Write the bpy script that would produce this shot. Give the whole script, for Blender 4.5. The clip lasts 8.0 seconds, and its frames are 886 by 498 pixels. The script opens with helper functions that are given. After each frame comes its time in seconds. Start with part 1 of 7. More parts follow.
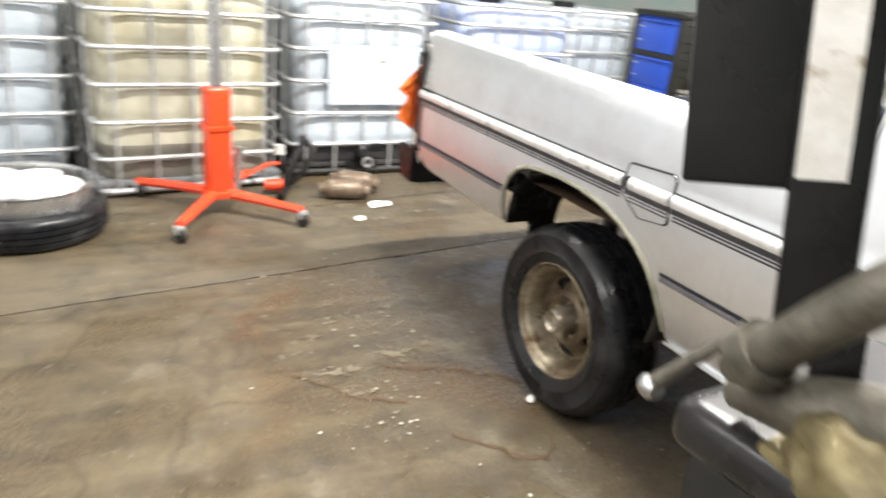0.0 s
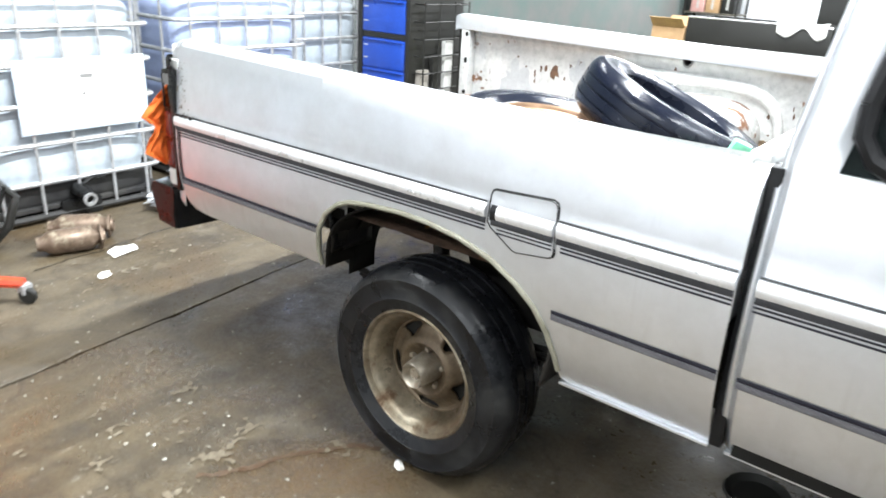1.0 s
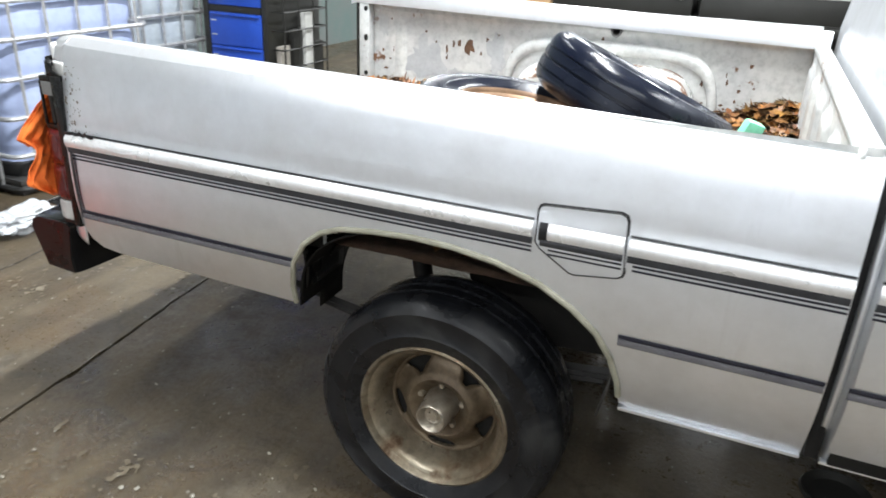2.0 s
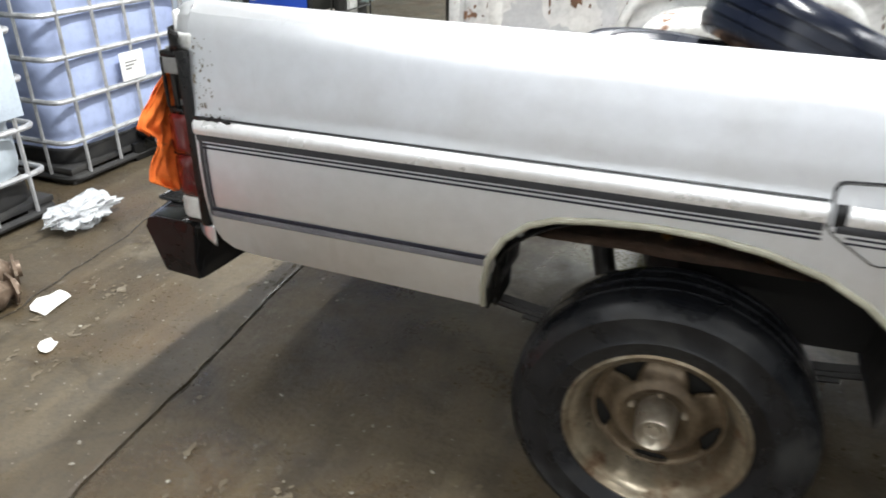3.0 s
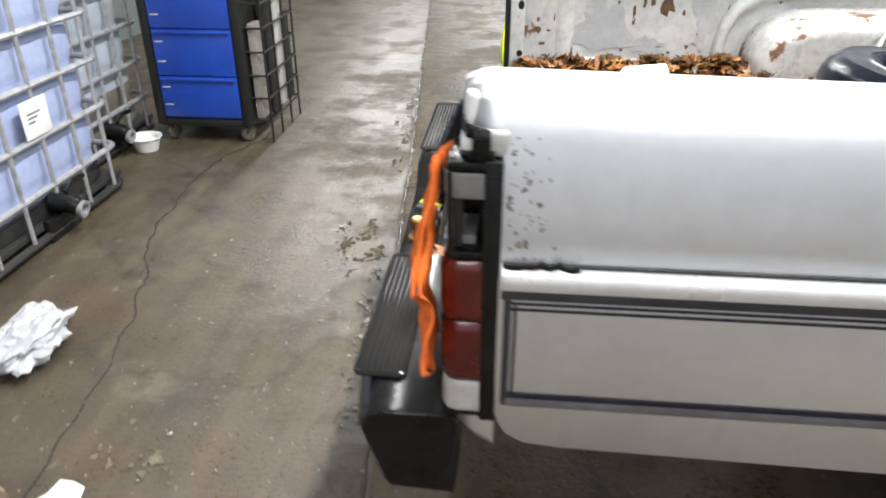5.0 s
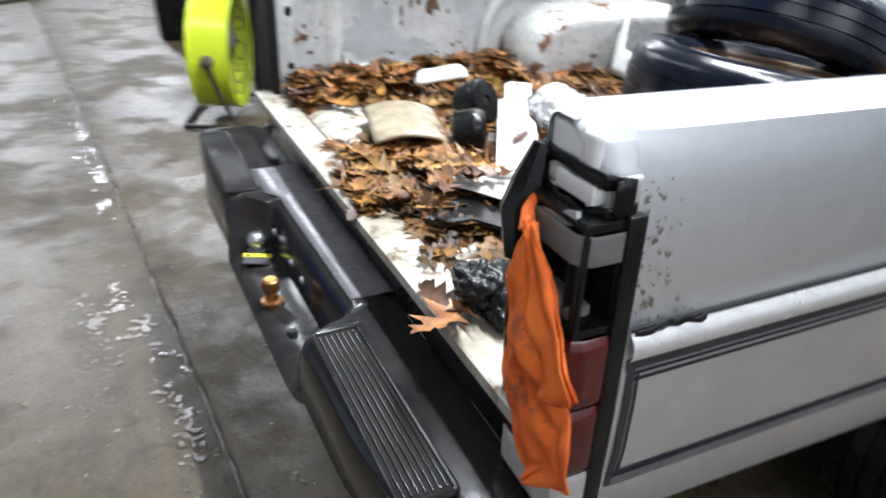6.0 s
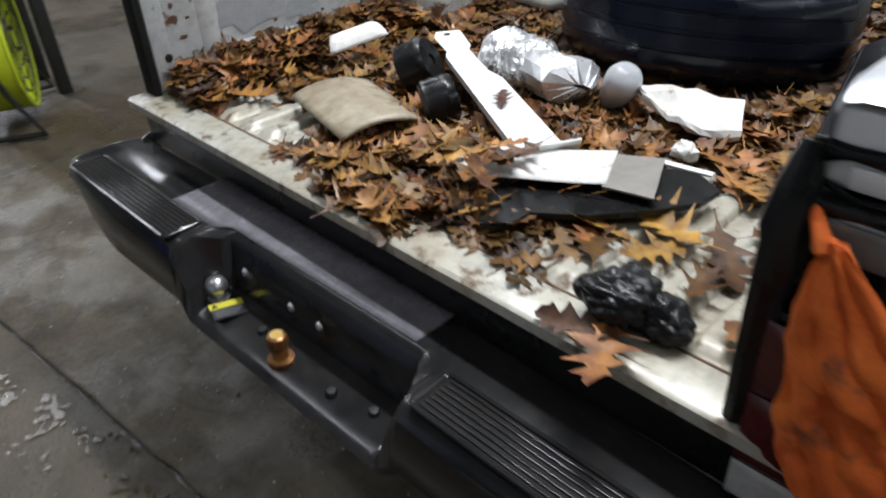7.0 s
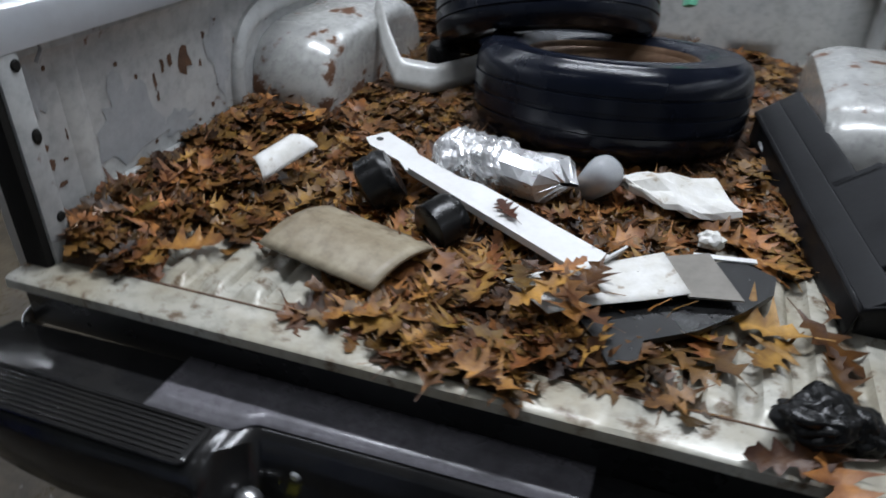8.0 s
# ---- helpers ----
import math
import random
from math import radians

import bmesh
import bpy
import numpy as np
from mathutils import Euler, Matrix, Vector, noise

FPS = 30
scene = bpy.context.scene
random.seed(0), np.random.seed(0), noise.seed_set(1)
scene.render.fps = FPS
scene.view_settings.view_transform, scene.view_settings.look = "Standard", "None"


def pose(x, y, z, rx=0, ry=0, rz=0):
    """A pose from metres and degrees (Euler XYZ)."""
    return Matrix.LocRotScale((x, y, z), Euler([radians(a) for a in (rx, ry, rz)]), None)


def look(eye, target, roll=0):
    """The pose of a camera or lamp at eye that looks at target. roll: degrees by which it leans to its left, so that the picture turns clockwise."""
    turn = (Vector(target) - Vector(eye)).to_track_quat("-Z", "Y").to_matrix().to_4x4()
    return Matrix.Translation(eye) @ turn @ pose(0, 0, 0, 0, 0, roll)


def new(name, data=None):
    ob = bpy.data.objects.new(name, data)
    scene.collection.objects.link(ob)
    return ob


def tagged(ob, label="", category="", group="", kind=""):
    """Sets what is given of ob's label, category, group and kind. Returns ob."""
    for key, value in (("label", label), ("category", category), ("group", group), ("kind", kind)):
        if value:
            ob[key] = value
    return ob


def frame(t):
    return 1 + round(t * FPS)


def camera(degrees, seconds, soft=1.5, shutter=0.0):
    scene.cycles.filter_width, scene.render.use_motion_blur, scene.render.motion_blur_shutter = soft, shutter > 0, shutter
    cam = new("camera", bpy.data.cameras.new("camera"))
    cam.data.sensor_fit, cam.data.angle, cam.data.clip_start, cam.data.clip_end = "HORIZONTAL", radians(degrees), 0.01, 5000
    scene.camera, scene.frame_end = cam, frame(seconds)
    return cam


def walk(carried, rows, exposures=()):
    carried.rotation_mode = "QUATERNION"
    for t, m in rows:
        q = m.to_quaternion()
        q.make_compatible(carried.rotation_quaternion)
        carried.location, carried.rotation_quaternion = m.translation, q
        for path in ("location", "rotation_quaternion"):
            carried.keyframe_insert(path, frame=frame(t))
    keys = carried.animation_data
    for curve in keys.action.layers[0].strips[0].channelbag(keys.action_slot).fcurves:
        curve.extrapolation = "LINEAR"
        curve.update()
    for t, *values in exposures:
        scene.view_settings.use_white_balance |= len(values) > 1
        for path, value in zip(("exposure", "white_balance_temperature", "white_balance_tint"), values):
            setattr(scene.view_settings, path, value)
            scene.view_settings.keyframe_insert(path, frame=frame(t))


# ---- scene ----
cam = camera(63.3, 8.0, 1.7, 0.5)
EXPOSURES = [(0, 1.13, 7100, 12), (0.5, 1.26, 6550, 10), (1.0, 1.28, 6400, 9), (2.5, 0.53, 6550, 10), (3.5, 0.66, 6700, 10), (4.0, 0.56, 6650, 11), (5.5, 0.33, 6700, 12), (6.0, 0.17, 6150, 12), (6.5, -0.32, 6000, 12), (7.0, -0.85, 6250, 12), (7.5, -1.14, 6080, 12), (8.0, -1.45, 6050, 12)]
PATH = [
    (0, (2.674, -1.323, 1.313), (1.051, -0.407, 0.586), 5.7),
    (0.5, (2.381, -1.359, 1.36), (1.077, -0.056, 0.583), 4.4),
    (1, (2.135, -1.303, 1.344), (1.011, 0.181, 0.611), 3.3),
    (1.2, (2.031, -1.286, 1.355), (0.956, 0.222, 0.6), 1.8),
    (2.3, (1.453, -1.278, 1.344), (0.829, 0.443, 0.539), 3.2),
    (2.5, (1.363, -1.278, 1.325), (0.728, 0.438, 0.518), 3.0),
    (3, (1.086, -1.205, 1.289), (0.424, 0.457, 0.396), 0.2),
    (3.5, (0.833, -1.093, 1.284), (0.294, 0.592, 0.35), 2.3),
    (4, (0.539, -1.043, 1.289), (0.238, 0.719, 0.392), 3.6),
    (4.2, (0.428, -1.024, 1.302), (0.148, 0.732, 0.387), 2.4),
    (5.3, (-0.109, -0.718, 1.29), (-0.187, 1.052, 0.363), -2.0),
    (5.5, (-0.203, -0.66, 1.28), (-0.077, 1.154, 0.448), -0.9),
    (6, (-0.438, -0.491, 1.277), (0.33, 1.108, 0.354), 2.2),
    (6.5, (-0.595, -0.289, 1.262), (0.449, 1.087, 0.254), -1.6),
    (7, (-0.637, -0.056, 1.297), (0.508, 1.16, 0.198), -2.7),
    (7.5, (-0.678, 0.232, 1.337), (0.738, 1.181, 0.291), 0.2),
    (8, (-0.778, 0.547, 1.399), (0.831, 1.115, 0.356), 0.7),
]
walk(cam, [(t, look(eye, target, roll)) for t, eye, target, roll in PATH], exposures=EXPOSURES)

# ---- light: unseen fluorescent workshop fittings, some added as fill, dim sky outside ----
world = bpy.data.worlds.new("world")
scene.world = world
world.use_nodes = True
world.node_tree.nodes["Background"].inputs[0].default_value = (0.75, 0.85, 1.0, 1)
world.node_tree.nodes["Background"].inputs[1].default_value = 0.02
CEILING = 3.7
LAMPS = [  # x, y, length, turned, watts
    # added fill: second and third; the y -4.33 pair washes the south wall
    (0.9, 0.85, 2.4, 90, 270), (3.6, 0.1, 2.4, 90, 90), (-1.1, -1.7, 2.4, 90, 26), (-0.6, -4.33, 2.4, 0, 40), (2.2, -4.33, 2.4, 0, 62),
    # last of these is added fill for the tanks and the tail
    (2.5, 4.2, 2.4, 90, 95), (2.5, 7.4, 2.4, 90, 150), (-1.05, 6.4, 2.4, 90, 60), (-0.1, 7.0, 2.4, 90, 70), (-0.9, 11.5, 2.4, 90, 250), (-1.4, 2.9, 2.4, 90, 24),
]


# ---- materials ----
def node(nt, kind, **values):
    n = nt.nodes.new(kind)
    for key, v in values.items():
        n.inputs[key.replace("_", " ")].default_value = v
    return n


def noise_tex(nt, vec, scale, detail=4, rough=0.55, stretch=None):
    if stretch:
        mp = nt.nodes.new("ShaderNodeMapping")
        mp.inputs["Scale"].default_value = stretch
        nt.links.new(vec, mp.inputs["Vector"])
        vec = mp.outputs[0]
    n = node(nt, "ShaderNodeTexNoise", Scale=scale, Detail=detail, Roughness=rough)
    nt.links.new(vec, n.inputs["Vector"])
    return n.outputs["Fac"]


def ramp(nt, fac, lo, hi, a=0.0, b=1.0):
    n = nt.nodes.new("ShaderNodeMapRange")
    n.inputs["From Min"].default_value, n.inputs["From Max"].default_value = lo, hi
    n.inputs["To Min"].default_value, n.inputs["To Max"].default_value = a, b
    nt.links.new(fac, n.inputs["Value"])
    return n.outputs[0]


def mixc(nt, fac, a, b):
    n = nt.nodes.new("ShaderNodeMix")
    n.data_type = "RGBA"
    if hasattr(fac, "is_linked"):
        nt.links.new(fac, n.inputs[0])
    else:
        n.inputs[0].default_value = fac
    for sock, v in ((n.inputs[6], a), (n.inputs[7], b)):
        if hasattr(v, "is_linked"):
            nt.links.new(v, sock)
        else:
            sock.default_value = (*v, 1)
    return n.outputs[2]


def math2(nt, op, a, b):
    n = nt.nodes.new("ShaderNodeMath")
    n.operation = op
    for sock, v in ((n.inputs[0], a), (n.inputs[1], b)):
        if hasattr(v, "is_linked"):
            nt.links.new(v, sock)
        else:
            sock.default_value = v
    return n.outputs[0]


def material(name, base, rough=0.5, metal=0.0, second=None, s1=5.0, s2=70.0, bump=0.15, bump_scale=None, rvar=0.12, spots=None,
             spot_at=(0.62, 0.68), spot_scale=9.0, stretch=None, coat=0.0, alpha=1.0, transmission=0.0, per=None, per_range=0.5,
             spot_rough=0.8, sss=0.0, ior=1.5, fine=0.18, dist=0.002):
    """Surface with broad and fine variation, optional stains or rust, relief, and a random tone per object or island."""
    m = bpy.data.materials.new(name)
    m.use_nodes = True
    nt = m.node_tree
    bs = nt.nodes["Principled BSDF"]
    vec = nt.nodes.new("ShaderNodeTexCoord").outputs["Object"]
    broad, small = noise_tex(nt, vec, s1, 5, 0.6, stretch), noise_tex(nt, vec, s2, 4, 0.6, stretch)
    second = second or tuple(c * 0.72 for c in base)
    col = mixc(nt, ramp(nt, broad, 0.35, 0.65), base, second)
    col = mixc(nt, ramp(nt, small, 0.45, 0.75, 0, fine), col, tuple(c * 0.3 for c in second))
    if per:
        src = nt.nodes.new("ShaderNodeObjectInfo").outputs["Random"] if per == "object" else nt.nodes.new("ShaderNodeNewGeometry").outputs["Random Per Island"]
        hsv = node(nt, "ShaderNodeHueSaturation")
        nt.links.new(col, hsv.inputs["Color"])
        nt.links.new(ramp(nt, src, 0, 1, 1 - per_range, 1 + per_range), hsv.inputs["Value"])
        nt.links.new(ramp(nt, math2(nt, "FRACT", math2(nt, "MULTIPLY", src, 7.31), 0.0), 0, 1, 0.484, 0.518), hsv.inputs["Hue"])
        col = hsv.outputs[0]
    rgh = ramp(nt, broad, 0.3, 0.7, max(0.03, rough - rvar), min(1, rough + rvar))
    if spots:
        mask = ramp(nt, noise_tex(nt, vec, spot_scale, 6, 0.62), spot_at[0], spot_at[1])
        col = mixc(nt, mask, col, spots)
        mr = nt.nodes.new("ShaderNodeMix")
        nt.links.new(mask, mr.inputs[0])
        nt.links.new(rgh, mr.inputs[2])
        mr.inputs[3].default_value = spot_rough
        rgh = mr.outputs[0]
    nt.links.new(col, bs.inputs["Base Color"])
    nt.links.new(rgh, bs.inputs["Roughness"])
    bs.inputs["Metallic"].default_value = metal
    bs.inputs["Coat Weight"].default_value = coat
    bs.inputs["Coat Roughness"].default_value = 0.12
    bs.inputs["Alpha"].default_value = alpha
    bs.inputs["IOR"].default_value = ior
    bs.inputs["Transmission Weight"].default_value = transmission
    bs.inputs["Subsurface Weight"].default_value = sss
    if bump:
        b = nt.nodes.new("ShaderNodeBump")
        b.inputs["Strength"].default_value, b.inputs["Distance"].default_value = bump, dist
        nt.links.new(noise_tex(nt, vec, bump_scale or s2, 5, 0.65, stretch), b.inputs["Height"])
        nt.links.new(b.outputs[0], bs.inputs["Normal"])
    return m


def silver_paint():
    m = material("silver_paint", (0.83, 0.85, 0.885), 0.32, 0.85, second=(0.785, 0.805, 0.835), s1=2.2, s2=30, bump=0, rvar=0.03, fine=0.05)
    nt = m.node_tree
    bs = nt.nodes["Principled BSDF"]
    vec = nt.nodes.new("ShaderNodeTexCoord").outputs["Object"]
    runs = ramp(nt, noise_tex(nt, vec, 26, 4, 0.6, (1.0, 1.0, 0.06)), 0.52, 0.74, 0, 0.30)
    film = ramp(nt, noise_tex(nt, vec, 3.2, 6, 0.65), 0.40, 0.70, 0, 0.34)
    dirt = math2(nt, "MAXIMUM", math2(nt, "MULTIPLY", runs, ramp(nt, noise_tex(nt, vec, 2.1, 3, 0.5), 0.40, 0.60)), film)
    old = bs.inputs["Base Color"].links[0].from_socket
    nt.links.new(mixc(nt, dirt, old, (0.45, 0.44, 0.41)), bs.inputs["Base Color"])
    nt.links.new(ramp(nt, dirt, 0.0, 0.4, 0.32, 0.45), bs.inputs["Roughness"])
    return m


def glowing(name, colour, strength):
    m = bpy.data.materials.new(name)
    m.use_nodes = True
    bs = m.node_tree.nodes["Principled BSDF"]
    bs.inputs["Base Color"].default_value = (*colour, 1)
    bs.inputs["Emission Color"].default_value, bs.inputs["Emission Strength"].default_value = (*colour, 1), strength
    return m


def concrete_floor(name, tone, dry, sheen):
    """Brown workshop slab with oil stains, pale splashes, grit with glints painted in as pale specks, and a broken film
    of water; dry is the share left unwetted.
    """
    m = bpy.data.materials.new(name)
    m.use_nodes = True
    nt = m.node_tree
    bs = nt.nodes["Principled BSDF"]
    vec = nt.nodes.new("ShaderNodeTexCoord").outputs["Object"]
    t3 = lambda c: tuple(v * tone for v in c)
    big, mid, fine = noise_tex(nt, vec, 0.9, 5, 0.6), noise_tex(nt, vec, 5, 6, 0.65), noise_tex(nt, vec, 60, 5, 0.7)
    col = mixc(nt, ramp(nt, big, 0.36, 0.62), t3((0.150, 0.119, 0.074)), t3((0.096, 0.071, 0.040)))
    col = mixc(nt, ramp(nt, mid, 0.46, 0.68, 0, 0.7), col, t3((0.052, 0.042, 0.029)))
    col = mixc(nt, ramp(nt, noise_tex(nt, vec, 1.6, 6, 0.6), 0.54, 0.66, 0, 0.55), col, t3((0.13, 0.080, 0.038)))
    col = mixc(nt, ramp(nt, noise_tex(nt, vec, 2.3, 7, 0.7), 0.58, 0.66, 0, 0.6), col, t3((0.20, 0.170, 0.120)))
    col = mixc(nt, ramp(nt, fine, 0.5, 0.72, 0, 0.5), col, t3((0.036, 0.030, 0.022)))
    splash = ramp(nt, noise_tex(nt, vec, 13, 7, 0.72, (1.0, 0.45, 1.0)), 0.63, 0.70, 0, 0.55)
    col = mixc(nt, splash, col, t3((0.30, 0.28, 0.235)))
    drag = noise_tex(nt, vec, 9, 5, 0.6, (1.0, 0.10, 1.0))
    col = mixc(nt, ramp(nt, drag, 0.50, 0.72, 0, 0.5), col, t3((0.185, 0.145, 0.085)))
    col = mixc(nt, ramp(nt, drag, 0.48, 0.30, 0, 0.4), col, t3((0.050, 0.040, 0.028)))
    # pale specks: grit, plus glints of the wet slab put into its colour
    grit = ramp(nt, noise_tex(nt, vec, 42, 3, 0.55), 0.69, 0.73, 0, 0.8)
    col = mixc(nt, grit, col, t3((0.45, 0.43, 0.38)))
    # wandering dried tide marks
    tide = noise_tex(nt, vec, 1.3, 3, 0.45)
    line = math2(nt, "ABSOLUTE", math2(nt, "SUBTRACT", tide, 0.5), 0.0)
    col = mixc(nt, ramp(nt, line, 0.0, 0.012, 0.45, 0.0), col, t3((0.045, 0.033, 0.022)))
    nt.links.new(col, bs.inputs["Base Color"])
    wet = ramp(nt, noise_tex(nt, vec, 1.7, 7, 0.7), dry - 0.05, dry + 0.07)
    rgh = ramp(nt, math2(nt, "MAXIMUM", wet, grit), 0, 1, 0.64, sheen)
    nt.links.new(math2(nt, "ADD", rgh, ramp(nt, fine, 0.3, 0.7, -0.07, 0.12)), bs.inputs["Roughness"])
    b = nt.nodes.new("ShaderNodeBump")
    b.inputs["Strength"].default_value, b.inputs["Distance"].default_value = 0.34, 0.007
    nt.links.new(math2(nt, "ADD", fine, math2(nt, "MULTIPLY", mid, 1.6)), b.inputs["Height"])
    nt.links.new(b.outputs[0], bs.inputs["Normal"])
    return m


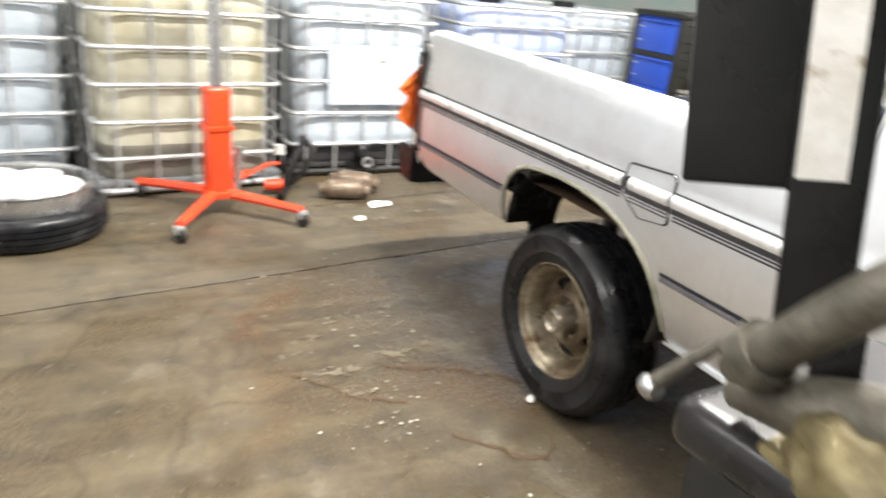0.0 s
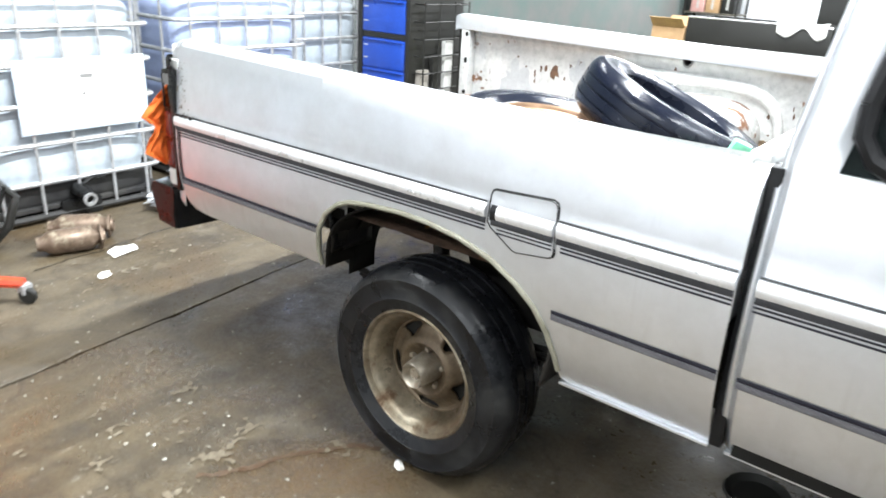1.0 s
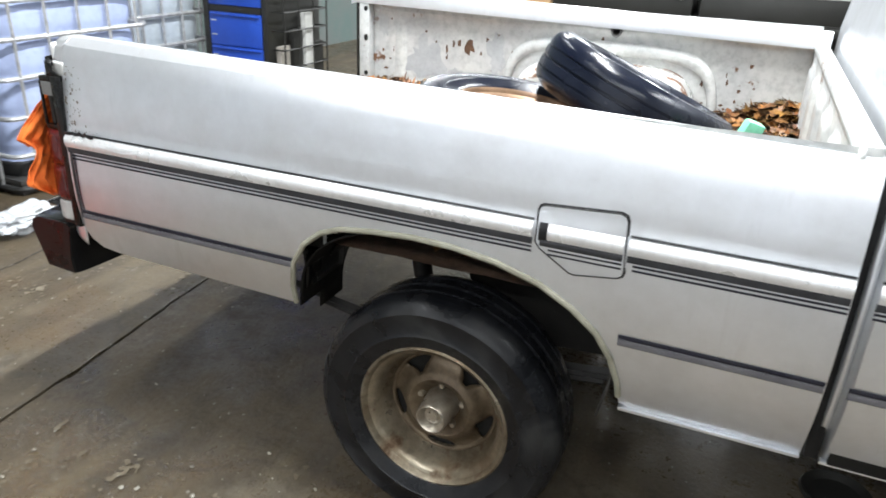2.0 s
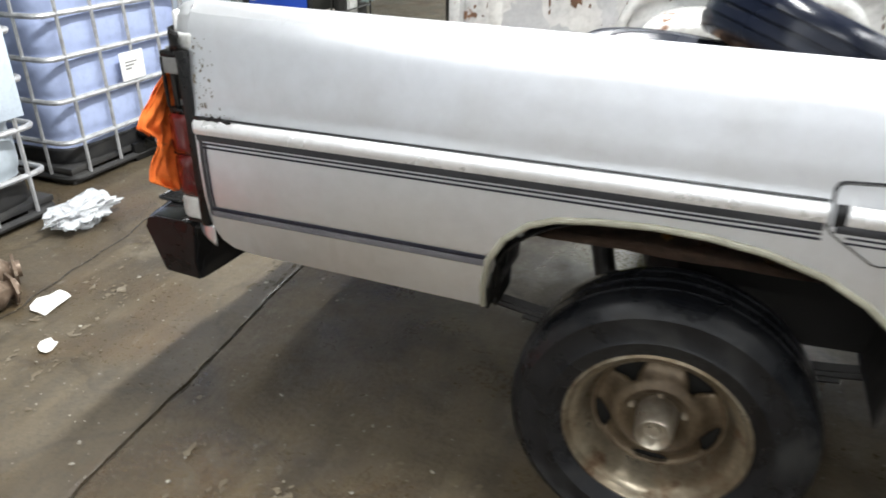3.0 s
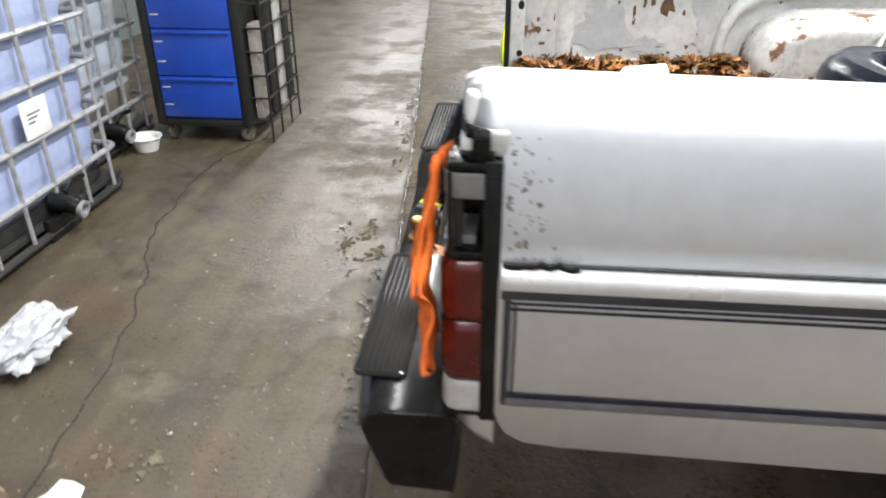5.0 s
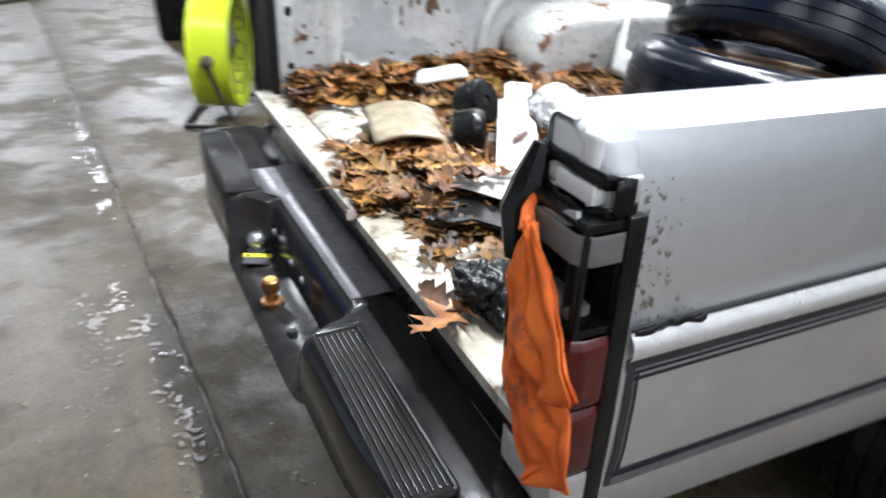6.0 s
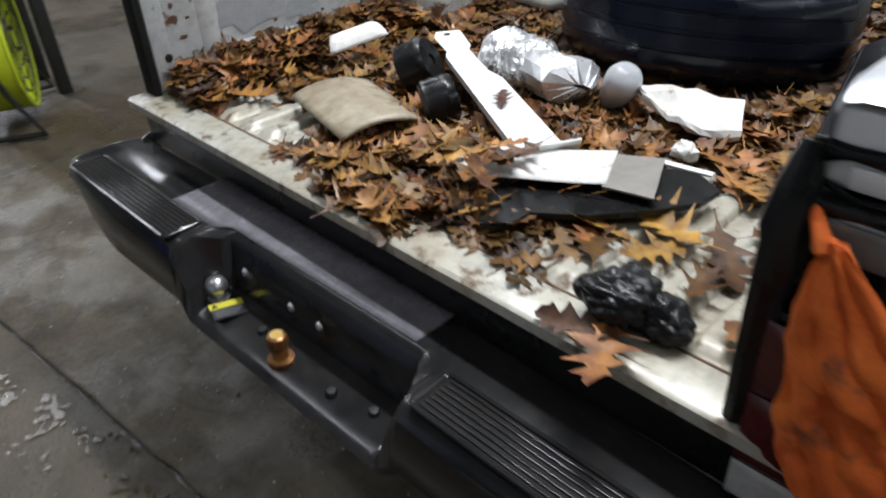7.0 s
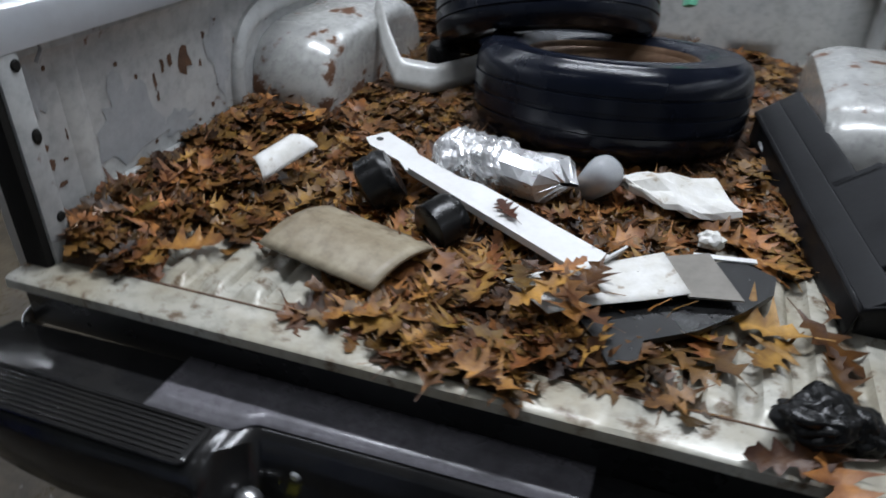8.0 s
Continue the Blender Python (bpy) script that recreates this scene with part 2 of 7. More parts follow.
MAT = {
    "floor_1": concrete_floor("wet_concrete", 0.58, 0.47, 0.29),
    "floor_2": concrete_floor("damp_concrete", 0.70, 0.48, 0.26),
    "puddle": material("standing_water", (0.09, 0.075, 0.052), 0.03, second=(0.07, 0.056, 0.038), s1=6, s2=45, bump=0.5, bump_scale=14, rvar=0.01, dist=0.010),
    "joint": material("wet_joint_dirt", (0.05, 0.042, 0.032), 0.25, rvar=0.18, s1=9, bump=0.5, dist=0.008),
    "wall": material("painted_block", (0.15, 0.15, 0.145), 0.8, second=(0.11, 0.155, 0.145), s1=2, bump=0.3),
    "whitewall": material("white_reflecting_wall", (0.80, 0.82, 0.85), 0.7, second=(0.72, 0.75, 0.79), s1=2, bump=0.2),
    "ceiling": material("ceiling_panel", (0.5, 0.5, 0.48), 0.85),
    "paint": silver_paint(),
    "bedpaint": material("worn_bed_paint", (0.58, 0.585, 0.56), 0.40, 0.1, second=(0.40, 0.41, 0.41), s1=4, s2=40, bump=0.14,
                         spots=(0.15, 0.072, 0.034), spot_at=(0.63, 0.67), spot_scale=8, coat=0.2, fine=0.35),
    "floorpan": material("bed_floor_paint", (0.50, 0.485, 0.42), 0.40, 0.1, second=(0.36, 0.32, 0.235), s1=7, s2=45, bump=0.18,
                         spots=(0.13, 0.085, 0.045), spot_at=(0.55, 0.66), spot_scale=22, coat=0.12, fine=0.4, spot_rough=0.6),
    "rust": material("flaking_rust", (0.15, 0.115, 0.080), 0.85, second=(0.26, 0.24, 0.20), s1=40, s2=150, bump=0.8),
    "stripe": material("charcoal_stripe", (0.012, 0.012, 0.022), 0.5, ior=1.35, second=(0.022, 0.022, 0.03), s1=14, s2=120, bump=0.05),
    "stripe_dark": material("dark_grey_band", (0.030, 0.030, 0.034), 0.5, ior=1.35, second=(0.046, 0.046, 0.05), s1=14, s2=120, bump=0.05),
    "stripe_grey": material("faded_grey_band", (0.115, 0.112, 0.125), 0.5, ior=1.35, second=(0.16, 0.155, 0.165), s1=14, s2=120, bump=0.05),
    "tide": material("rusty_tide_line", (0.060, 0.032, 0.016), 0.45, second=(0.090, 0.060, 0.034), s1=30, s2=120, bump=0.2, fine=0.4),
    "grit": material("pale_fleck", (0.34, 0.32, 0.27), 0.4, second=(0.20, 0.18, 0.14), s1=60, s2=200, bump=0.2),
    "chrome": material("moulding_bright", (0.84, 0.84, 0.84), 0.30, 0.4, second=(0.74, 0.74, 0.74), s1=6, bump=0.02, rvar=0.08),
    "gasket": material("black_rubber_trim", (0.008, 0.008, 0.009), 0.5, s1=8, bump=0.1, ior=1.36),
    "under": material("underbody_black", (0.007, 0.0066, 0.006), 0.75, second=(0.013, 0.012, 0.010), s1=6, bump=0.5, ior=1.3),
    "chassis": material("dusty_chassis", (0.022, 0.020, 0.018), 0.6, second=(0.010, 0.009, 0.008), s1=9, bump=0.4),
    "tyre": material("wet_tyre_rubber", (0.005, 0.0055, 0.007), 0.30, second=(0.013, 0.0135, 0.015), s1=7, s2=60, bump=0.35, rvar=0.2, fine=0.3, ior=1.34, spots=(0.022, 0.022, 0.021), spot_at=(0.56, 0.66), spot_scale=7),
    "tyre_dark": material("blue_black_rubber", (0.004, 0.0055, 0.011), 0.24, second=(0.008, 0.010, 0.017), s1=5, s2=80, bump=0.2, rvar=0.12, ior=1.33),
    "rim": material("dirty_steel_rim", (0.34, 0.30, 0.225), 0.36, 0.7, second=(0.16, 0.12, 0.075), s1=9, s2=60, bump=0.25,
                    spots=(0.11, 0.065, 0.035), spot_at=(0.56, 0.68), spot_scale=14, fine=0.4),
    "rim_disc": material("rusty_disc", (0.165, 0.125, 0.08), 0.45, 0.5, second=(0.08, 0.055, 0.032), s1=14, s2=80, bump=0.4, fine=0.4),
    "rim_brown": material("rusty_rim", (0.20, 0.125, 0.07), 0.4, 0.5, second=(0.10, 0.055, 0.03), s1=9, bump=0.3),
    "hubcap": material("hub_metal", (0.46, 0.42, 0.35), 0.36, 0.75, second=(0.26, 0.22, 0.17), s1=20, bump=0.15),
    "bumper": material("gloss_black_bumper", (0.014, 0.014, 0.015), 0.15, second=(0.024, 0.023, 0.022), s1=9, s2=90, bump=0.05, rvar=0.06, ior=1.42),
    "sill": material("black_sill", (0.016, 0.016, 0.0165), 0.30, second=(0.028, 0.027, 0.026), s1=5, bump=0.08, rvar=0.12, ior=1.38),
    "red": material("red_lens", (0.10, 0.006, 0.005), 0.2, second=(0.06, 0.004, 0.004), s1=12, bump=0.15, bump_scale=220, coat=0.5),
    "clear": material("dull_clear_lens", (0.52, 0.52, 0.50), 0.3, second=(0.38, 0.38, 0.36), bump=0.15, bump_scale=220, coat=0.4),
    "grey": material("grey_primer", (0.20, 0.20, 0.195), 0.6, second=(0.13, 0.13, 0.125), s1=12),
    "white": material("white_plastic", (0.80, 0.80, 0.79), 0.4, second=(0.72, 0.71, 0.69), s1=14, bump=0.05, fine=0.08),
    "paper": material("white_paper", (0.80, 0.79, 0.76), 0.7, second=(0.66, 0.64, 0.58), s1=25, bump=0.25, fine=0.15,
                      spots=(0.30, 0.22, 0.13), spot_at=(0.60, 0.70), spot_scale=24),
    "orange": material("orange_shop_rag", (0.88, 0.195, 0.024), 0.85, second=(0.70, 0.125, 0.016), s1=16, s2=260, bump=0.5,
                       spots=(0.20, 0.06, 0.025), spot_at=(0.60, 0.70), spot_scale=15, fine=0.25),
    "redpaint": material("orange_red_enamel", (0.72, 0.060, 0.015), 0.35, second=(0.55, 0.045, 0.014), s1=10, bump=0.05, coat=0.3),
    "silver": material("bright_steel", (0.62, 0.62, 0.62), 0.28, 0.9, s1=12, bump=0.04),
    "galv": material("galvanised_tube", (0.52, 0.53, 0.54), 0.42, 0.5, second=(0.34, 0.34, 0.34), s1=20, bump=0.08),
    "plate_blue": material("bluish_plate", (0.50, 0.57, 0.64), 0.45, second=(0.43, 0.49, 0.56), s1=6, bump=0.05),
    "tank": material("milky_tank", (0.50, 0.56, 0.62), 0.5, second=(0.34, 0.385, 0.42), s1=3, s2=30, bump=0.1, sss=0.0),
    "tank_blue": material("bluish_tank", (0.40, 0.47, 0.68), 0.5, second=(0.33, 0.39, 0.58), s1=3, s2=30, bump=0.1),
    "tank_stained": material("stained_tank", (0.50, 0.49, 0.40), 0.55, second=(0.34, 0.31, 0.21), s1=4, s2=26, bump=0.15, stretch=(1, 1, 0.5)),
    "sludge": material("sludge_level", (0.13, 0.12, 0.10), 0.5, second=(0.2, 0.185, 0.15), s1=6, bump=0.1),
    "pallet": material("black_pallet", (0.02, 0.02, 0.021), 0.55, second=(0.04, 0.038, 0.035), s1=8, bump=0.2),
    "pallet_grey": material("galvanised_pallet", (0.30, 0.32, 0.33), 0.5, 0.4, second=(0.2, 0.2, 0.2), s1=8, bump=0.15),
    "blue": material("blue_enamel", (0.012, 0.065, 0.42), 0.35, second=(0.010, 0.050, 0.33), s1=4, bump=0.04, coat=0.25),
    "black": material("black_plastic", (0.005, 0.005, 0.0052), 0.30, second=(0.010, 0.010, 0.0098), s1=12, bump=0.15, rvar=0.12, ior=1.36),
    "black_frame": material("scuffed_black_plastic", (0.004, 0.0042, 0.005), 0.5, ior=1.33, second=(0.009, 0.0095, 0.011), s1=10, s2=70, bump=0.15, rvar=0.1, fine=0.3),
    "dark": material("dark_steel", (0.018, 0.018, 0.016), 0.45, 0.3, second=(0.02, 0.02, 0.018), s1=6, bump=0.15),
    "greymetal": material("cast_alloy", (0.20, 0.185, 0.15), 0.5, 0.4, second=(0.075, 0.068, 0.053), s1=14, s2=90, bump=0.4, fine=0.4),
    "brass": material("yellowed_casting", (0.22, 0.18, 0.085), 0.5, 0.3, second=(0.09, 0.07, 0.035), s1=16, bump=0.4, fine=0.4),
    "lime": material("lime_enamel", (0.60, 0.70, 0.02), 0.35, second=(0.50, 0.60, 0.02), s1=8, bump=0.03, coat=0.3),
    "card": material("cardboard", (0.45, 0.29, 0.15), 0.85, second=(0.36, 0.23, 0.12), s1=10, bump=0.2),
    "catalyst": material("heat_stained_steel", (0.20, 0.145, 0.105), 0.5, 0.45, second=(0.11, 0.075, 0.05), s1=14, s2=60, bump=0.4, spots=(0.30, 0.26, 0.19), spot_at=(0.55, 0.66), spot_scale=18, fine=0.4),
    "bag": material("clear_bag", (0.78, 0.80, 0.82), 0.18, second=(0.62, 0.64, 0.66), s1=14, bump=0.4, transmission=0.45),
    "foil": material("crumpled_foil", (0.90, 0.90, 0.90), 0.30, 0.75, second=(0.78, 0.78, 0.79), s1=30, bump=0.3, bump_scale=30, dist=0.004),
    "cup": material("clear_cup", (0.90, 0.92, 0.94), 0.14, second=(0.80, 0.82, 0.84), bump=0.25, bump_scale=30, transmission=0.62, ior=1.3),
    "glass": material("cab_glass", (0.10, 0.13, 0.13), 0.05, bump=0, transmission=0.7, rvar=0.01),
    "leaf": material("oak_leaf", (0.33, 0.160, 0.040), 0.40, second=(0.12, 0.048, 0.013), s1=26, s2=160, bump=0.4, per="object", per_range=0.7, rvar=0.18, ior=1.36),
    "leaf_dark": material("wet_dark_leaf", (0.085, 0.026, 0.010), 0.4, second=(0.045, 0.014, 0.007), s1=26, s2=160, bump=0.4, ior=1.36),
    "leaf_mass": material("leaf_litter", (0.180, 0.084, 0.024), 0.38, second=(0.060, 0.026, 0.008), s1=26, s2=160, bump=0.4, per="island", per_range=0.8, rvar=0.2, ior=1.36),
    "housing": material("scuffed_housing_paint", (0.56, 0.56, 0.53), 0.25, 0.15, second=(0.34, 0.34, 0.33), s1=6, s2=50, bump=0.2,
                        spots=(0.12, 0.055, 0.026), spot_at=(0.56, 0.61), spot_scale=9, coat=0.3, fine=0.4),
    "primer": material("bare_primer", (0.42, 0.43, 0.435), 0.45, second=(0.34, 0.35, 0.355), s1=12, bump=0.15),
    "black_pan": material("black_tank_tray", (0.012, 0.012, 0.013), 0.6, second=(0.025, 0.024, 0.022), s1=8, bump=0.2),
    "rust_dark": material("blistered_rust", (0.13, 0.065, 0.032), 0.85, second=(0.07, 0.04, 0.025), s1=60, bump=0.7),
    "scuff": material("dried_splash", (0.165, 0.140, 0.100), 0.45, second=(0.115, 0.090, 0.058), s1=30, s2=90, bump=0.2, fine=0.5),
    "plate": material("bumper_plate_sheen", (0.215, 0.205, 0.225), 0.28, second=(0.12, 0.115, 0.125), s1=14, s2=70, bump=0.10, rvar=0.12, fine=0.4),
    "humus": material("rotten_leaf", (0.10, 0.052, 0.026), 0.75, second=(0.05, 0.028, 0.015), s1=30, s2=150, bump=1.0, dist=0.01),
    "wood": material("wet_board", (0.40, 0.345, 0.245), 0.45, second=(0.24, 0.19, 0.12), s1=11, s2=60, bump=0.3, spots=(0.13, 0.095, 0.055), spot_at=(0.55, 0.66), spot_scale=10, fine=0.35),
    "greycard": material("grey_panel", (0.26, 0.24, 0.21), 0.6, second=(0.20, 0.185, 0.16), s1=9),
    "yellow": material("yellow_print", (0.72, 0.66, 0.05), 0.5, bump=0),
    "ink": material("print_ink", (0.03, 0.03, 0.03), 0.6, bump=0),
    "gold": material("worn_brassy_metal", (0.80, 0.56, 0.20), 0.38, 0.5, second=(0.62, 0.40, 0.12), s1=60, bump=0.1),
    "mint": material("mint_plastic", (0.20, 0.62, 0.40), 0.45),
    "pink": material("pink_carton", (0.62, 0.36, 0.32), 0.8),
    "tube": glowing("fluorescent_tube", (0.92, 0.97, 1.0), 4.0),
}


# ---- mesh helpers ----
def part(name, bm, mat, parent=None, label="", sharp=38, smooth=True):
    me = bpy.data.meshes.new(name)
    bmesh.ops.recalc_face_normals(bm, faces=bm.faces) if len(bm.faces) < 60000 else None
    bm.to_mesh(me)
    bm.free()
    me.materials.append(MAT[mat] if isinstance(mat, str) else mat)
    if smooth:
        me.shade_smooth()
        me.set_sharp_from_angle(angle=radians(sharp))
    ob = new(name, me)
    if parent:
        ob.parent = parent
    if label:
        ob["label"] = label
    return ob


def thing(name, label, category, group="", kind="", at=(0, 0, 0)):
    ob = new(name)
    ob.location = at
    ob.empty_display_size = 0.1
    return tagged(ob, label, category, group, kind)


def put(ob, thick=0.0, bevel=0.0, offset=-1):
    if thick:
        s = ob.modifiers.new("thick", "SOLIDIFY")
        s.thickness, s.offset = thick, offset
    if bevel:
        b = ob.modifiers.new("edge", "BEVEL")
        b.width, b.segments, b.limit_method = bevel, 2, "ANGLE"
    return ob


I4 = Matrix.Identity(4)


def box(bm, size, m=I4, bevel=0.0, seg=2):
    new_verts = bmesh.ops.create_cube(bm, size=1.0)["verts"]
    for v in new_verts:
        v.co = Vector((v.co.x * size[0], v.co.y * size[1], v.co.z * size[2]))
    if bevel:
        edges = list({e for v in new_verts for e in v.link_edges})
        r = bmesh.ops.bevel(bm, geom=edges, offset=bevel, segments=seg, affect="EDGES", profile=0.6)
        new_verts = list({v for f in r["faces"] for v in f.verts} | {v for v in new_verts if v.is_valid})
    for v in new_verts:
        v.co = m @ v.co
    return bm


def span(bm, a, b, bevel=0.0, seg=2):
    """A box from corner a to corner b."""
    size = [abs(q - p) for p, q in zip(a, b)]
    mid = [(p + q) / 2 for p, q in zip(a, b)]
    return box(bm, size, Matrix.Translation(mid), bevel, seg)


def lathe(bm, prof, n=32, m=I4, closed=False, warp=None):
    """Turn a profile of (radius, height) about z."""
    rings = []
    for k in range(n):
        a = 2 * math.pi * k / n
        ring = []
        for r, z in prof:
            p = Vector((r * math.cos(a), r * math.sin(a), z))
            ring.append(bm.verts.new(m @ (warp(p, a) if warp else p)))
        rings.append(ring)
    count = len(prof)
    for k in range(n):
        a, b = rings[k], rings[(k + 1) % n]
        for j in range(count if closed else count - 1):
            bm.faces.new((a[j], b[j], b[(j + 1) % count], a[(j + 1) % count]))
    if not closed:
        for j in (0, count - 1):
            if prof[j][0] > 1e-5:
                bm.faces.new([rings[k][j] for k in range(n)])
    bmesh.ops.remove_doubles(bm, verts=[v for r in rings for v in r], dist=1e-6)
    return bm


def tube(bm, pts, r, n=8, caps=True):
    """A round bar along points; r is a number or one radius per point."""
    pts = [Vector(p) for p in pts]
    rings, up = [], None
    for i, p in enumerate(pts):
        d = (pts[min(i + 1, len(pts) - 1)] - pts[max(i - 1, 0)]).normalized()
        if up is None:
            up = Vector((0, 0, 1)) if abs(d.z) < 0.9 else Vector((1, 0, 0))
        side = d.cross(up).normalized()
        up = side.cross(d).normalized()
        rad = r[i] if isinstance(r, (list, tuple)) else r
        rings.append([bm.verts.new(p + rad * (math.cos(2 * math.pi * k / n) * side + math.sin(2 * math.pi * k / n) * up)) for k in range(n)])
    for a, b in zip(rings, rings[1:]):
        for k in range(n):
            bm.faces.new((a[k], a[(k + 1) % n], b[(k + 1) % n], b[k]))
    if caps:
        bm.faces.new(rings[0]), bm.faces.new(rings[-1])
    return bm


def sheet(bm, f, nu, nv, closed_u=False):
    """A grid of points f(u, v) with u and v from 0 to 1."""
    g = [[bm.verts.new(f(i / nu, j / nv)) for j in range(nv + 1)] for i in range(nu + (0 if closed_u else 1))]
    for i in range(nu):
        a, b = g[i], g[(i + 1) % len(g)]
        for j in range(nv):
            bm.faces.new((a[j], b[j], b[j + 1], a[j + 1]))
    return bm


def prism(bm, outline, depth, m=I4):
    """An outline in x, y made solid along z from 0 to depth."""
    lo = [bm.verts.new(m @ Vector((x, y, 0))) for x, y in outline]
    hi = [bm.verts.new(m @ Vector((x, y, depth))) for x, y in outline]
    bm.faces.new(lo), bm.faces.new(hi)
    for k in range(len(lo)):
        bm.faces.new((lo[k], lo[(k + 1) % len(lo)], hi[(k + 1) % len(lo)], hi[k]))
    return bm


def rounded(w, h, r, n=4, cx=0.0, cy=0.0):
    out = []
    for sx, sy, a0 in ((1, 1, 0), (-1, 1, 90), (-1, -1, 180), (1, -1, 270)):
        for k in range(n + 1):
            a = radians(a0 + 90 * k / n)
            out.append((cx + sx * (w / 2 - r) + r * math.cos(a), cy + sy * (h / 2 - r) + r * math.sin(a)))
    return out


def step(x, a, b):
    t = min(1, max(0, (x - a) / (b - a)))
    return t * t * (3 - 2 * t)


def lerp(a, b, t):
    return a + (b - a) * t


def curve_at(pts, x):
    """Piecewise linear through (x, y) pairs."""
    for (x0, y0), (x1, y1) in zip(pts, pts[1:]):
        if x <= x1:
            return y0 + (y1 - y0) * max(0, (x - x0)) / (x1 - x0)
    return pts[-1][1]


def B():
    return bmesh.new()


# ---- the workshop ----
def joint_x(y):
    """The long joint across the floor, slightly askew to the truck."""
    return -0.235 - 0.095 * y + 0.010 * noise.noise((y * 2.1, 0.3, 0)) + 0.006 * noise.noise((y * 9.0, 2.3, 0))


X0, X1, Y0, Y1 = -3.4, 7.0, -4.5, 14.0


def floors():
    ys = [Y0 + (Y1 - Y0) * k / 900 for k in range(901)]
    for name, side in (("floor_1", -1), ("floor_2", 1)):
        bm = B()
        edge = [joint_x(y) + side * (0.006 + 0.005 * noise.noise((y * 14, side, 5)) + 0.018 * max(0, noise.noise((y * 7, side * 3, 9)) - 0.25)) for y in ys]
        outer = X0 if side < 0 else X1
        rows = []
        for y, e in zip(ys, edge):
            rows.append([bm.verts.new(p) for p in ((outer, y, 0), (e + side * 0.012, y, 0), (e, y, -0.006), (e, y, -0.05))])
        for a, b in zip(rows, rows[1:]):
            for j in range(3):
                bm.faces.new((a[j], b[j], b[j + 1], a[j + 1]))
        tagged(part(name, bm, name, sharp=60), "wet stained brown-grey concrete workshop floor slab", "floor", kind="structure")
    bm = span(B(), (X0, Y0, -0.08), (X1, Y1, -0.014))
    tagged(part("floor_joint", bm, "joint"), "dirt-filled wet joint between the floor slabs", "floor", kind="structure")
    # a wandering crack across the slab behind the truck
    bm = B()
    pts = [(-1.02, -0.1), (-1.09, 0.5), (-1.14, 0.86), (-1.25, 1.28), (-1.40, 1.63), (-1.47, 2.2), (-1.45, 2.55), (-1.30, 2.9)]
    line = [Vector((lerp(a[0], b[0], k / 14), lerp(a[1], b[1], k / 14), 0)) for a, b in zip(pts, pts[1:]) for k in range(14)]
    vs = []
    for k, p in enumerate(line):
        w = 0.003 + 0.0035 * abs(noise.noise((k * 0.4, 1, 1)))
        x = p.x + 0.022 * noise.noise((p.y * 7, 3, 3)) + 0.008 * noise.noise((p.y * 31, 3, 8))
        vs.append((bm.verts.new((x - w, p.y, 0.0025)), bm.verts.new((x + w, p.y, 0.0025))))
    for a, b in zip(vs, vs[1:]):
        bm.faces.new((a[0], a[1], b[1], b[0]))
    tagged(part("floor_crack", bm, "joint"), "thin dark crack wandering across the concrete slab", "floor crack", kind="structure")


def puddles():
    """Shallow water held along the joint: ragged cells with gaps."""
    for name, x0, x1, y0, y1, level, seed in (("water_1", -0.13, -0.012, 0.55, 1.75, 0.02, 3), ("water_2", -0.30, -0.06, 1.40, 1.95, 0.10, 9), ("water_3", -0.12, -0.012, 2.4, 4.4, 0.05, 5), ("splash_1", 0.35, 1.20, -0.75, 0.10, 0.26, 7), ("splash_2", 0.05, 0.42, -0.60, 0.10, 0.34, 12), ("splash_3", -0.95, -0.25, -0.5, 0.9, 0.42, 15)):
        bm = B()
        n = 230
        k = max(16, int(n * (x1 - x0) / (y1 - y0)))
        for i in range(n):
            for j in range(k):
                y = lerp(y0, y1, (i + 0.5) / n)
                x = joint_x(y) + lerp(x0, x1, (j + 0.5) / k)
                edge = abs(2 * (j + 0.5) / k - 1) ** 2 * 0.25 + abs(2 * (i + 0.5) / n - 1) ** 4 * 0.3
                if noise.noise((x * 14 + seed, y * 8, seed)) + 0.9 * noise.noise((x * 60, y * 46, seed)) - edge < level + 0.26:
                    continue
                w, h = (x1 - x0) / k / 2, (y1 - y0) / n / 2
                bm.faces.new([bm.verts.new((x + a * w, y + b * h, 0.003)) for a, b in ((-1, -1), (1, -1), (1, 1), (-1, 1))])
        bmesh.ops.remove_doubles(bm, verts=bm.verts, dist=1e-4)
        for v in bm.verts:
            v.co.x += 0.004 * noise.noise(v.co * 80)
            v.co.y += 0.004 * noise.noise(v.co * 80 + Vector((5, 5, 5)))
        wet = name.startswith("water")
        tagged(part(name, bm, "puddle" if wet else "scuff"), "shallow sparkling water left on the concrete" if wet else "pale dried splash marks on the concrete", "puddle" if wet else "floor stain", kind="structure")


def shell():
    h = 3.9
    for name, a, b in (("wall_west", (X0 - 0.2, Y0, 0), (X0, Y1, h)), ("wall_east", (X1, Y0, 0), (X1 + 0.2, Y1, h)),
                       ("wall_south", (X0 - 0.2, Y0 - 0.2, 0), (X1 + 0.2, Y0, h)), ("wall_north", (X0 - 0.2, Y1, 0), (X1 + 0.2, Y1 + 0.2, h))):
        # the unseen south wall is white so the truck's side reflects it brightly
        tagged(part(name, span(B(), a, b), "whitewall" if name in ("wall_south", "wall_north") else "wall"), "white wall added to close and brighten the workshop" if name in ("wall_south", "wall_north") else "painted grey block wall of the workshop", "wall", kind="structure")
    tagged(part("ceiling", span(B(), (X0 - 0.2, Y0 - 0.2, h), (X1 + 0.2, Y1 + 0.2, h + 0.15)), "ceiling"), "plain pale workshop ceiling", "ceiling", kind="structure")


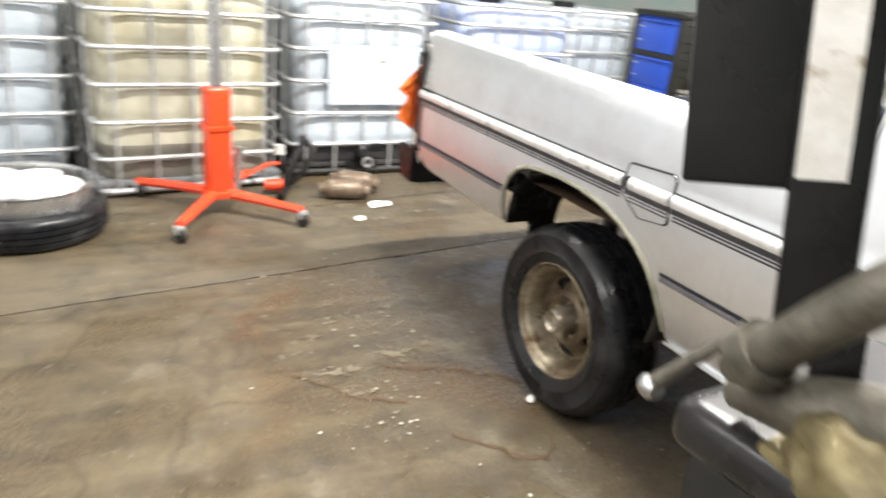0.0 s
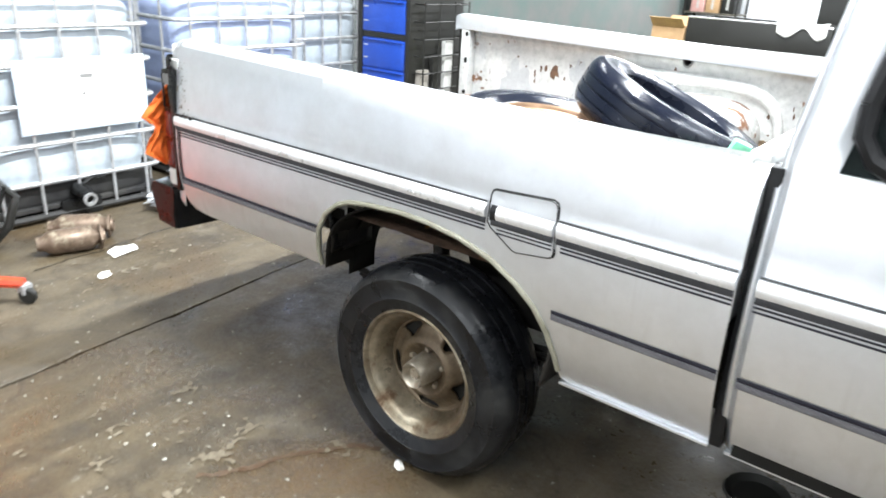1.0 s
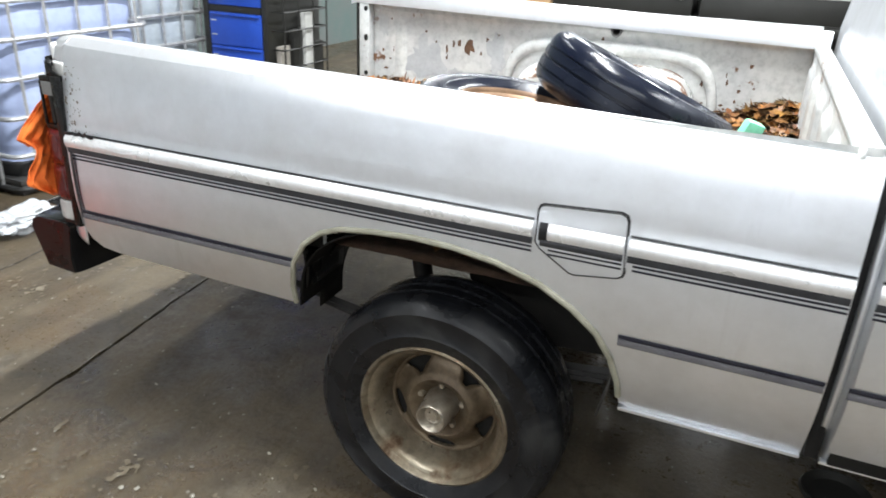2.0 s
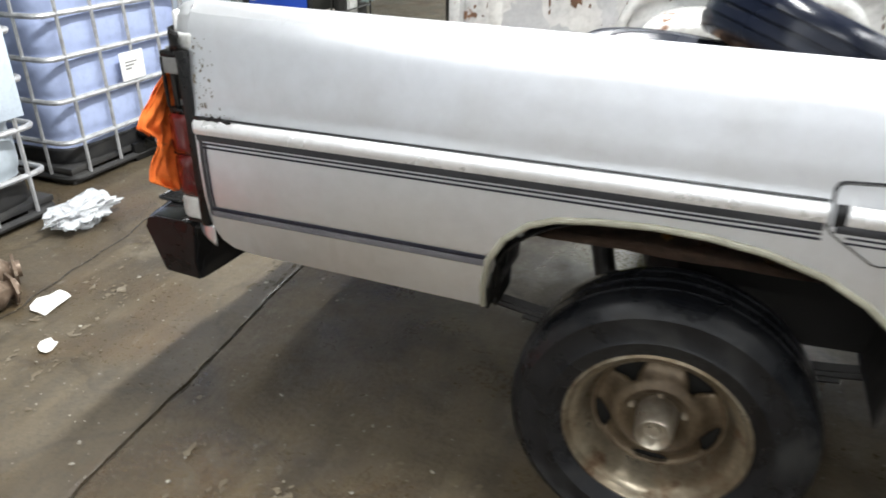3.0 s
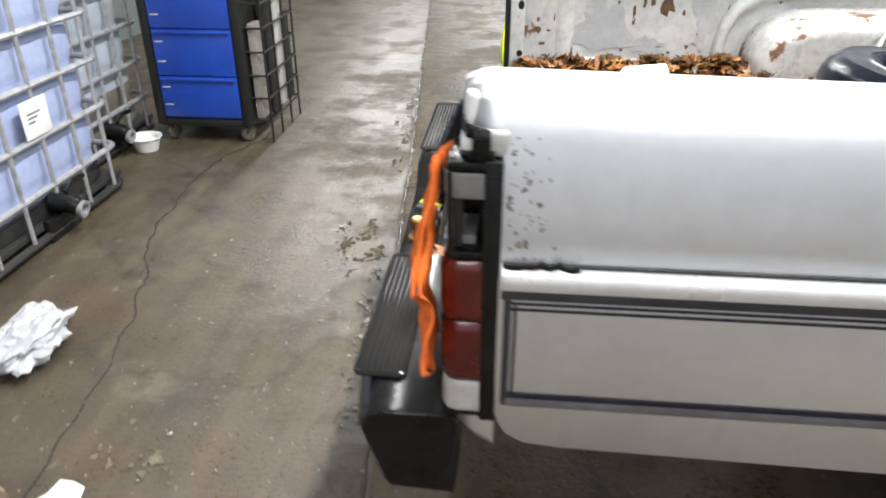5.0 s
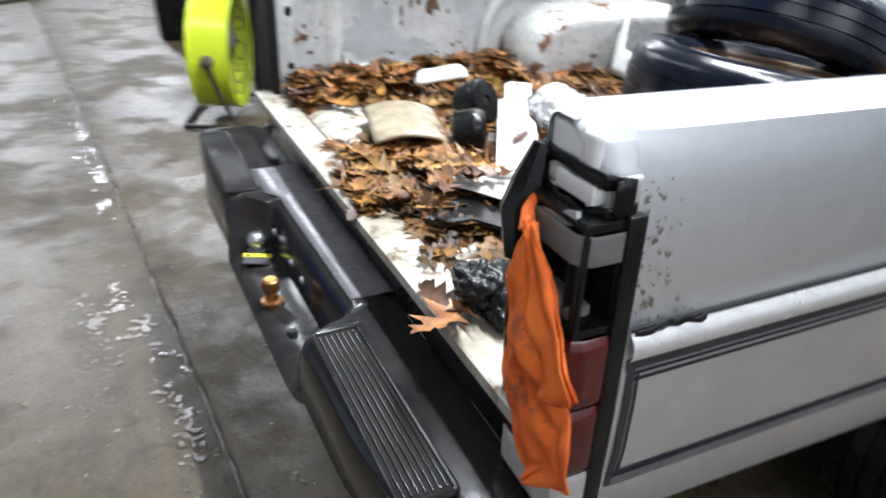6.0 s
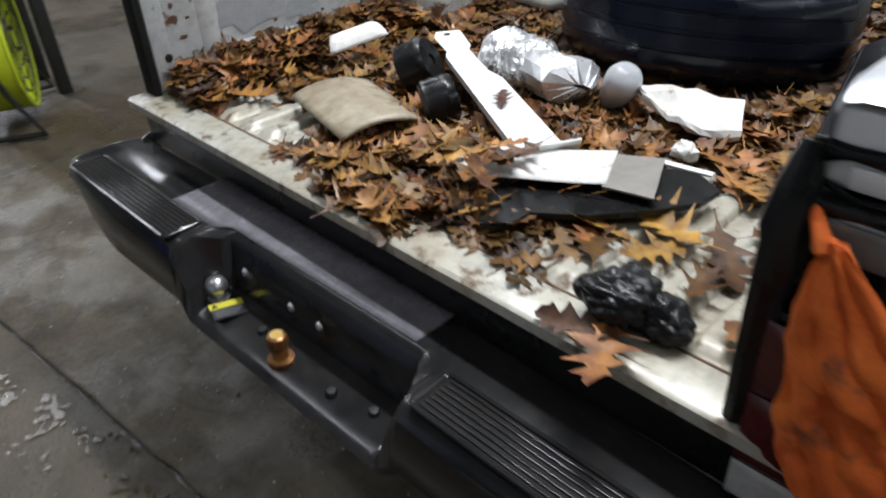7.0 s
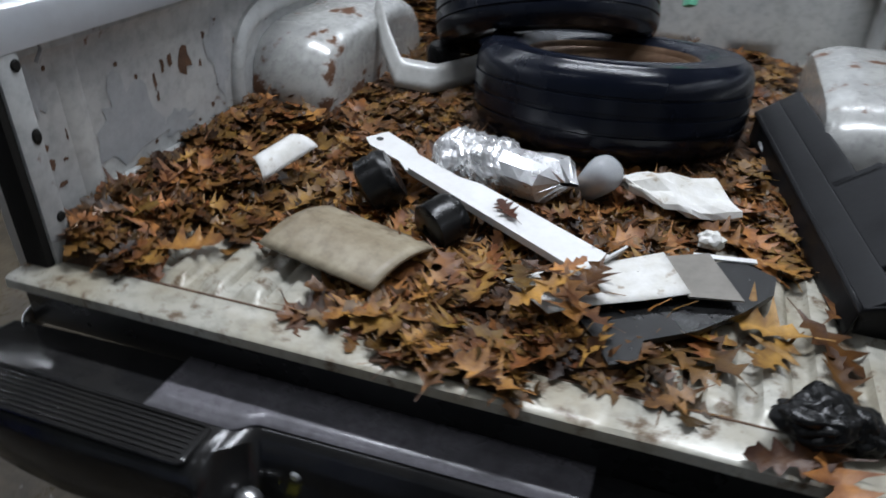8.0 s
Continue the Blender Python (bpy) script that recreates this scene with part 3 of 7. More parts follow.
def ceiling_light(x, y, length, turned, watts):
    th = thing("ceiling_light", "unseen twin-tube fluorescent ceiling fitting placed to light the workshop", "ceiling light", "ceiling lights", at=(x, y, CEILING))
    th.rotation_euler = (0, 0, radians(turned))
    part("housing", span(B(), (-length / 2, -0.09, 0.03), (length / 2, 0.09, 0.2), 0.01), "white", th)
    for s in (-0.045, 0.045):
        part("fluorescent_tube", tube(B(), [(-length / 2 + 0.03, s, 0), (length / 2 - 0.03, s, 0)], 0.013, 8), "tube", th)
    lamp = bpy.data.lights.new("tube_light", "AREA")
    lamp.shape, lamp.size, lamp.size_y, lamp.energy, lamp.color = "RECTANGLE", length, 0.16, watts, (0.95, 0.98, 1.0)
    ob = new("tube_light", lamp)
    ob.matrix_world = Matrix.Translation((x, y, CEILING - 0.03)) @ pose(0, 0, 0, 0, 0, turned)


def grit():
    """Pale flecks on the wet slab: crumbs, and puddle glints given as pale flakes."""
    rng = random.Random(31)
    verts, faces = [], []
    zones = ((0.75, -0.35, 0.35, 0.25, 90), (0.2, -0.25, 0.25, 0.30, 40), (-0.65, 0.35, 0.35, 0.55, 90), (1.3, -0.5, 0.45, 0.25, 40), (-0.9, 1.6, 0.35, 0.7, 50), (-0.15, 0.6, 0.10, 0.8, 40))
    for cx, cy, sx, sy, count in zones:
        for k in range(count):
            x, y = rng.gauss(cx, sx), rng.gauss(cy, sy)
            size = rng.choice((0.0025, 0.003, 0.004, 0.004, 0.006, 0.009))
            n, a0, long = rng.randint(5, 7), rng.uniform(0, 6), rng.uniform(0.5, 1.0)
            base = len(verts)
            for i in range(n):
                a = 2 * math.pi * i / n
                px, py = size * math.cos(a) * rng.uniform(0.6, 1.2), long * size * math.sin(a) * rng.uniform(0.6, 1.2)
                verts.append((x + px * math.cos(a0) - py * math.sin(a0), y + px * math.sin(a0) + py * math.cos(a0), 0.0035))
            verts.append((x, y, 0.0035 + size * rng.uniform(0.15, 0.5)))
            faces += [(base + i, base + (i + 1) % n, base + n) for i in range(n)]
    me = bpy.data.meshes.new("floor_grit")
    me.from_pydata(verts, [], faces)
    me.materials.append(MAT["grit"])
    tagged(new("floor_grit", me), "pale crumbs and flecks on the wet concrete, some drawn for puddle glints", "grit", kind="stuff")


def stains():
    """Dried brown tide lines on the slab in front of the wheel."""
    for k, pts in enumerate(([(0.66, -0.42), (0.70, -0.367), (0.78, -0.185), (0.88, -0.03), (0.96, 0.02)], [(1.12, -0.35), (1.215, -0.267), (1.30, -0.20), (1.313, -0.143), (1.29, -0.09), (1.23, -0.06)], [(0.62, -0.72), (0.74, -0.62), (0.851, -0.533), (0.92, -0.40)])):
        bm = B()
        line = []
        for a, b in zip(pts, pts[1:]):
            line += [(lerp(a[0], b[0], i / 16), lerp(a[1], b[1], i / 16)) for i in range(16)]
        rows = []
        for i, (x, y) in enumerate(line):
            w = 0.006 + 0.010 * abs(noise.noise((i * 0.16, k, 2))) + 0.004 * noise.noise((i * 0.9, k, 4))
            x += 0.016 * noise.noise((i * 0.11, k * 3, 7))
            y += 0.016 * noise.noise((i * 0.13, k * 3, 17))
            rows.append((bm.verts.new((x - w, y + w * 0.5, 0.0022)), bm.verts.new((x + w, y - w * 0.5, 0.0022))))
        for a, b in zip(rows, rows[1:]):
            bm.faces.new((a[0], a[1], b[1], b[0]))
        tagged(part("floor_stain", bm, "tide"), "dried rusty tide line on the concrete", "floor stain", kind="structure")


floors()
stains()
grit()
puddles()
shell()
for row in LAMPS:
    ceiling_light(*row)


# ---- the pickup: x forward from the tail, y across from the right-hand side, z up ----
WIDE = 1.67
RAIL = 1.05


def rail(x):
    """Height of the bed rail, falling a little towards the cab."""
    return 1.078 - 0.02 * x

HUB = (1.062, 0.302)


def side_y(z):
    """How far the right-hand panel stands in from its widest line at height z."""
    return curve_at([(0.38, 0.085), (0.44, 0.062), (0.50, 0.036), (0.56, 0.017), (0.62, 0.006), (0.68, 0.001), (0.74, 0.0), (0.835, 0.002), (0.852, 0.010), (0.90, 0.013), (0.96, 0.020), (1.0, 0.027), (1.03, 0.038), (1.044, 0.050), (1.05, 0.066)], z)


ARCH = [(0.684, 0.508), (0.688, 0.560), (0.700, 0.628), (0.733, 0.683), (0.780, 0.721), (0.830, 0.740), (0.907, 0.750), (1.005, 0.756), (1.098, 0.753), (1.195, 0.740), (1.290, 0.712), (1.360, 0.674), (1.415, 0.628), (1.448, 0.575), (1.468, 0.510), (1.474, 0.450)]


def lift(x, z):
    """The panel above the moulding stretches to meet the rail."""
    return z + (rail(x) - RAIL) * step(z, 0.87, 1.05)


def bottom_z(x):
    if x < 0.0219:
        return 0.992
    if x < ARCH[0][0]:
        return curve_at([(0.022, 0.60), (0.036, 0.555), (0.066, 0.530), (0.12, 0.522), (0.684, 0.508)], x)
    if x > ARCH[-1][0]:
        return 0.443
    return curve_at(ARCH, x)


def mirror_y(bm, on):
    if on:
        for v in bm.verts:
            v.co.y = WIDE - v.co.y
            v.co.z += 0.060 * step(v.co.z, 0.8, 1.0)
    return bm


def bed_side(left, truck):
    xs = sorted(set([-0.030, -0.027, -0.020, -0.008, 0.008, 0.0216] + [0.022 + 0.009 * k for k in range(12)] + [0.13 + 0.0305 * k for k in range(18)] + [a[0] for a in ARCH] + [a[0] + 0.0004 for a in (ARCH[0],)]
                    + [0.70 + 0.02 * k for k in range(38)] + [1.4705 + 0.0235 * k for k in range(16)] + [1.832]))
    curl = lambda x: (max(0, 0.008 - x) / 0.038) ** 2
    over = [(1.051, 0.075), (1.051, 0.105), (1.047, 0.117), (1.036, 0.122), (0.99, 0.120)]
    rows = 26
    bm = B()
    cols = []
    for x in xs:
        zb = bottom_z(x)
        col = []
        for j in range(rows + 1):
            t = j / rows
            z = zb + (RAIL - zb) * (t ** 0.8)
            col.append(bm.verts.new((x, side_y(z) + (0.03 - 0.3 * (z - 0.99)) * curl(x), lift(x, z) - 0.010 * curl(x) * step(z, 1.0, 1.05))))
        col += [bm.verts.new((x, y - 0.006 * curl(x), lift(x, z) - 0.010 * curl(x))) for z, y in over]
        # lower edge turned inwards
        turned = [bm.verts.new((x, side_y(zb) + 0.010, zb - 0.001))]
        cols.append(turned + col)
    for a, b in zip(cols, cols[1:]):
        for j in range(len(a) - 1):
            bm.faces.new((a[j], b[j], b[j + 1], a[j + 1]))
    side = part("bed_side", mirror_y(bm, left), "paint", truck, "silver bed side panel with a round wheel arch", sharp=30)
    # lower rear corner that wraps under the tail lamp
    bm = B()

    def corner(u, v):
        x = lerp(-0.046, 0.0225, u)
        zb = lerp(0.580, 0.531, u ** 0.7)
        return Vector((x, side_y(0.56) + 0.030 * (1 - u) ** 3, lerp(zb, 0.587, v)))
    put(part("lower_corner", mirror_y(sheet(bm, corner, 12, 5), left), "paint", side), 0.003)
    # rolled lip round the wheel opening
    bm = B()
    pts = []
    for (x0, z0), (x1, z1) in zip(ARCH, ARCH[1:]):
        pts += [(lerp(x0, x1, k / 3), side_y(lerp(z0, z1, k / 3)) - 0.003, lerp(z0, z1, k / 3) + 0.004) for k in range(3)]
    tube(bm, pts, 0.0068, 8)
    part("arch_lip", mirror_y(bm, left), material("arch_grime", (0.33, 0.32, 0.25), 0.5, second=(0.20, 0.19, 0.14), s1=9) if not left else "paint", side, "grimy rolled wheel arch lip")
    # bright pinch flange below the panel ahead of the wheel
    bm = span(B(), (1.474, 0.052, 0.434), (1.832, 0.080, 0.4425), 0.003)
    part("sill_flange", mirror_y(bm, left), "paint", side)
    return side


def strip(x0, x1, za, zb, proud, mat, parent, name, n=60, label=""):
    """A band laid on the right-hand panel."""
    bm = B()

    def f(u, v):
        z = lerp(za, zb, v)
        return Vector((lerp(x0, x1, u), side_y(z) - proud * (1 if 0 < v < 1 else 0.6), z))
    sheet(bm, f, n, 4)
    return part(name, bm, mat, parent, label, sharp=80)


def two_tone(parent, x0, x1):
    """Lower stripe: a navy line over a wider grey band."""
    low = strip(x0, x1, 0.6160, 0.6315, 0.0020, "stripe_grey", parent, "lower_stripe", label="grey lower stripe under a navy line")
    strip(x0, x1, 0.6320, 0.6420, 0.0024, "stripe", parent, "lower_stripe", label="navy upper line of the lower stripe")
    return low


def stripes(parent, x0, x1, rear):
    # black strip drawn for the shadow gap over the moulding
    strip(x0, x1, 0.8478, 0.8520, 0.0075, "gasket", parent, "moulding_gap")
    strip(x0, x1, 0.814, 0.847, 0.010, "chrome", parent, "side_moulding", label="bright chrome-faced side moulding")
    strip(x0, x1, 0.798, 0.8135, 0.0022, "stripe_dark", parent, "dark_band")
    for z in (0.7925, 0.7835):
        strip(x0 + rear * 0.012, x1, z - 0.0023, z + 0.0023, 0.0018, "stripe", parent, "pinstripe")
    if not rear:
        two_tone(parent, x0, x1)


def blot(x, z, y, a, b, rng, n=13):
    """A ragged flat patch on the right-hand inner wall."""
    bm = B()
    seed = rng.uniform(0, 90)
    ring = []
    for i in range(n):
        t = 2 * math.pi * i / n
        q = 0.8 + 0.55 * noise.noise((2.2 * math.cos(t) + seed, 2.2 * math.sin(t), seed)) + rng.uniform(-0.18, 0.18)
        ring.append(bm.verts.new((x + a * q * math.cos(t), y + 0.0028, z + b * q * math.sin(t))))
    mid = bm.verts.new((x, y + 0.0040, z))
    for i in range(n):
        bm.faces.new((ring[i], ring[(i + 1) % n], mid))
    return bm


def bed(truck):
    right = bed_side(False, truck)
    bed_side(True, truck)
    stripes(right, 0.026, 1.266, True)
    stripes(right, 1.452, 1.83, True)
    two_tone(right, 0.038, 0.700)
    two_tone(right, 1.458, 1.83)
    strip(0.030, 0.040, 0.618, 0.81, 0.0022, "stripe_dark", right, "upright_stripe", 3)
    strip(0.0435, 0.0475, 0.642, 0.79, 0.0022, "stripe", right, "pinstripe", 3)
    # flaking patches near the tail, most of them in an upright column beside the lamp
    rng = random.Random(4)
    for k in range(74):
        if k < 46:
            x, z = 0.030 + abs(rng.gauss(0, 0.012)), rng.uniform(0.852, 1.0)
        else:
            x, z = 0.066 + rng.gauss(0, 0.015), rng.uniform(0.865, 0.995)
        if k < 9:
            x, z = 0.03 + 0.012 * k, 0.8565 + rng.uniform(-0.002, 0.003)
        bm, n = B(), 11
        rr = rng.choice((0.0007, 0.0010, 0.0013, 0.0017, 0.0028))
        tall = rng.uniform(1.2, 2.6) if k % 4 else 0.5
        ring = [bm.verts.new((x + rr * math.cos(a) * (0.45 + 1.1 * rng.random()), side_y(z) - 0.0018, lift(x, z) + rr * tall * math.sin(a) * (0.35 + 1.0 * rng.random()))) for a in [2 * math.pi * i / n for i in range(n)]]
        mid = bm.verts.new((x, side_y(z) - 0.003, lift(x, z)))
        for i in range(n):
            bm.faces.new((ring[i], ring[(i + 1) % n], mid))
        part("rust_flake", bm, "rust", right)
    bm = B()
    sheet(bm, lambda u, v: Vector((lerp(0.028, 0.125, u), side_y(0.853) - 0.0125 - 0.003 * math.sin(9 * u), 0.8495 + lerp(-0.003, 0.0055, v) * (1 + 0.9 * noise.noise((u * 9, v, 2))) + 0.004 * noise.noise((u * 6, 4, 2)))), 26, 2)
    put(part("torn_tape", bm, "gasket", right, "torn black tape at the end of the moulding"), 0.0015)
    # fuel flap with the corner by the arch cut off
    outline = [(1.284, 0.880), (1.428, 0.889), (1.440, 0.884), (1.444, 0.874), (1.450, 0.778), (1.447, 0.768), (1.438, 0.763), (1.356, 0.752), (1.346, 0.754), (1.282, 0.794), (1.273, 0.806), (1.272, 0.866), (1.276, 0.876)]
    mid = (1.36, 0.815)
    for name, mat, grow, proud in (("flap_gap", "gasket", 0.004, 0.0008), ("fuel_flap", "paint", 0.0, 0.0035)):
        bm = B()
        rings = []
        for s, p in ((1.0, 0.0), (0.985, proud), (0.6, proud), (0.25, proud)):
            ring = []
            for x, z in outline:
                gx, gz = mid[0] + (x - mid[0]) * s * (1 + grow * 10), mid[1] + (z - mid[1]) * s * (1 + grow * 12)
                ring.append(bm.verts.new((gx, side_y(gz) - p, gz)))
            rings.append(ring)
        for a, b in zip(rings, rings[1:]):
            for k in range(len(a)):
                bm.faces.new((a[k], a[(k + 1) % len(a)], b[(k + 1) % len(a)], b[k]))
        bm.faces.new(rings[-1])
        flap = part(name, bm, mat, right, "rounded fuel filler flap" if mat == "paint" else "", sharp=50)
    bm = B()
    pts = [(x, side_y(z) - 0.005, z) for x, z in outline + outline[:1]]
    tube(bm, pts, 0.0013, 5)
    part("flap_edge", bm, "chassis", flap)
    strip(1.297, 1.444, 0.814, 0.847, 0.012, "chrome", flap, "side_moulding", 10)
    strip(1.278, 1.295, 0.809, 0.846, 0.006, "gasket", flap, "finger_notch", 3)
    strip(1.282, 1.444, 0.798, 0.8135, 0.0055, "stripe_dark", flap, "dark_band", 10)
    for z in (0.7925, 0.7835):
        strip(1.30, 1.444, z - 0.0022, z + 0.0022, 0.0052, "stripe", flap, "pinstripe", 10)
    # inner walls
    for lefty in (False, True):
        bm = B()

        def inner(u, v):
            x = lerp(0.035, 1.80, u)
            z = lerp(0.665, 1.055, v)
            y = 0.062 + 0.010 * step(z, 0.97, 0.985) + 0.014 * step(z, 1.0, 1.012) - 0.012 * step(z, 1.026, 1.034)
            y += 0.008 * (step(x, 0.16, 0.175) - step(x, 0.195, 0.21))
            return Vector((x, y, z))
        sheet(bm, inner, 130, 44)
        hollow = [f for f in bm.faces if 0.76 < f.calc_center_median().x < 1.41 and f.calc_center_median().z < 0.80]
        bmesh.ops.delete(bm, geom=hollow, context="FACES")
        wall = part("inner_wall", mirror_y(bm, lefty), "bedpaint", truck, "chipped pale inner bed wall with rust spots", sharp=25)
        # pressed hollow below the rail, with a stake hole
        bm = lathe(B(), [(0.0, 0.0), (0.014, 0.0), (0.016, 0.002), (0.019, 0.003), (0.022, 0.0)], 18, Matrix.Translation((1.10, 0.0762, 0.985)) @ pose(0, 0, 0, -90))
        part("hole_ring", mirror_y(bm, lefty), "grey", wall)
        for x0, x1 in ((0.28, 1.03), (1.14, 1.74)):
            bm = tube(B(), [(x0, 0.070, 0.998), (x0 + 0.02, 0.072, 1.006), (x1 - 0.02, 0.072, 1.006), (x1, 0.070, 0.998)], 0.007, 6)
            part("pressed_bead", mirror_y(bm, lefty), "bedpaint", wall)
        bm = tube(B(), [(0.20, 0.070, 0.755), (0.66, 0.070, 0.750)], 0.007, 6)
        part("pressed_bead", mirror_y(bm, lefty), "bedpaint", wall)
        # wheel housing
        bm = B()

        def hump(u, v):
            a = math.pi * (1 - u)
            c, s = math.cos(a), math.sin(a)
            px = 1.085 + 0.345 * (abs(c) ** 0.42) * (1 if c > 0 else -1)
            pz = 0.66 + 0.238 * (abs(s) ** 0.42)
            k = 1 - 0.10 * step(v, 0.55, 1.0) - (0.10 * step(v, 0.82, 1.0))
            return Vector((1.085 + (px - 1.085) * k, 0.064 + 0.205 * min(1, v / 0.86), 0.66 + (pz - 0.66) * k))
        sheet(bm, hump, 48, 16)
        bm.verts.ensure_lookup_table()
        rim = [bm.verts[i * 17 + 16] for i in range(49)]
        bm.faces.new(rim)
        part("wheel_housing", mirror_y(bm, lefty), "housing", truck, "rounded painted wheel housing inside the bed", sharp=40)
        bm = B()
        pts = []
        for i in range(41):
            a = math.pi * (1 - i / 40)
            c, s = math.cos(a), math.sin(a)
            pts.append((1.080 + 0.410 * (abs(c) ** 0.4) * (1 if c > 0 else -1), 0.066, 0.66 + 0.272 * (abs(s) ** 0.4)))
        tube(bm, pts, 0.019, 10)
        part("housing_bead", mirror_y(bm, lefty), "bedpaint", wall)
        # rear post with its striker hole
        bm = span(B(), (0.008, 0.055, 0.62), (0.055, 0.118, 1.055), 0.008)
        post = part("rear_post", mirror_y(bm, lefty), "bedpaint", truck, "scuffed rear post of the bed")
        bm = span(B(), (-0.008, 0.060, 0.63), (0.009, 0.112, 1.02), 0.004)
        part("seal_strip", mirror_y(bm, lefty), "under", post)
        for z in (0.78, 0.90, 0.99):
            bm = lathe(B(), [(0.0, 0.003), (0.007, 0.003), (0.010, 0.0)], 12, Matrix.Translation((0.042, 0.1185, z)) @ pose(0, 0, 0, -90))
            part("bolt", mirror_y(bm, lefty), "under", post)
        # rust blisters and patches of bare primer on the wall
        rng = random.Random(21 + lefty)
        blots = [(0.50, 0.895, 0.030, 0.026), (0.455, 0.905, 0.008, 0.016), (0.43, 0.90, 0.007, 0.014), (0.40, 0.885, 0.006, 0.016), (0.10, 0.84, 0.018, 0.010), (0.115, 0.80, 0.012, 0.007), (0.33, 0.84, 0.010, 0.012), (0.34, 0.86, 0.006, 0.014), (0.62, 0.93, 0.008, 0.012), (0.09, 0.74, 0.01, 0.012)]
        blots += [(rng.uniform(0.07, 1.7), rng.uniform(0.76, 0.965), rng.uniform(0.003, 0.009), rng.uniform(0.003, 0.012)) for k in range(46)]
        for x, z, a, b in blots:
            bm = blot(x, z, 0.0600 + 0.0085 * (0.16 < x < 0.21), a, b, rng)
            part("rust_spot", mirror_y(bm, lefty), "rust_dark", wall)
        for x, z, a, b in ((0.30, 0.85, 0.085, 0.085), (0.62, 0.88, 0.05, 0.06), (0.10, 0.93, 0.025, 0.04), (0.45, 0.80, 0.06, 0.03)):
            part("primer_patch", mirror_y(blot(x, z, 0.0608, a, b, rng, 26), lefty), "primer", wall, "patch of bare grey primer")
        bm = tube(B(), [(0.075, 0.075, 1.012), (0.082, 0.100, 1.022), (0.10, 0.108, 1.018), (0.110, 0.106, 0.998), (0.098, 0.100, 0.978)], 0.005, 6)
        part("hook", mirror_y(bm, lefty), "galv", post)
    # ribbed floor: a flat strip at the tail, then ridges that start with rounded ends
    def pan(u, v):
        y = lerp(0.06, WIDE - 0.06, v)
        x = lerp(0.024, 1.80, u ** 1.5)
        ph = (y - 0.09) / 0.0755
        k = abs((ph % 1.0) - 0.5) * 2
        ridge = step(1 - k, 0.30, 0.55)
        ridge *= step(x, 0.030, 0.055)
        return Vector((x, y, 0.690 + 0.013 * ridge))
    bm = sheet(B(), pan, 46, 288)
    hollow = [f for f in bm.faces if 0.76 < f.calc_center_median().x < 1.41 and not 0.262 < f.calc_center_median().y < WIDE - 0.262]
    bmesh.ops.delete(bm, geom=hollow, context="FACES")
    part("bed_floor", bm, "floorpan", truck, "ribbed cream-painted bed floor, scratched and dirty", sharp=50)
    bm = B()

    def lip(u, v):
        y = lerp(0.06, WIDE - 0.06, u)
        prof = [(0.024, 0.694), (0.021, 0.699), (-0.048, 0.699), (-0.055, 0.695), (-0.056, 0.678)]
        p = prof[round(v * 4)]
        return Vector((p[0], y, p[1] + 0.0008 * noise.noise((y * 9, p[0] * 20, 1))))
    part("tail_lip", sheet(bm, lip, 80, 4), "floorpan", truck, "flat worn cream edge strip of the bed floor", sharp=30)
    part("floor_seam", span(B(), (0.0205, 0.065, 0.695), (0.0245, WIDE - 0.065, 0.7002)), "rust_dark", truck)
    part("rear_sill", span(B(), (-0.022, 0.05, 0.575), (0.05, WIDE - 0.05, 0.6775), 0.006), "sill", truck, "black rear sill under the bed edge")
    # bulkhead
    bm = B()

    def front(u, v):
        y, z = lerp(0.06, WIDE - 0.06, u), lerp(0.68, 1.055, v)
        return Vector((1.80 - 0.012 * (step((y % 0.26), 0.05, 0.07) - step((y % 0.26), 0.19, 0.21)) * step(z, 0.73, 0.75) * (1 - step(z, 0.98, 1.0)), y, z))
    put(part("bulkhead", sheet(bm, front, 90, 20), "bedpaint", truck, "pressed front wall of the bed"), 0.01)
    part("bulkhead_rail", span(B(), (1.785, 0.07, 1.03), (1.830, WIDE - 0.07, 1.06), 0.012), "bedpaint", truck)
    return right


def wrap(z0, z1, out, y1=0.118, x1=0.004, side=0.006, back=-0.050, r=0.016):
    """A shell bent from the side round to the tail face; out is how far it stands proud."""
    path = [(x1, side), (back + r, side), (back + 0.3 * r, side + 0.3 * r), (back, side + r), (back, y1)]
    dense = []
    for (xa, ya), (xb, yb) in zip(path, path[1:]):
        for k in range(6):
            dense.append((lerp(xa, xb, k / 6), lerp(ya, yb, k / 6)))
    dense.append(path[-1])
    n = len(dense) - 1

    def f(u, v):
        x, y = dense[round(u * n)]
        e = (1 - abs(2 * u - 1) ** 14) * (1 - abs(2 * v - 1) ** 10)
        ox, oy = (0, -1) if u < 0.3 else ((-0.7, -0.7) if u < 0.7 else (-1, 0))
        return Vector((x + ox * out * e, y + oy * out * e, lerp(z0, z1, v)))
    return sheet(B(), f, n, 14)


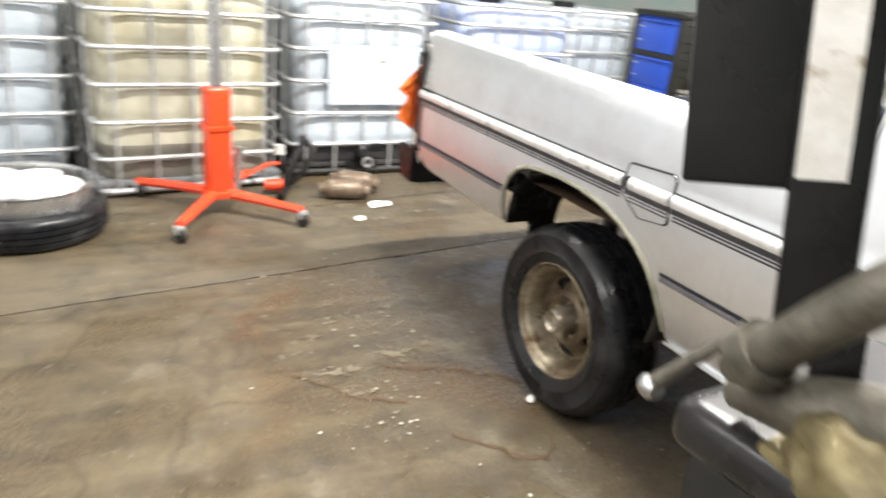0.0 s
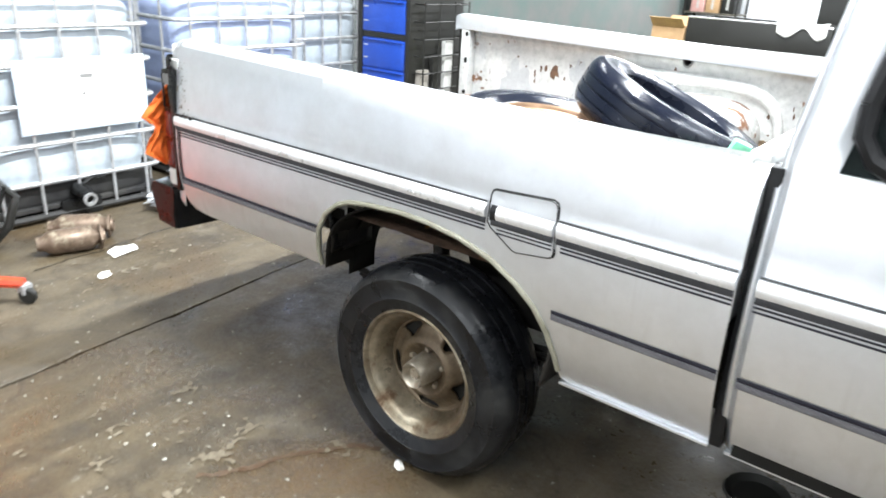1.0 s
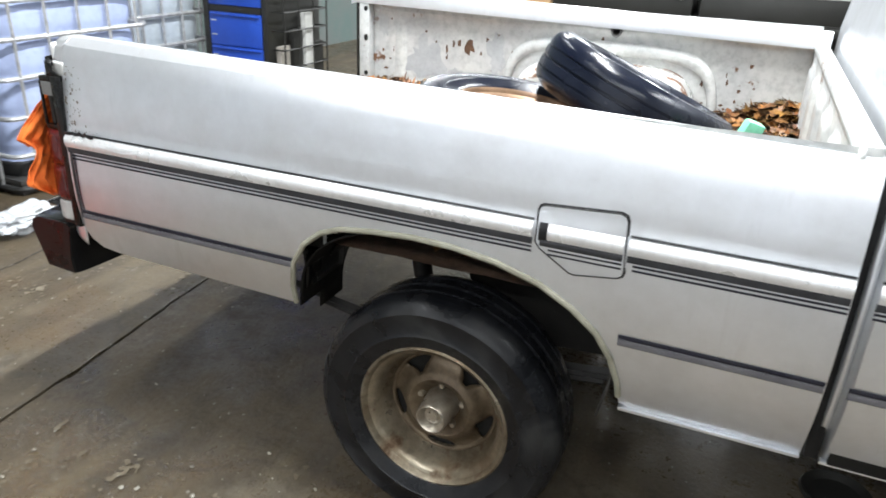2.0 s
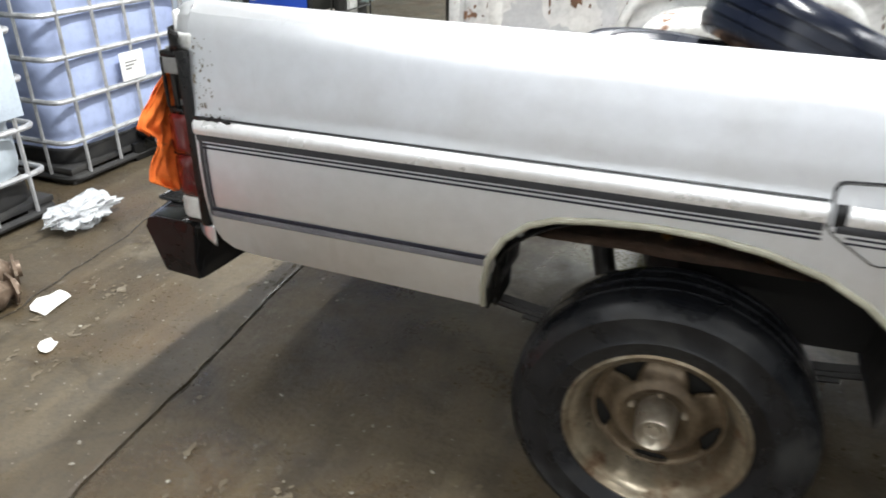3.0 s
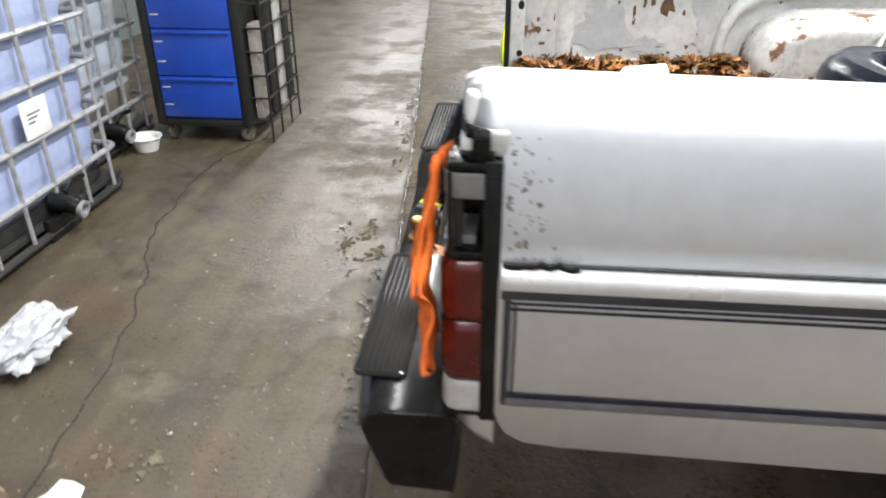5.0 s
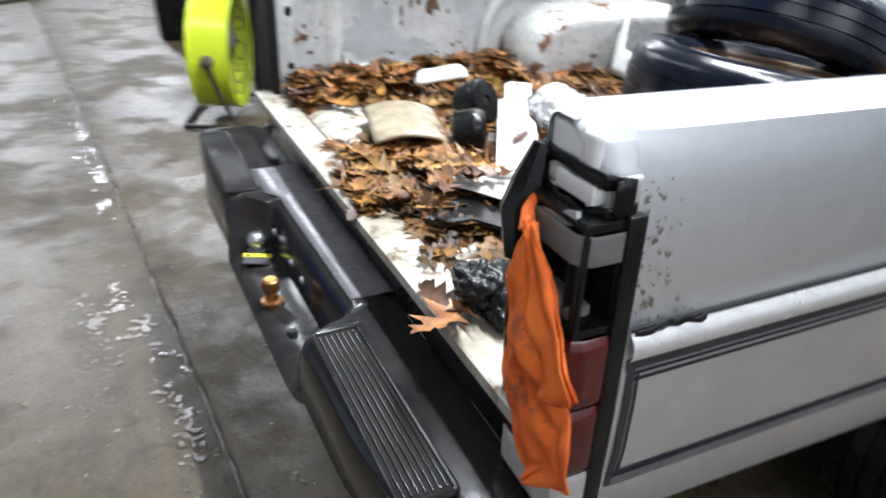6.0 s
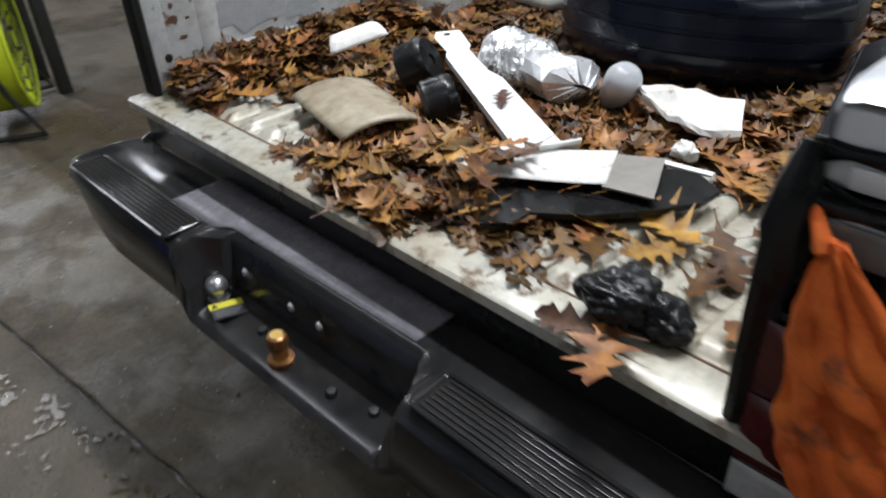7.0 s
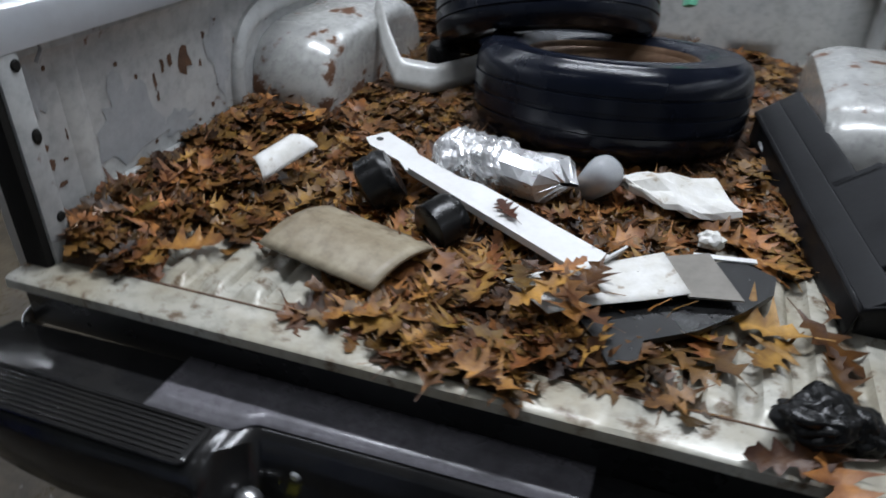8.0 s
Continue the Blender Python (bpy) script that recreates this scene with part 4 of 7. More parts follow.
def tail(truck):
    """Right-hand tail corner: broken lamp, bared seams."""
    lamp = part("tail_lamp", span(B(), (-0.046, 0.010, 0.588), (0.018, 0.116, 0.604), 0.005), "black", truck, "tail lamp with its upper lens missing")
    for a, b in (((0.000, 0.002, 0.588), (0.023, 0.016, 0.988)), ((-0.048, 0.110, 0.590), (0.018, 0.120, 0.985)), ((-0.046, 0.008, 0.972), (0.018, 0.116, 0.985)), ((-0.046, 0.008, 0.850), (0.016, 0.114, 0.862)), ((-0.047, 0.006, 0.862), (-0.040, 0.013, 0.972))):
        part("lamp_frame", span(B(), a, b, 0.003), "black", lamp)
    part("lens_seam", span(B(), (-0.056, 0.012, 0.752), (0.002, 0.050, 0.7605), 0.003), "black", lamp)
    part("lamp_back", span(B(), (0.006, 0.017, 0.60), (0.016, 0.110, 0.975)), "under", lamp)
    part("red_lens", wrap(0.757, 0.850, 0.006), "red", lamp, "dark red stop lens")
    part("red_lens", wrap(0.658, 0.755, 0.006), "red", lamp, "dark red stop lens")
    part("reverse_lens", wrap(0.602, 0.656, 0.004), "clear", lamp, "grimy clear reversing lens")
    part("bracket", wrap(0.938, 0.972, 0.001), "grey", lamp)
    for y in (0.022, 0.036):
        part("bracket", span(B(), (-0.040, y, 0.862), (-0.028, y + 0.006, 0.934), 0.002), "chassis", lamp)
    part("bracket", span(B(), (-0.040, 0.03, 0.862), (-0.01, 0.1, 0.876), 0.003), "grey", lamp)
    # bare upper end between black seams; the rail end's white is glare on silver
    end = part("rail_end", span(B(), (-0.027, 0.040, 0.990), (-0.010, 0.116, 1.064), 0.008, 3), "white", truck, "rounded silver bed rail end coloured white for its glare, torn black seams")
    part("rail_end_face", span(B(), (-0.016, 0.022, 0.986), (0.030, 0.118, 1.022), 0.008, 3), "bedpaint", end)
    def strap(pts, tall, seed):
        """A torn flat rubber strip along points; tall is its height at each point."""
        n = len(pts) - 1

        def f(u, v):
            p = [curve_at([(k / n, q[c]) for k, q in enumerate(pts)], u) for c in range(3)]
            h = curve_at([(k / n, q) for k, q in enumerate(tall)], u)
            return Vector((p[0], p[1], p[2] + h * (v - 0.5) + 0.003 * noise.noise((u * 7, v * 2, seed))))
        return sheet(B(), f, 26, 3)
    put(part("seam_strip", strap([(0.004, 0.014, 1.018), (-0.024, 0.018, 1.022), (-0.031, 0.040, 1.024), (-0.031, 0.090, 1.026), (-0.028, 0.128, 1.020)], [0.012, 0.017, 0.016, 0.013, 0.024], 2), "black", end), 0.003)
    put(part("seam_strip", strap([(0.012, 0.009, 0.992), (-0.020, 0.012, 0.990), (-0.034, 0.036, 0.984), (-0.036, 0.080, 0.986), (-0.032, 0.118, 0.998)], [0.016, 0.014, 0.010, 0.008, 0.006], 5), "black", end), 0.003)
    put(part("seam_strip", strap([(0.006, 0.011, 1.006), (-0.004, 0.0105, 1.006), (-0.016, 0.012, 1.006)], [0.040, 0.044, 0.036], 8), "black", end), 0.003)
    part("latch_block", span(B(), (-0.032, 0.026, 0.994), (-0.014, 0.092, 1.015), 0.004), "white", end)
    part("loose_bracket", box(B(), (0.006, 0.075, 0.016), Matrix.Translation((-0.043, 0.062, 0.972)) @ pose(0, 0, 0, -18, 0, 0), 0.002), "galv", end, "bent bright bracket")
    bm = tube(B(), [(-0.052, 0.118, 0.90), (-0.050, 0.125, 0.955), (-0.038, 0.126, 0.99), (-0.028, 0.127, 1.028)], [0.017, 0.024, 0.020, 0.010], 8)
    part("torn_seal", bm, "black", end)
    bm = tube(B(), [(-0.030, 0.130, 0.70), (-0.036, 0.132, 0.80), (-0.034, 0.132, 0.93)], [0.017, 0.016, 0.018], 8)
    part("torn_seal", bm, "black", end)


def bumper(truck):
    pad = [(-0.024, 0.580), (-0.050, 0.591), (-0.100, 0.592), (-0.180, 0.592), (-0.208, 0.582), (-0.220, 0.556), (-0.226, 0.468), (-0.208, 0.432), (-0.040, 0.425), (-0.055, 0.47)]
    low = [(-0.020, 0.580), (-0.050, 0.591), (-0.103, 0.592), (-0.120, 0.575), (-0.132, 0.468), (-0.216, 0.455), (-0.234, 0.442), (-0.222, 0.415), (-0.08, 0.410), (-0.020, 0.45)]
    y0, y1 = 0.012, 1.655

    def ring(y):
        b = step(y, 0.500, 0.560) * (1 - step(y, 1.065, 1.125))
        e = min(1, min(y - y0, y1 - y) / 0.26)
        out = []
        for (xa, za), (xb, zb) in zip(pad, low):
            x, z = lerp(xa, xb, b), lerp(za, zb, b)
            x = lerp(-0.06 + (x + 0.06) * (0.80 if z > 0.5 else 0.60), x, e ** 0.5) + (0.012 - 0.025 * y) * (x < -0.03)
            z = lerp(0.53 + (z - 0.53) * 0.90, z, e ** 0.5)
            out.append((x, y, z))
        return out
    ys = [y0 + 0.0, y0 + 0.004, y0 + 0.012, y0 + 0.025, y0 + 0.05] + [0.09 + 0.045 * k for k in range(9)] + [0.497 + 0.0066 * k for k in range(11)] + [0.62 + 0.1 * k for k in range(5)] + [1.062 + 0.0066 * k for k in range(11)] + [1.2 + 0.09 * k for k in range(5)] + [y1 - 0.025, y1 - 0.012, y1 - 0.004, y1]
    bm = B()
    rings = [[bm.verts.new(p) for p in ring(y)] for y in ys]
    n = len(pad)
    for a, b in zip(rings, rings[1:]):
        for k in range(n):
            bm.faces.new((a[k], b[k], b[(k + 1) % n], a[(k + 1) % n]))
    bm.faces.new(rings[0]), bm.faces.new(rings[-1])
    bmesh.ops.bevel(bm, geom=[e for e in bm.edges if len(e.link_faces) == 2 and e.calc_face_angle(0) > 0.5], offset=0.005, segments=2, affect="EDGES")
    ends = [ring(y0), ring(y1)]
    body = part("rear_bumper", bm, "bumper", truck, "glossy black step bumper with a tow recess", sharp=50)
    for y, pts in ((y0 + 0.003, ends[0]), (y1 + 0.005, ends[1])):
        part("end_cap", prism(B(), [(x, z) for x, _, z in pts], 0.008, Matrix.Translation((0, y, 0)) @ pose(0, 0, 0, 90)), "black", body, "dull black bumper end cap")
    for a, b in ((0.09, 0.485), (1.14, 1.59)):
        sk = 0.012 - 0.025 * (a + b) / 2
        bm = span(B(), (-0.203 + sk, a, 0.5905), (-0.132 + sk, b, 0.5945), 0.003)
        pd = part("step_pad", bm, "under", body, "ribbed black step pad")
        loop = [(x - 0.1675 + sk, y + (a + b) / 2, 0.5945) for x, y in rounded(0.077, b - a + 0.004, 0.010, 5)]
        part("pad_rim", tube(B(), loop + loop[:1], 0.0042, 8), "bumper", pd)
        for k in range(7):
            x = -0.199 + 0.0097 * k + sk
            part("rib", span(B(), (x, a + 0.010, 0.594), (x + 0.0026, b - 0.010, 0.5972), 0.0010), "bumper", pd)
    # plate is coloured paler and cut short to hold the bumper top's reflection
    bm = B()
    rear_edge = lambda y: (-0.128 + 0.023 * step(y, 0.515, 0.550) * (1 - step(y, 1.075, 1.110))) + 0.012 - 0.025 * y
    sheet(bm, lambda u, v: (lambda y: Vector((lerp(-0.020, rear_edge(y), v), y, 0.5935)))(lerp(0.575, 1.27, u)), 60, 3)
    put(part("top_plate", bm, "plate", body, "grey bumper top plate, coloured paler for its reflection"), 0.0016)
    # tow balls, bolts, warning label
    ball = [(0.0, 0.046), (0.012, 0.0435), (0.019, 0.038), (0.0225, 0.028), (0.0215, 0.018), (0.014, 0.010), (0.012, 0.004), (0.022, 0.002), (0.022, 0.0)]
    part("tow_ball", lathe(B(), ball, 24, Matrix.Translation((-0.182, 1.068, 0.468))), "silver", body, "bright chrome tow ball")
    rusty = [(0.0, 0.060), (0.013, 0.060), (0.017, 0.057), (0.020, 0.045), (0.017, 0.032), (0.012, 0.024), (0.014, 0.012), (0.024, 0.010), (0.024, 0.0)]
    part("tow_ball", lathe(B(), rusty, 24, Matrix.Translation((-0.200, 0.830, 0.458))), "brassy", body, "rusty worn tow ball")
    part("worn_top", lathe(B(), [(0.0, 0.0618), (0.0115, 0.0618), (0.0125, 0.0600), (0.0, 0.0598)], 20, Matrix.Translation((-0.200, 0.830, 0.458))), "gold", body, "bright worn brassy flat on the tow ball")
    for x, y in ((-0.180, 0.92), (-0.19, 0.70), (-0.17, 0.615)):
        part("bolt", lathe(B(), [(0.0, 0.009), (0.008, 0.008), (0.011, 0.003), (0.011, 0.0)], 10, Matrix.Translation((x, y, 0.461))), "dark", body)
    for y, z in ((1.0, 0.54), (0.86, 0.53), (0.78, 0.53)):
        part("bolt", lathe(B(), [(0.0, 0.006), (0.006, 0.005), (0.009, 0.0)], 10, Matrix.Translation((-0.124 - 0.025 * y, y, z)) @ pose(0, 0, 0, 0, -90, 0)), "galv", body)
    m = Matrix.Translation((-0.192, 1.018, 0.4685)) @ pose(0, 0, 0, 0, 6, -14)
    lab = part("warning_label", box(B(), (0.064, 0.050, 0.0015), m), "stripe_dark", body, "small yellow and grey warning label")
    part("label_head", box(B(), (0.064, 0.019, 0.0015), m @ Matrix.Translation((0, 0.0155, 0.0015))), "yellow", lab)
    part("warning_mark", prism(B(), [(-0.006, -0.005), (0.006, -0.005), (0, 0.006)], 0.001, m @ Matrix.Translation((-0.022, 0.0155, 0.0022))), "ink", lab)
    for k in range(3):
        part("print_line", box(B(), (0.054 - 0.008 * k, 0.003, 0.001), m @ Matrix.Translation((-0.003 * k, -0.002 - 0.008 * k, 0.0012))), "grey", lab)
    for y in (0.45, 1.18):
        part("bumper_bracket", span(B(), (-0.05, y - 0.03, 0.42), (0.35, y + 0.03, 0.52), 0.006), "under", body)


def tyre_profile(r, w, bead, groove=0.007):
    h = w / 2
    side = r - bead
    return [(bead, -h * 0.78), (bead + 0.10 * side, -h * 0.93), (bead + 0.30 * side, -h * 0.985), (bead + 0.33 * side, -h * 1.02), (bead + 0.37 * side, -h * 0.99), (bead + 0.55 * side, -h), (bead + 0.72 * side, -h * 0.985), (bead + 0.75 * side, -h * 1.0), (bead + 0.79 * side, -h * 0.95), (bead + 0.90 * side, -h * 0.86), (r - 0.004, -h * 0.70), (r, -h * 0.55),
            (r + 0.001, -h * 0.42), (r - groove, -h * 0.40), (r - groove, -h * 0.36), (r + 0.002, -h * 0.34), (r + 0.002, -h * 0.06), (r - groove, -h * 0.04), (r - groove, h * 0.04), (r + 0.002, h * 0.06),
            (r + 0.002, h * 0.34), (r - groove, h * 0.36), (r - groove, h * 0.40), (r + 0.001, h * 0.42), (r, h * 0.55), (r - 0.004, h * 0.70), (bead + 0.90 * side, h * 0.86), (bead + 0.79 * side, h * 0.95), (bead + 0.75 * side, h * 1.0), (bead + 0.72 * side, h * 0.985),
            (bead + 0.55 * side, h), (bead + 0.37 * side, h * 0.99), (bead + 0.33 * side, h * 1.02), (bead + 0.30 * side, h * 0.985), (bead + 0.10 * side, h * 0.93), (bead, h * 0.78)]


def tyre_mesh(r, w, bead, flat=0.0, groove=0.007):
    def warp(p, a):
        if flat and p.y < -r + flat:
            p = Vector((p.x * 1.02, -r + flat, p.z * 1.03))
        return p
    bm = lathe(B(), tyre_profile(r, w, bead, groove), 72, I4, True, warp)
    return bm


def rim_parts(holder, r, w, mat, spokes=True, depth=0.058):
    """Steel rim with its flange, deep well, and a disc with windows; axis along z, outer face at +z."""
    h = w / 2
    prof = [(r + 0.006, h * 0.86), (r + 0.008, h * 0.93), (r + 0.001, h * 0.97), (r - 0.006, h * 0.90), (r - 0.010, h * 0.72), (r - 0.022, h * 0.60), (r - 0.026, h * 0.28), (r - 0.040, h * 0.10), (r - 0.042, -h * 0.5), (r - 0.012, -h * 0.7), (r + 0.006, -h * 0.9), (r + 0.004, -h * 0.93), (r - 0.016, -h * 0.72), (r - 0.046, -h * 0.5), (r - 0.046, h * 0.10), (r - 0.032, h * 0.30), (r - 0.028, h * 0.62), (r - 0.012, h * 0.80)]
    rim = part("rim", lathe(B(), prof, 64, I4, True), mat, holder, "dirty steel wheel rim")
    if not spokes:
        return rim
    ro, z0 = r - 0.040, h * 0.62 - depth + 0.004
    bm = B()
    prof = lambda rr: z0 + 0.034 * math.exp(-((rr - 0.078) / 0.024) ** 2) + 0.010 * step(rr, ro - 0.015, ro)
    radii = [0.030, 0.045, 0.058, 0.068, 0.078, 0.088, 0.094, 0.098, 0.104, 0.111, 0.118, 0.124, 0.129, 0.132, ro - 0.004]
    first, last = 6, 13
    half = lambda rr: lerp(0.06, 0.30, step(rr, 0.090, 0.126)) - 0.08 * step(rr, 0.127, 0.134)
    cells = []
    for s in range(5):
        for k in range(16):
            col = []
            for rr in radii:
                w = half(rr)
                a = -w + 2 * w * k / 8 if k < 8 else w + (2 * math.pi / 5 - 2 * w) * (k - 8) / 8
                a += 2 * math.pi * s / 5 + 0.93
                col.append(bm.verts.new((rr * math.cos(a), rr * math.sin(a), prof(rr))))
            cells.append(col)
    for k in range(80):
        a, b = cells[k], cells[(k + 1) % 80]
        for j in range(len(radii) - 1):
            if k % 16 < 8 and first <= j < last:
                continue
            bm.faces.new((a[j], b[j], b[j + 1], a[j + 1]))
    put(part("rim_disc", bm, "rim_disc", rim, "rusty pressed disc with five windows"), 0.006, 0.0, 0)
    for k in range(5):
        a = 2 * math.pi * k / 5 + 0.3
        m = Matrix.Translation((0.057 * math.cos(a), 0.057 * math.sin(a), z0 + 0.010))
        part("wheel_nut", lathe(B(), [(0.0, 0.020), (0.006, 0.019), (0.0095, 0.014), (0.0105, 0.0)], 6, m), "hubcap", rim)
    cap = [(0.0, 0.066), (0.012, 0.066), (0.0150, 0.060), (0.022, 0.062), (0.027, 0.074), (0.0345, 0.080), (0.0375, 0.076), (0.0420, 0.030), (0.044, 0.0), (0.054, -0.002)]
    part("hub_cap", lathe(B(), cap, 32, Matrix.Translation((0, 0, z0 + 0.008))), "hubcap", rim, "dull round hub cap")
    return rim


def road_wheel(truck, y, outward, hub=HUB):
    hold = part("wheel", tyre_mesh(0.308, 0.20, 0.182, 0.007), "tyre", truck, "wet black road wheel on a dirty steel rim")
    hold.matrix_world = Matrix.Translation((hub[0], y, hub[1])) @ pose(0, 0, 0, 90 if outward else -90, 0, 0)
    rim_parts(hold, 0.183, 0.185, "rim")
    return hold


def under(truck):
    for y in (0.40, WIDE - 0.40):
        rail_line = [(-0.02, 0.50), (-0.02, 0.60), (0.45, 0.62), (0.70, 0.652), (1.40, 0.652), (1.75, 0.52), (3.2, 0.52), (3.2, 0.40), (1.70, 0.40), (1.35, 0.585), (0.75, 0.585), (0.45, 0.52)]
        part("chassis_rail", prism(B(), rail_line, 0.07, Matrix.Translation((0, y + 0.035, 0)) @ pose(0, 0, 0, 90)), "chassis", truck)
        bm = B()
        yy = 0.27 if y < 0.8 else WIDE - 0.27
        for k in range(4):
            pts = [(HUB[0] + s * (0.55 - 0.1 * k), yy, 0.42 - 0.014 * k - 0.06 * (1 - (s * (1 - 0.18 * k)) ** 2)) for s in [-1 + 0.2 * i for i in range(11)]]
            tube(bm, pts, 0.012, 4)
        part("leaf_spring", bm, "chassis", truck)
    part("axle", tube(B(), [(HUB[0], 0.16, HUB[1]), (HUB[0], WIDE - 0.16, HUB[1])], 0.042, 14), "chassis", truck)
    part("axle_housing", lathe(B(), [(0.0, -0.13), (0.08, -0.11), (0.13, -0.03), (0.13, 0.03), (0.08, 0.11), (0.0, 0.13)], 20, Matrix.Translation((HUB[0], WIDE / 2, HUB[1])) @ pose(0, 0, 0, 0, 90, 0)), "chassis", truck)
    part("brake_drum", lathe(B(), [(0.0, 0.0), (0.135, 0.0), (0.14, 0.012), (0.14, 0.07), (0.0, 0.075)], 32, Matrix.Translation((HUB[0], 0.10, HUB[1])) @ pose(0, 0, 0, -90)), "under", truck)
    for a, b, c, d in ((0.06, 0.745, 0.06, WIDE - 0.06), (0.745, 1.425, 0.272, WIDE - 0.272), (1.425, 1.80, 0.06, WIDE - 0.06)):
        part("bed_underside", span(B(), (a, c, 0.655), (b, d, 0.686)), "under", truck)
    for x in (0.2, 0.50, 1.5, 1.75):
        part("cross_member", span(B(), (x, 0.07, 0.59), (x + 0.07, WIDE - 0.07, 0.654), 0.006), "under", truck)
    # inner tub of the right-hand wheel opening
    bm = B()

    def tub(u, v):
        a = math.pi * (1 - u)
        return Vector((1.074 + 0.385 * math.cos(a), lerp(0.038, 0.150, v), 0.50 + 0.258 * math.sin(a) ** 0.7))
    put(part("wheel_tub", sheet(bm, tub, 30, 8), "under", truck), 0.004)
    arc = [(1.068 + 0.395 * math.cos(math.pi * k / 24), 0.44 + 0.318 * math.sin(math.pi * k / 24) ** 0.8) for k in range(25)]
    liner = [(x, z) for x, z in arc if x > 1.06 or z > 0.600] + [(0.72, 0.600), (1.04, 0.606), (1.09, 0.42)]
    part("inner_fender", prism(B(), liner, 0.006, Matrix.Translation((0, 0.262, 0)) @ pose(0, 0, 0, 90)), "under", truck, "black inner liner of the wheel opening")
    put(part("liner_roof", sheet(B(), lambda u, v: Vector((1.068 + 0.395 * math.cos(math.pi * (1 - u)), lerp(0.150, 0.262, v), 0.44 + 0.318 * math.sin(math.pi * (1 - u)) ** 0.8)), 30, 3), "under", truck), 0.003)
    bm = B()
    sheet(bm, lambda u, v: Vector((0.685 + 0.012 * math.sin(3 * v) + 0.02 * v, lerp(0.045, 0.215, u), lerp(0.70, 0.545, v))), 6, 8)
    put(part("splash_flap", bm, "black", truck, "black rubber splash flap"), 0.006)
    bm = B()
    sheet(bm, lambda u, v: Vector((1.445 + 0.01 * math.sin(4 * v), lerp(0.03, 0.30, u), lerp(0.60, 0.42, v))), 6, 8)
    put(part("splash_flap", bm, "chassis", truck), 0.006)
    part("shock_absorber", tube(B(), [(0.93, 0.33, 0.30), (0.86, 0.36, 0.58)], 0.026, 12), "chassis", truck)
    part("fuel_tank", span(B(), (1.55, 0.36, 0.33), (2.3, 0.85, 0.50), 0.04, 3), "under", truck)
    part("exhaust_pipe", tube(B(), [(2.6, 1.2, 0.38), (1.5, 1.22, 0.38), (1.2, 1.25, 0.47), (0.9, 1.25, 0.47), (0.5, 1.3, 0.40), (0.1, 1.4, 0.40)], 0.025, 10), "chassis", truck)


def cab_y(z):
    return side_y(min(z, 1.0)) if z < 1.0 else side_y(1.0) + 0.20 * (z - 1.0) ** 1.15


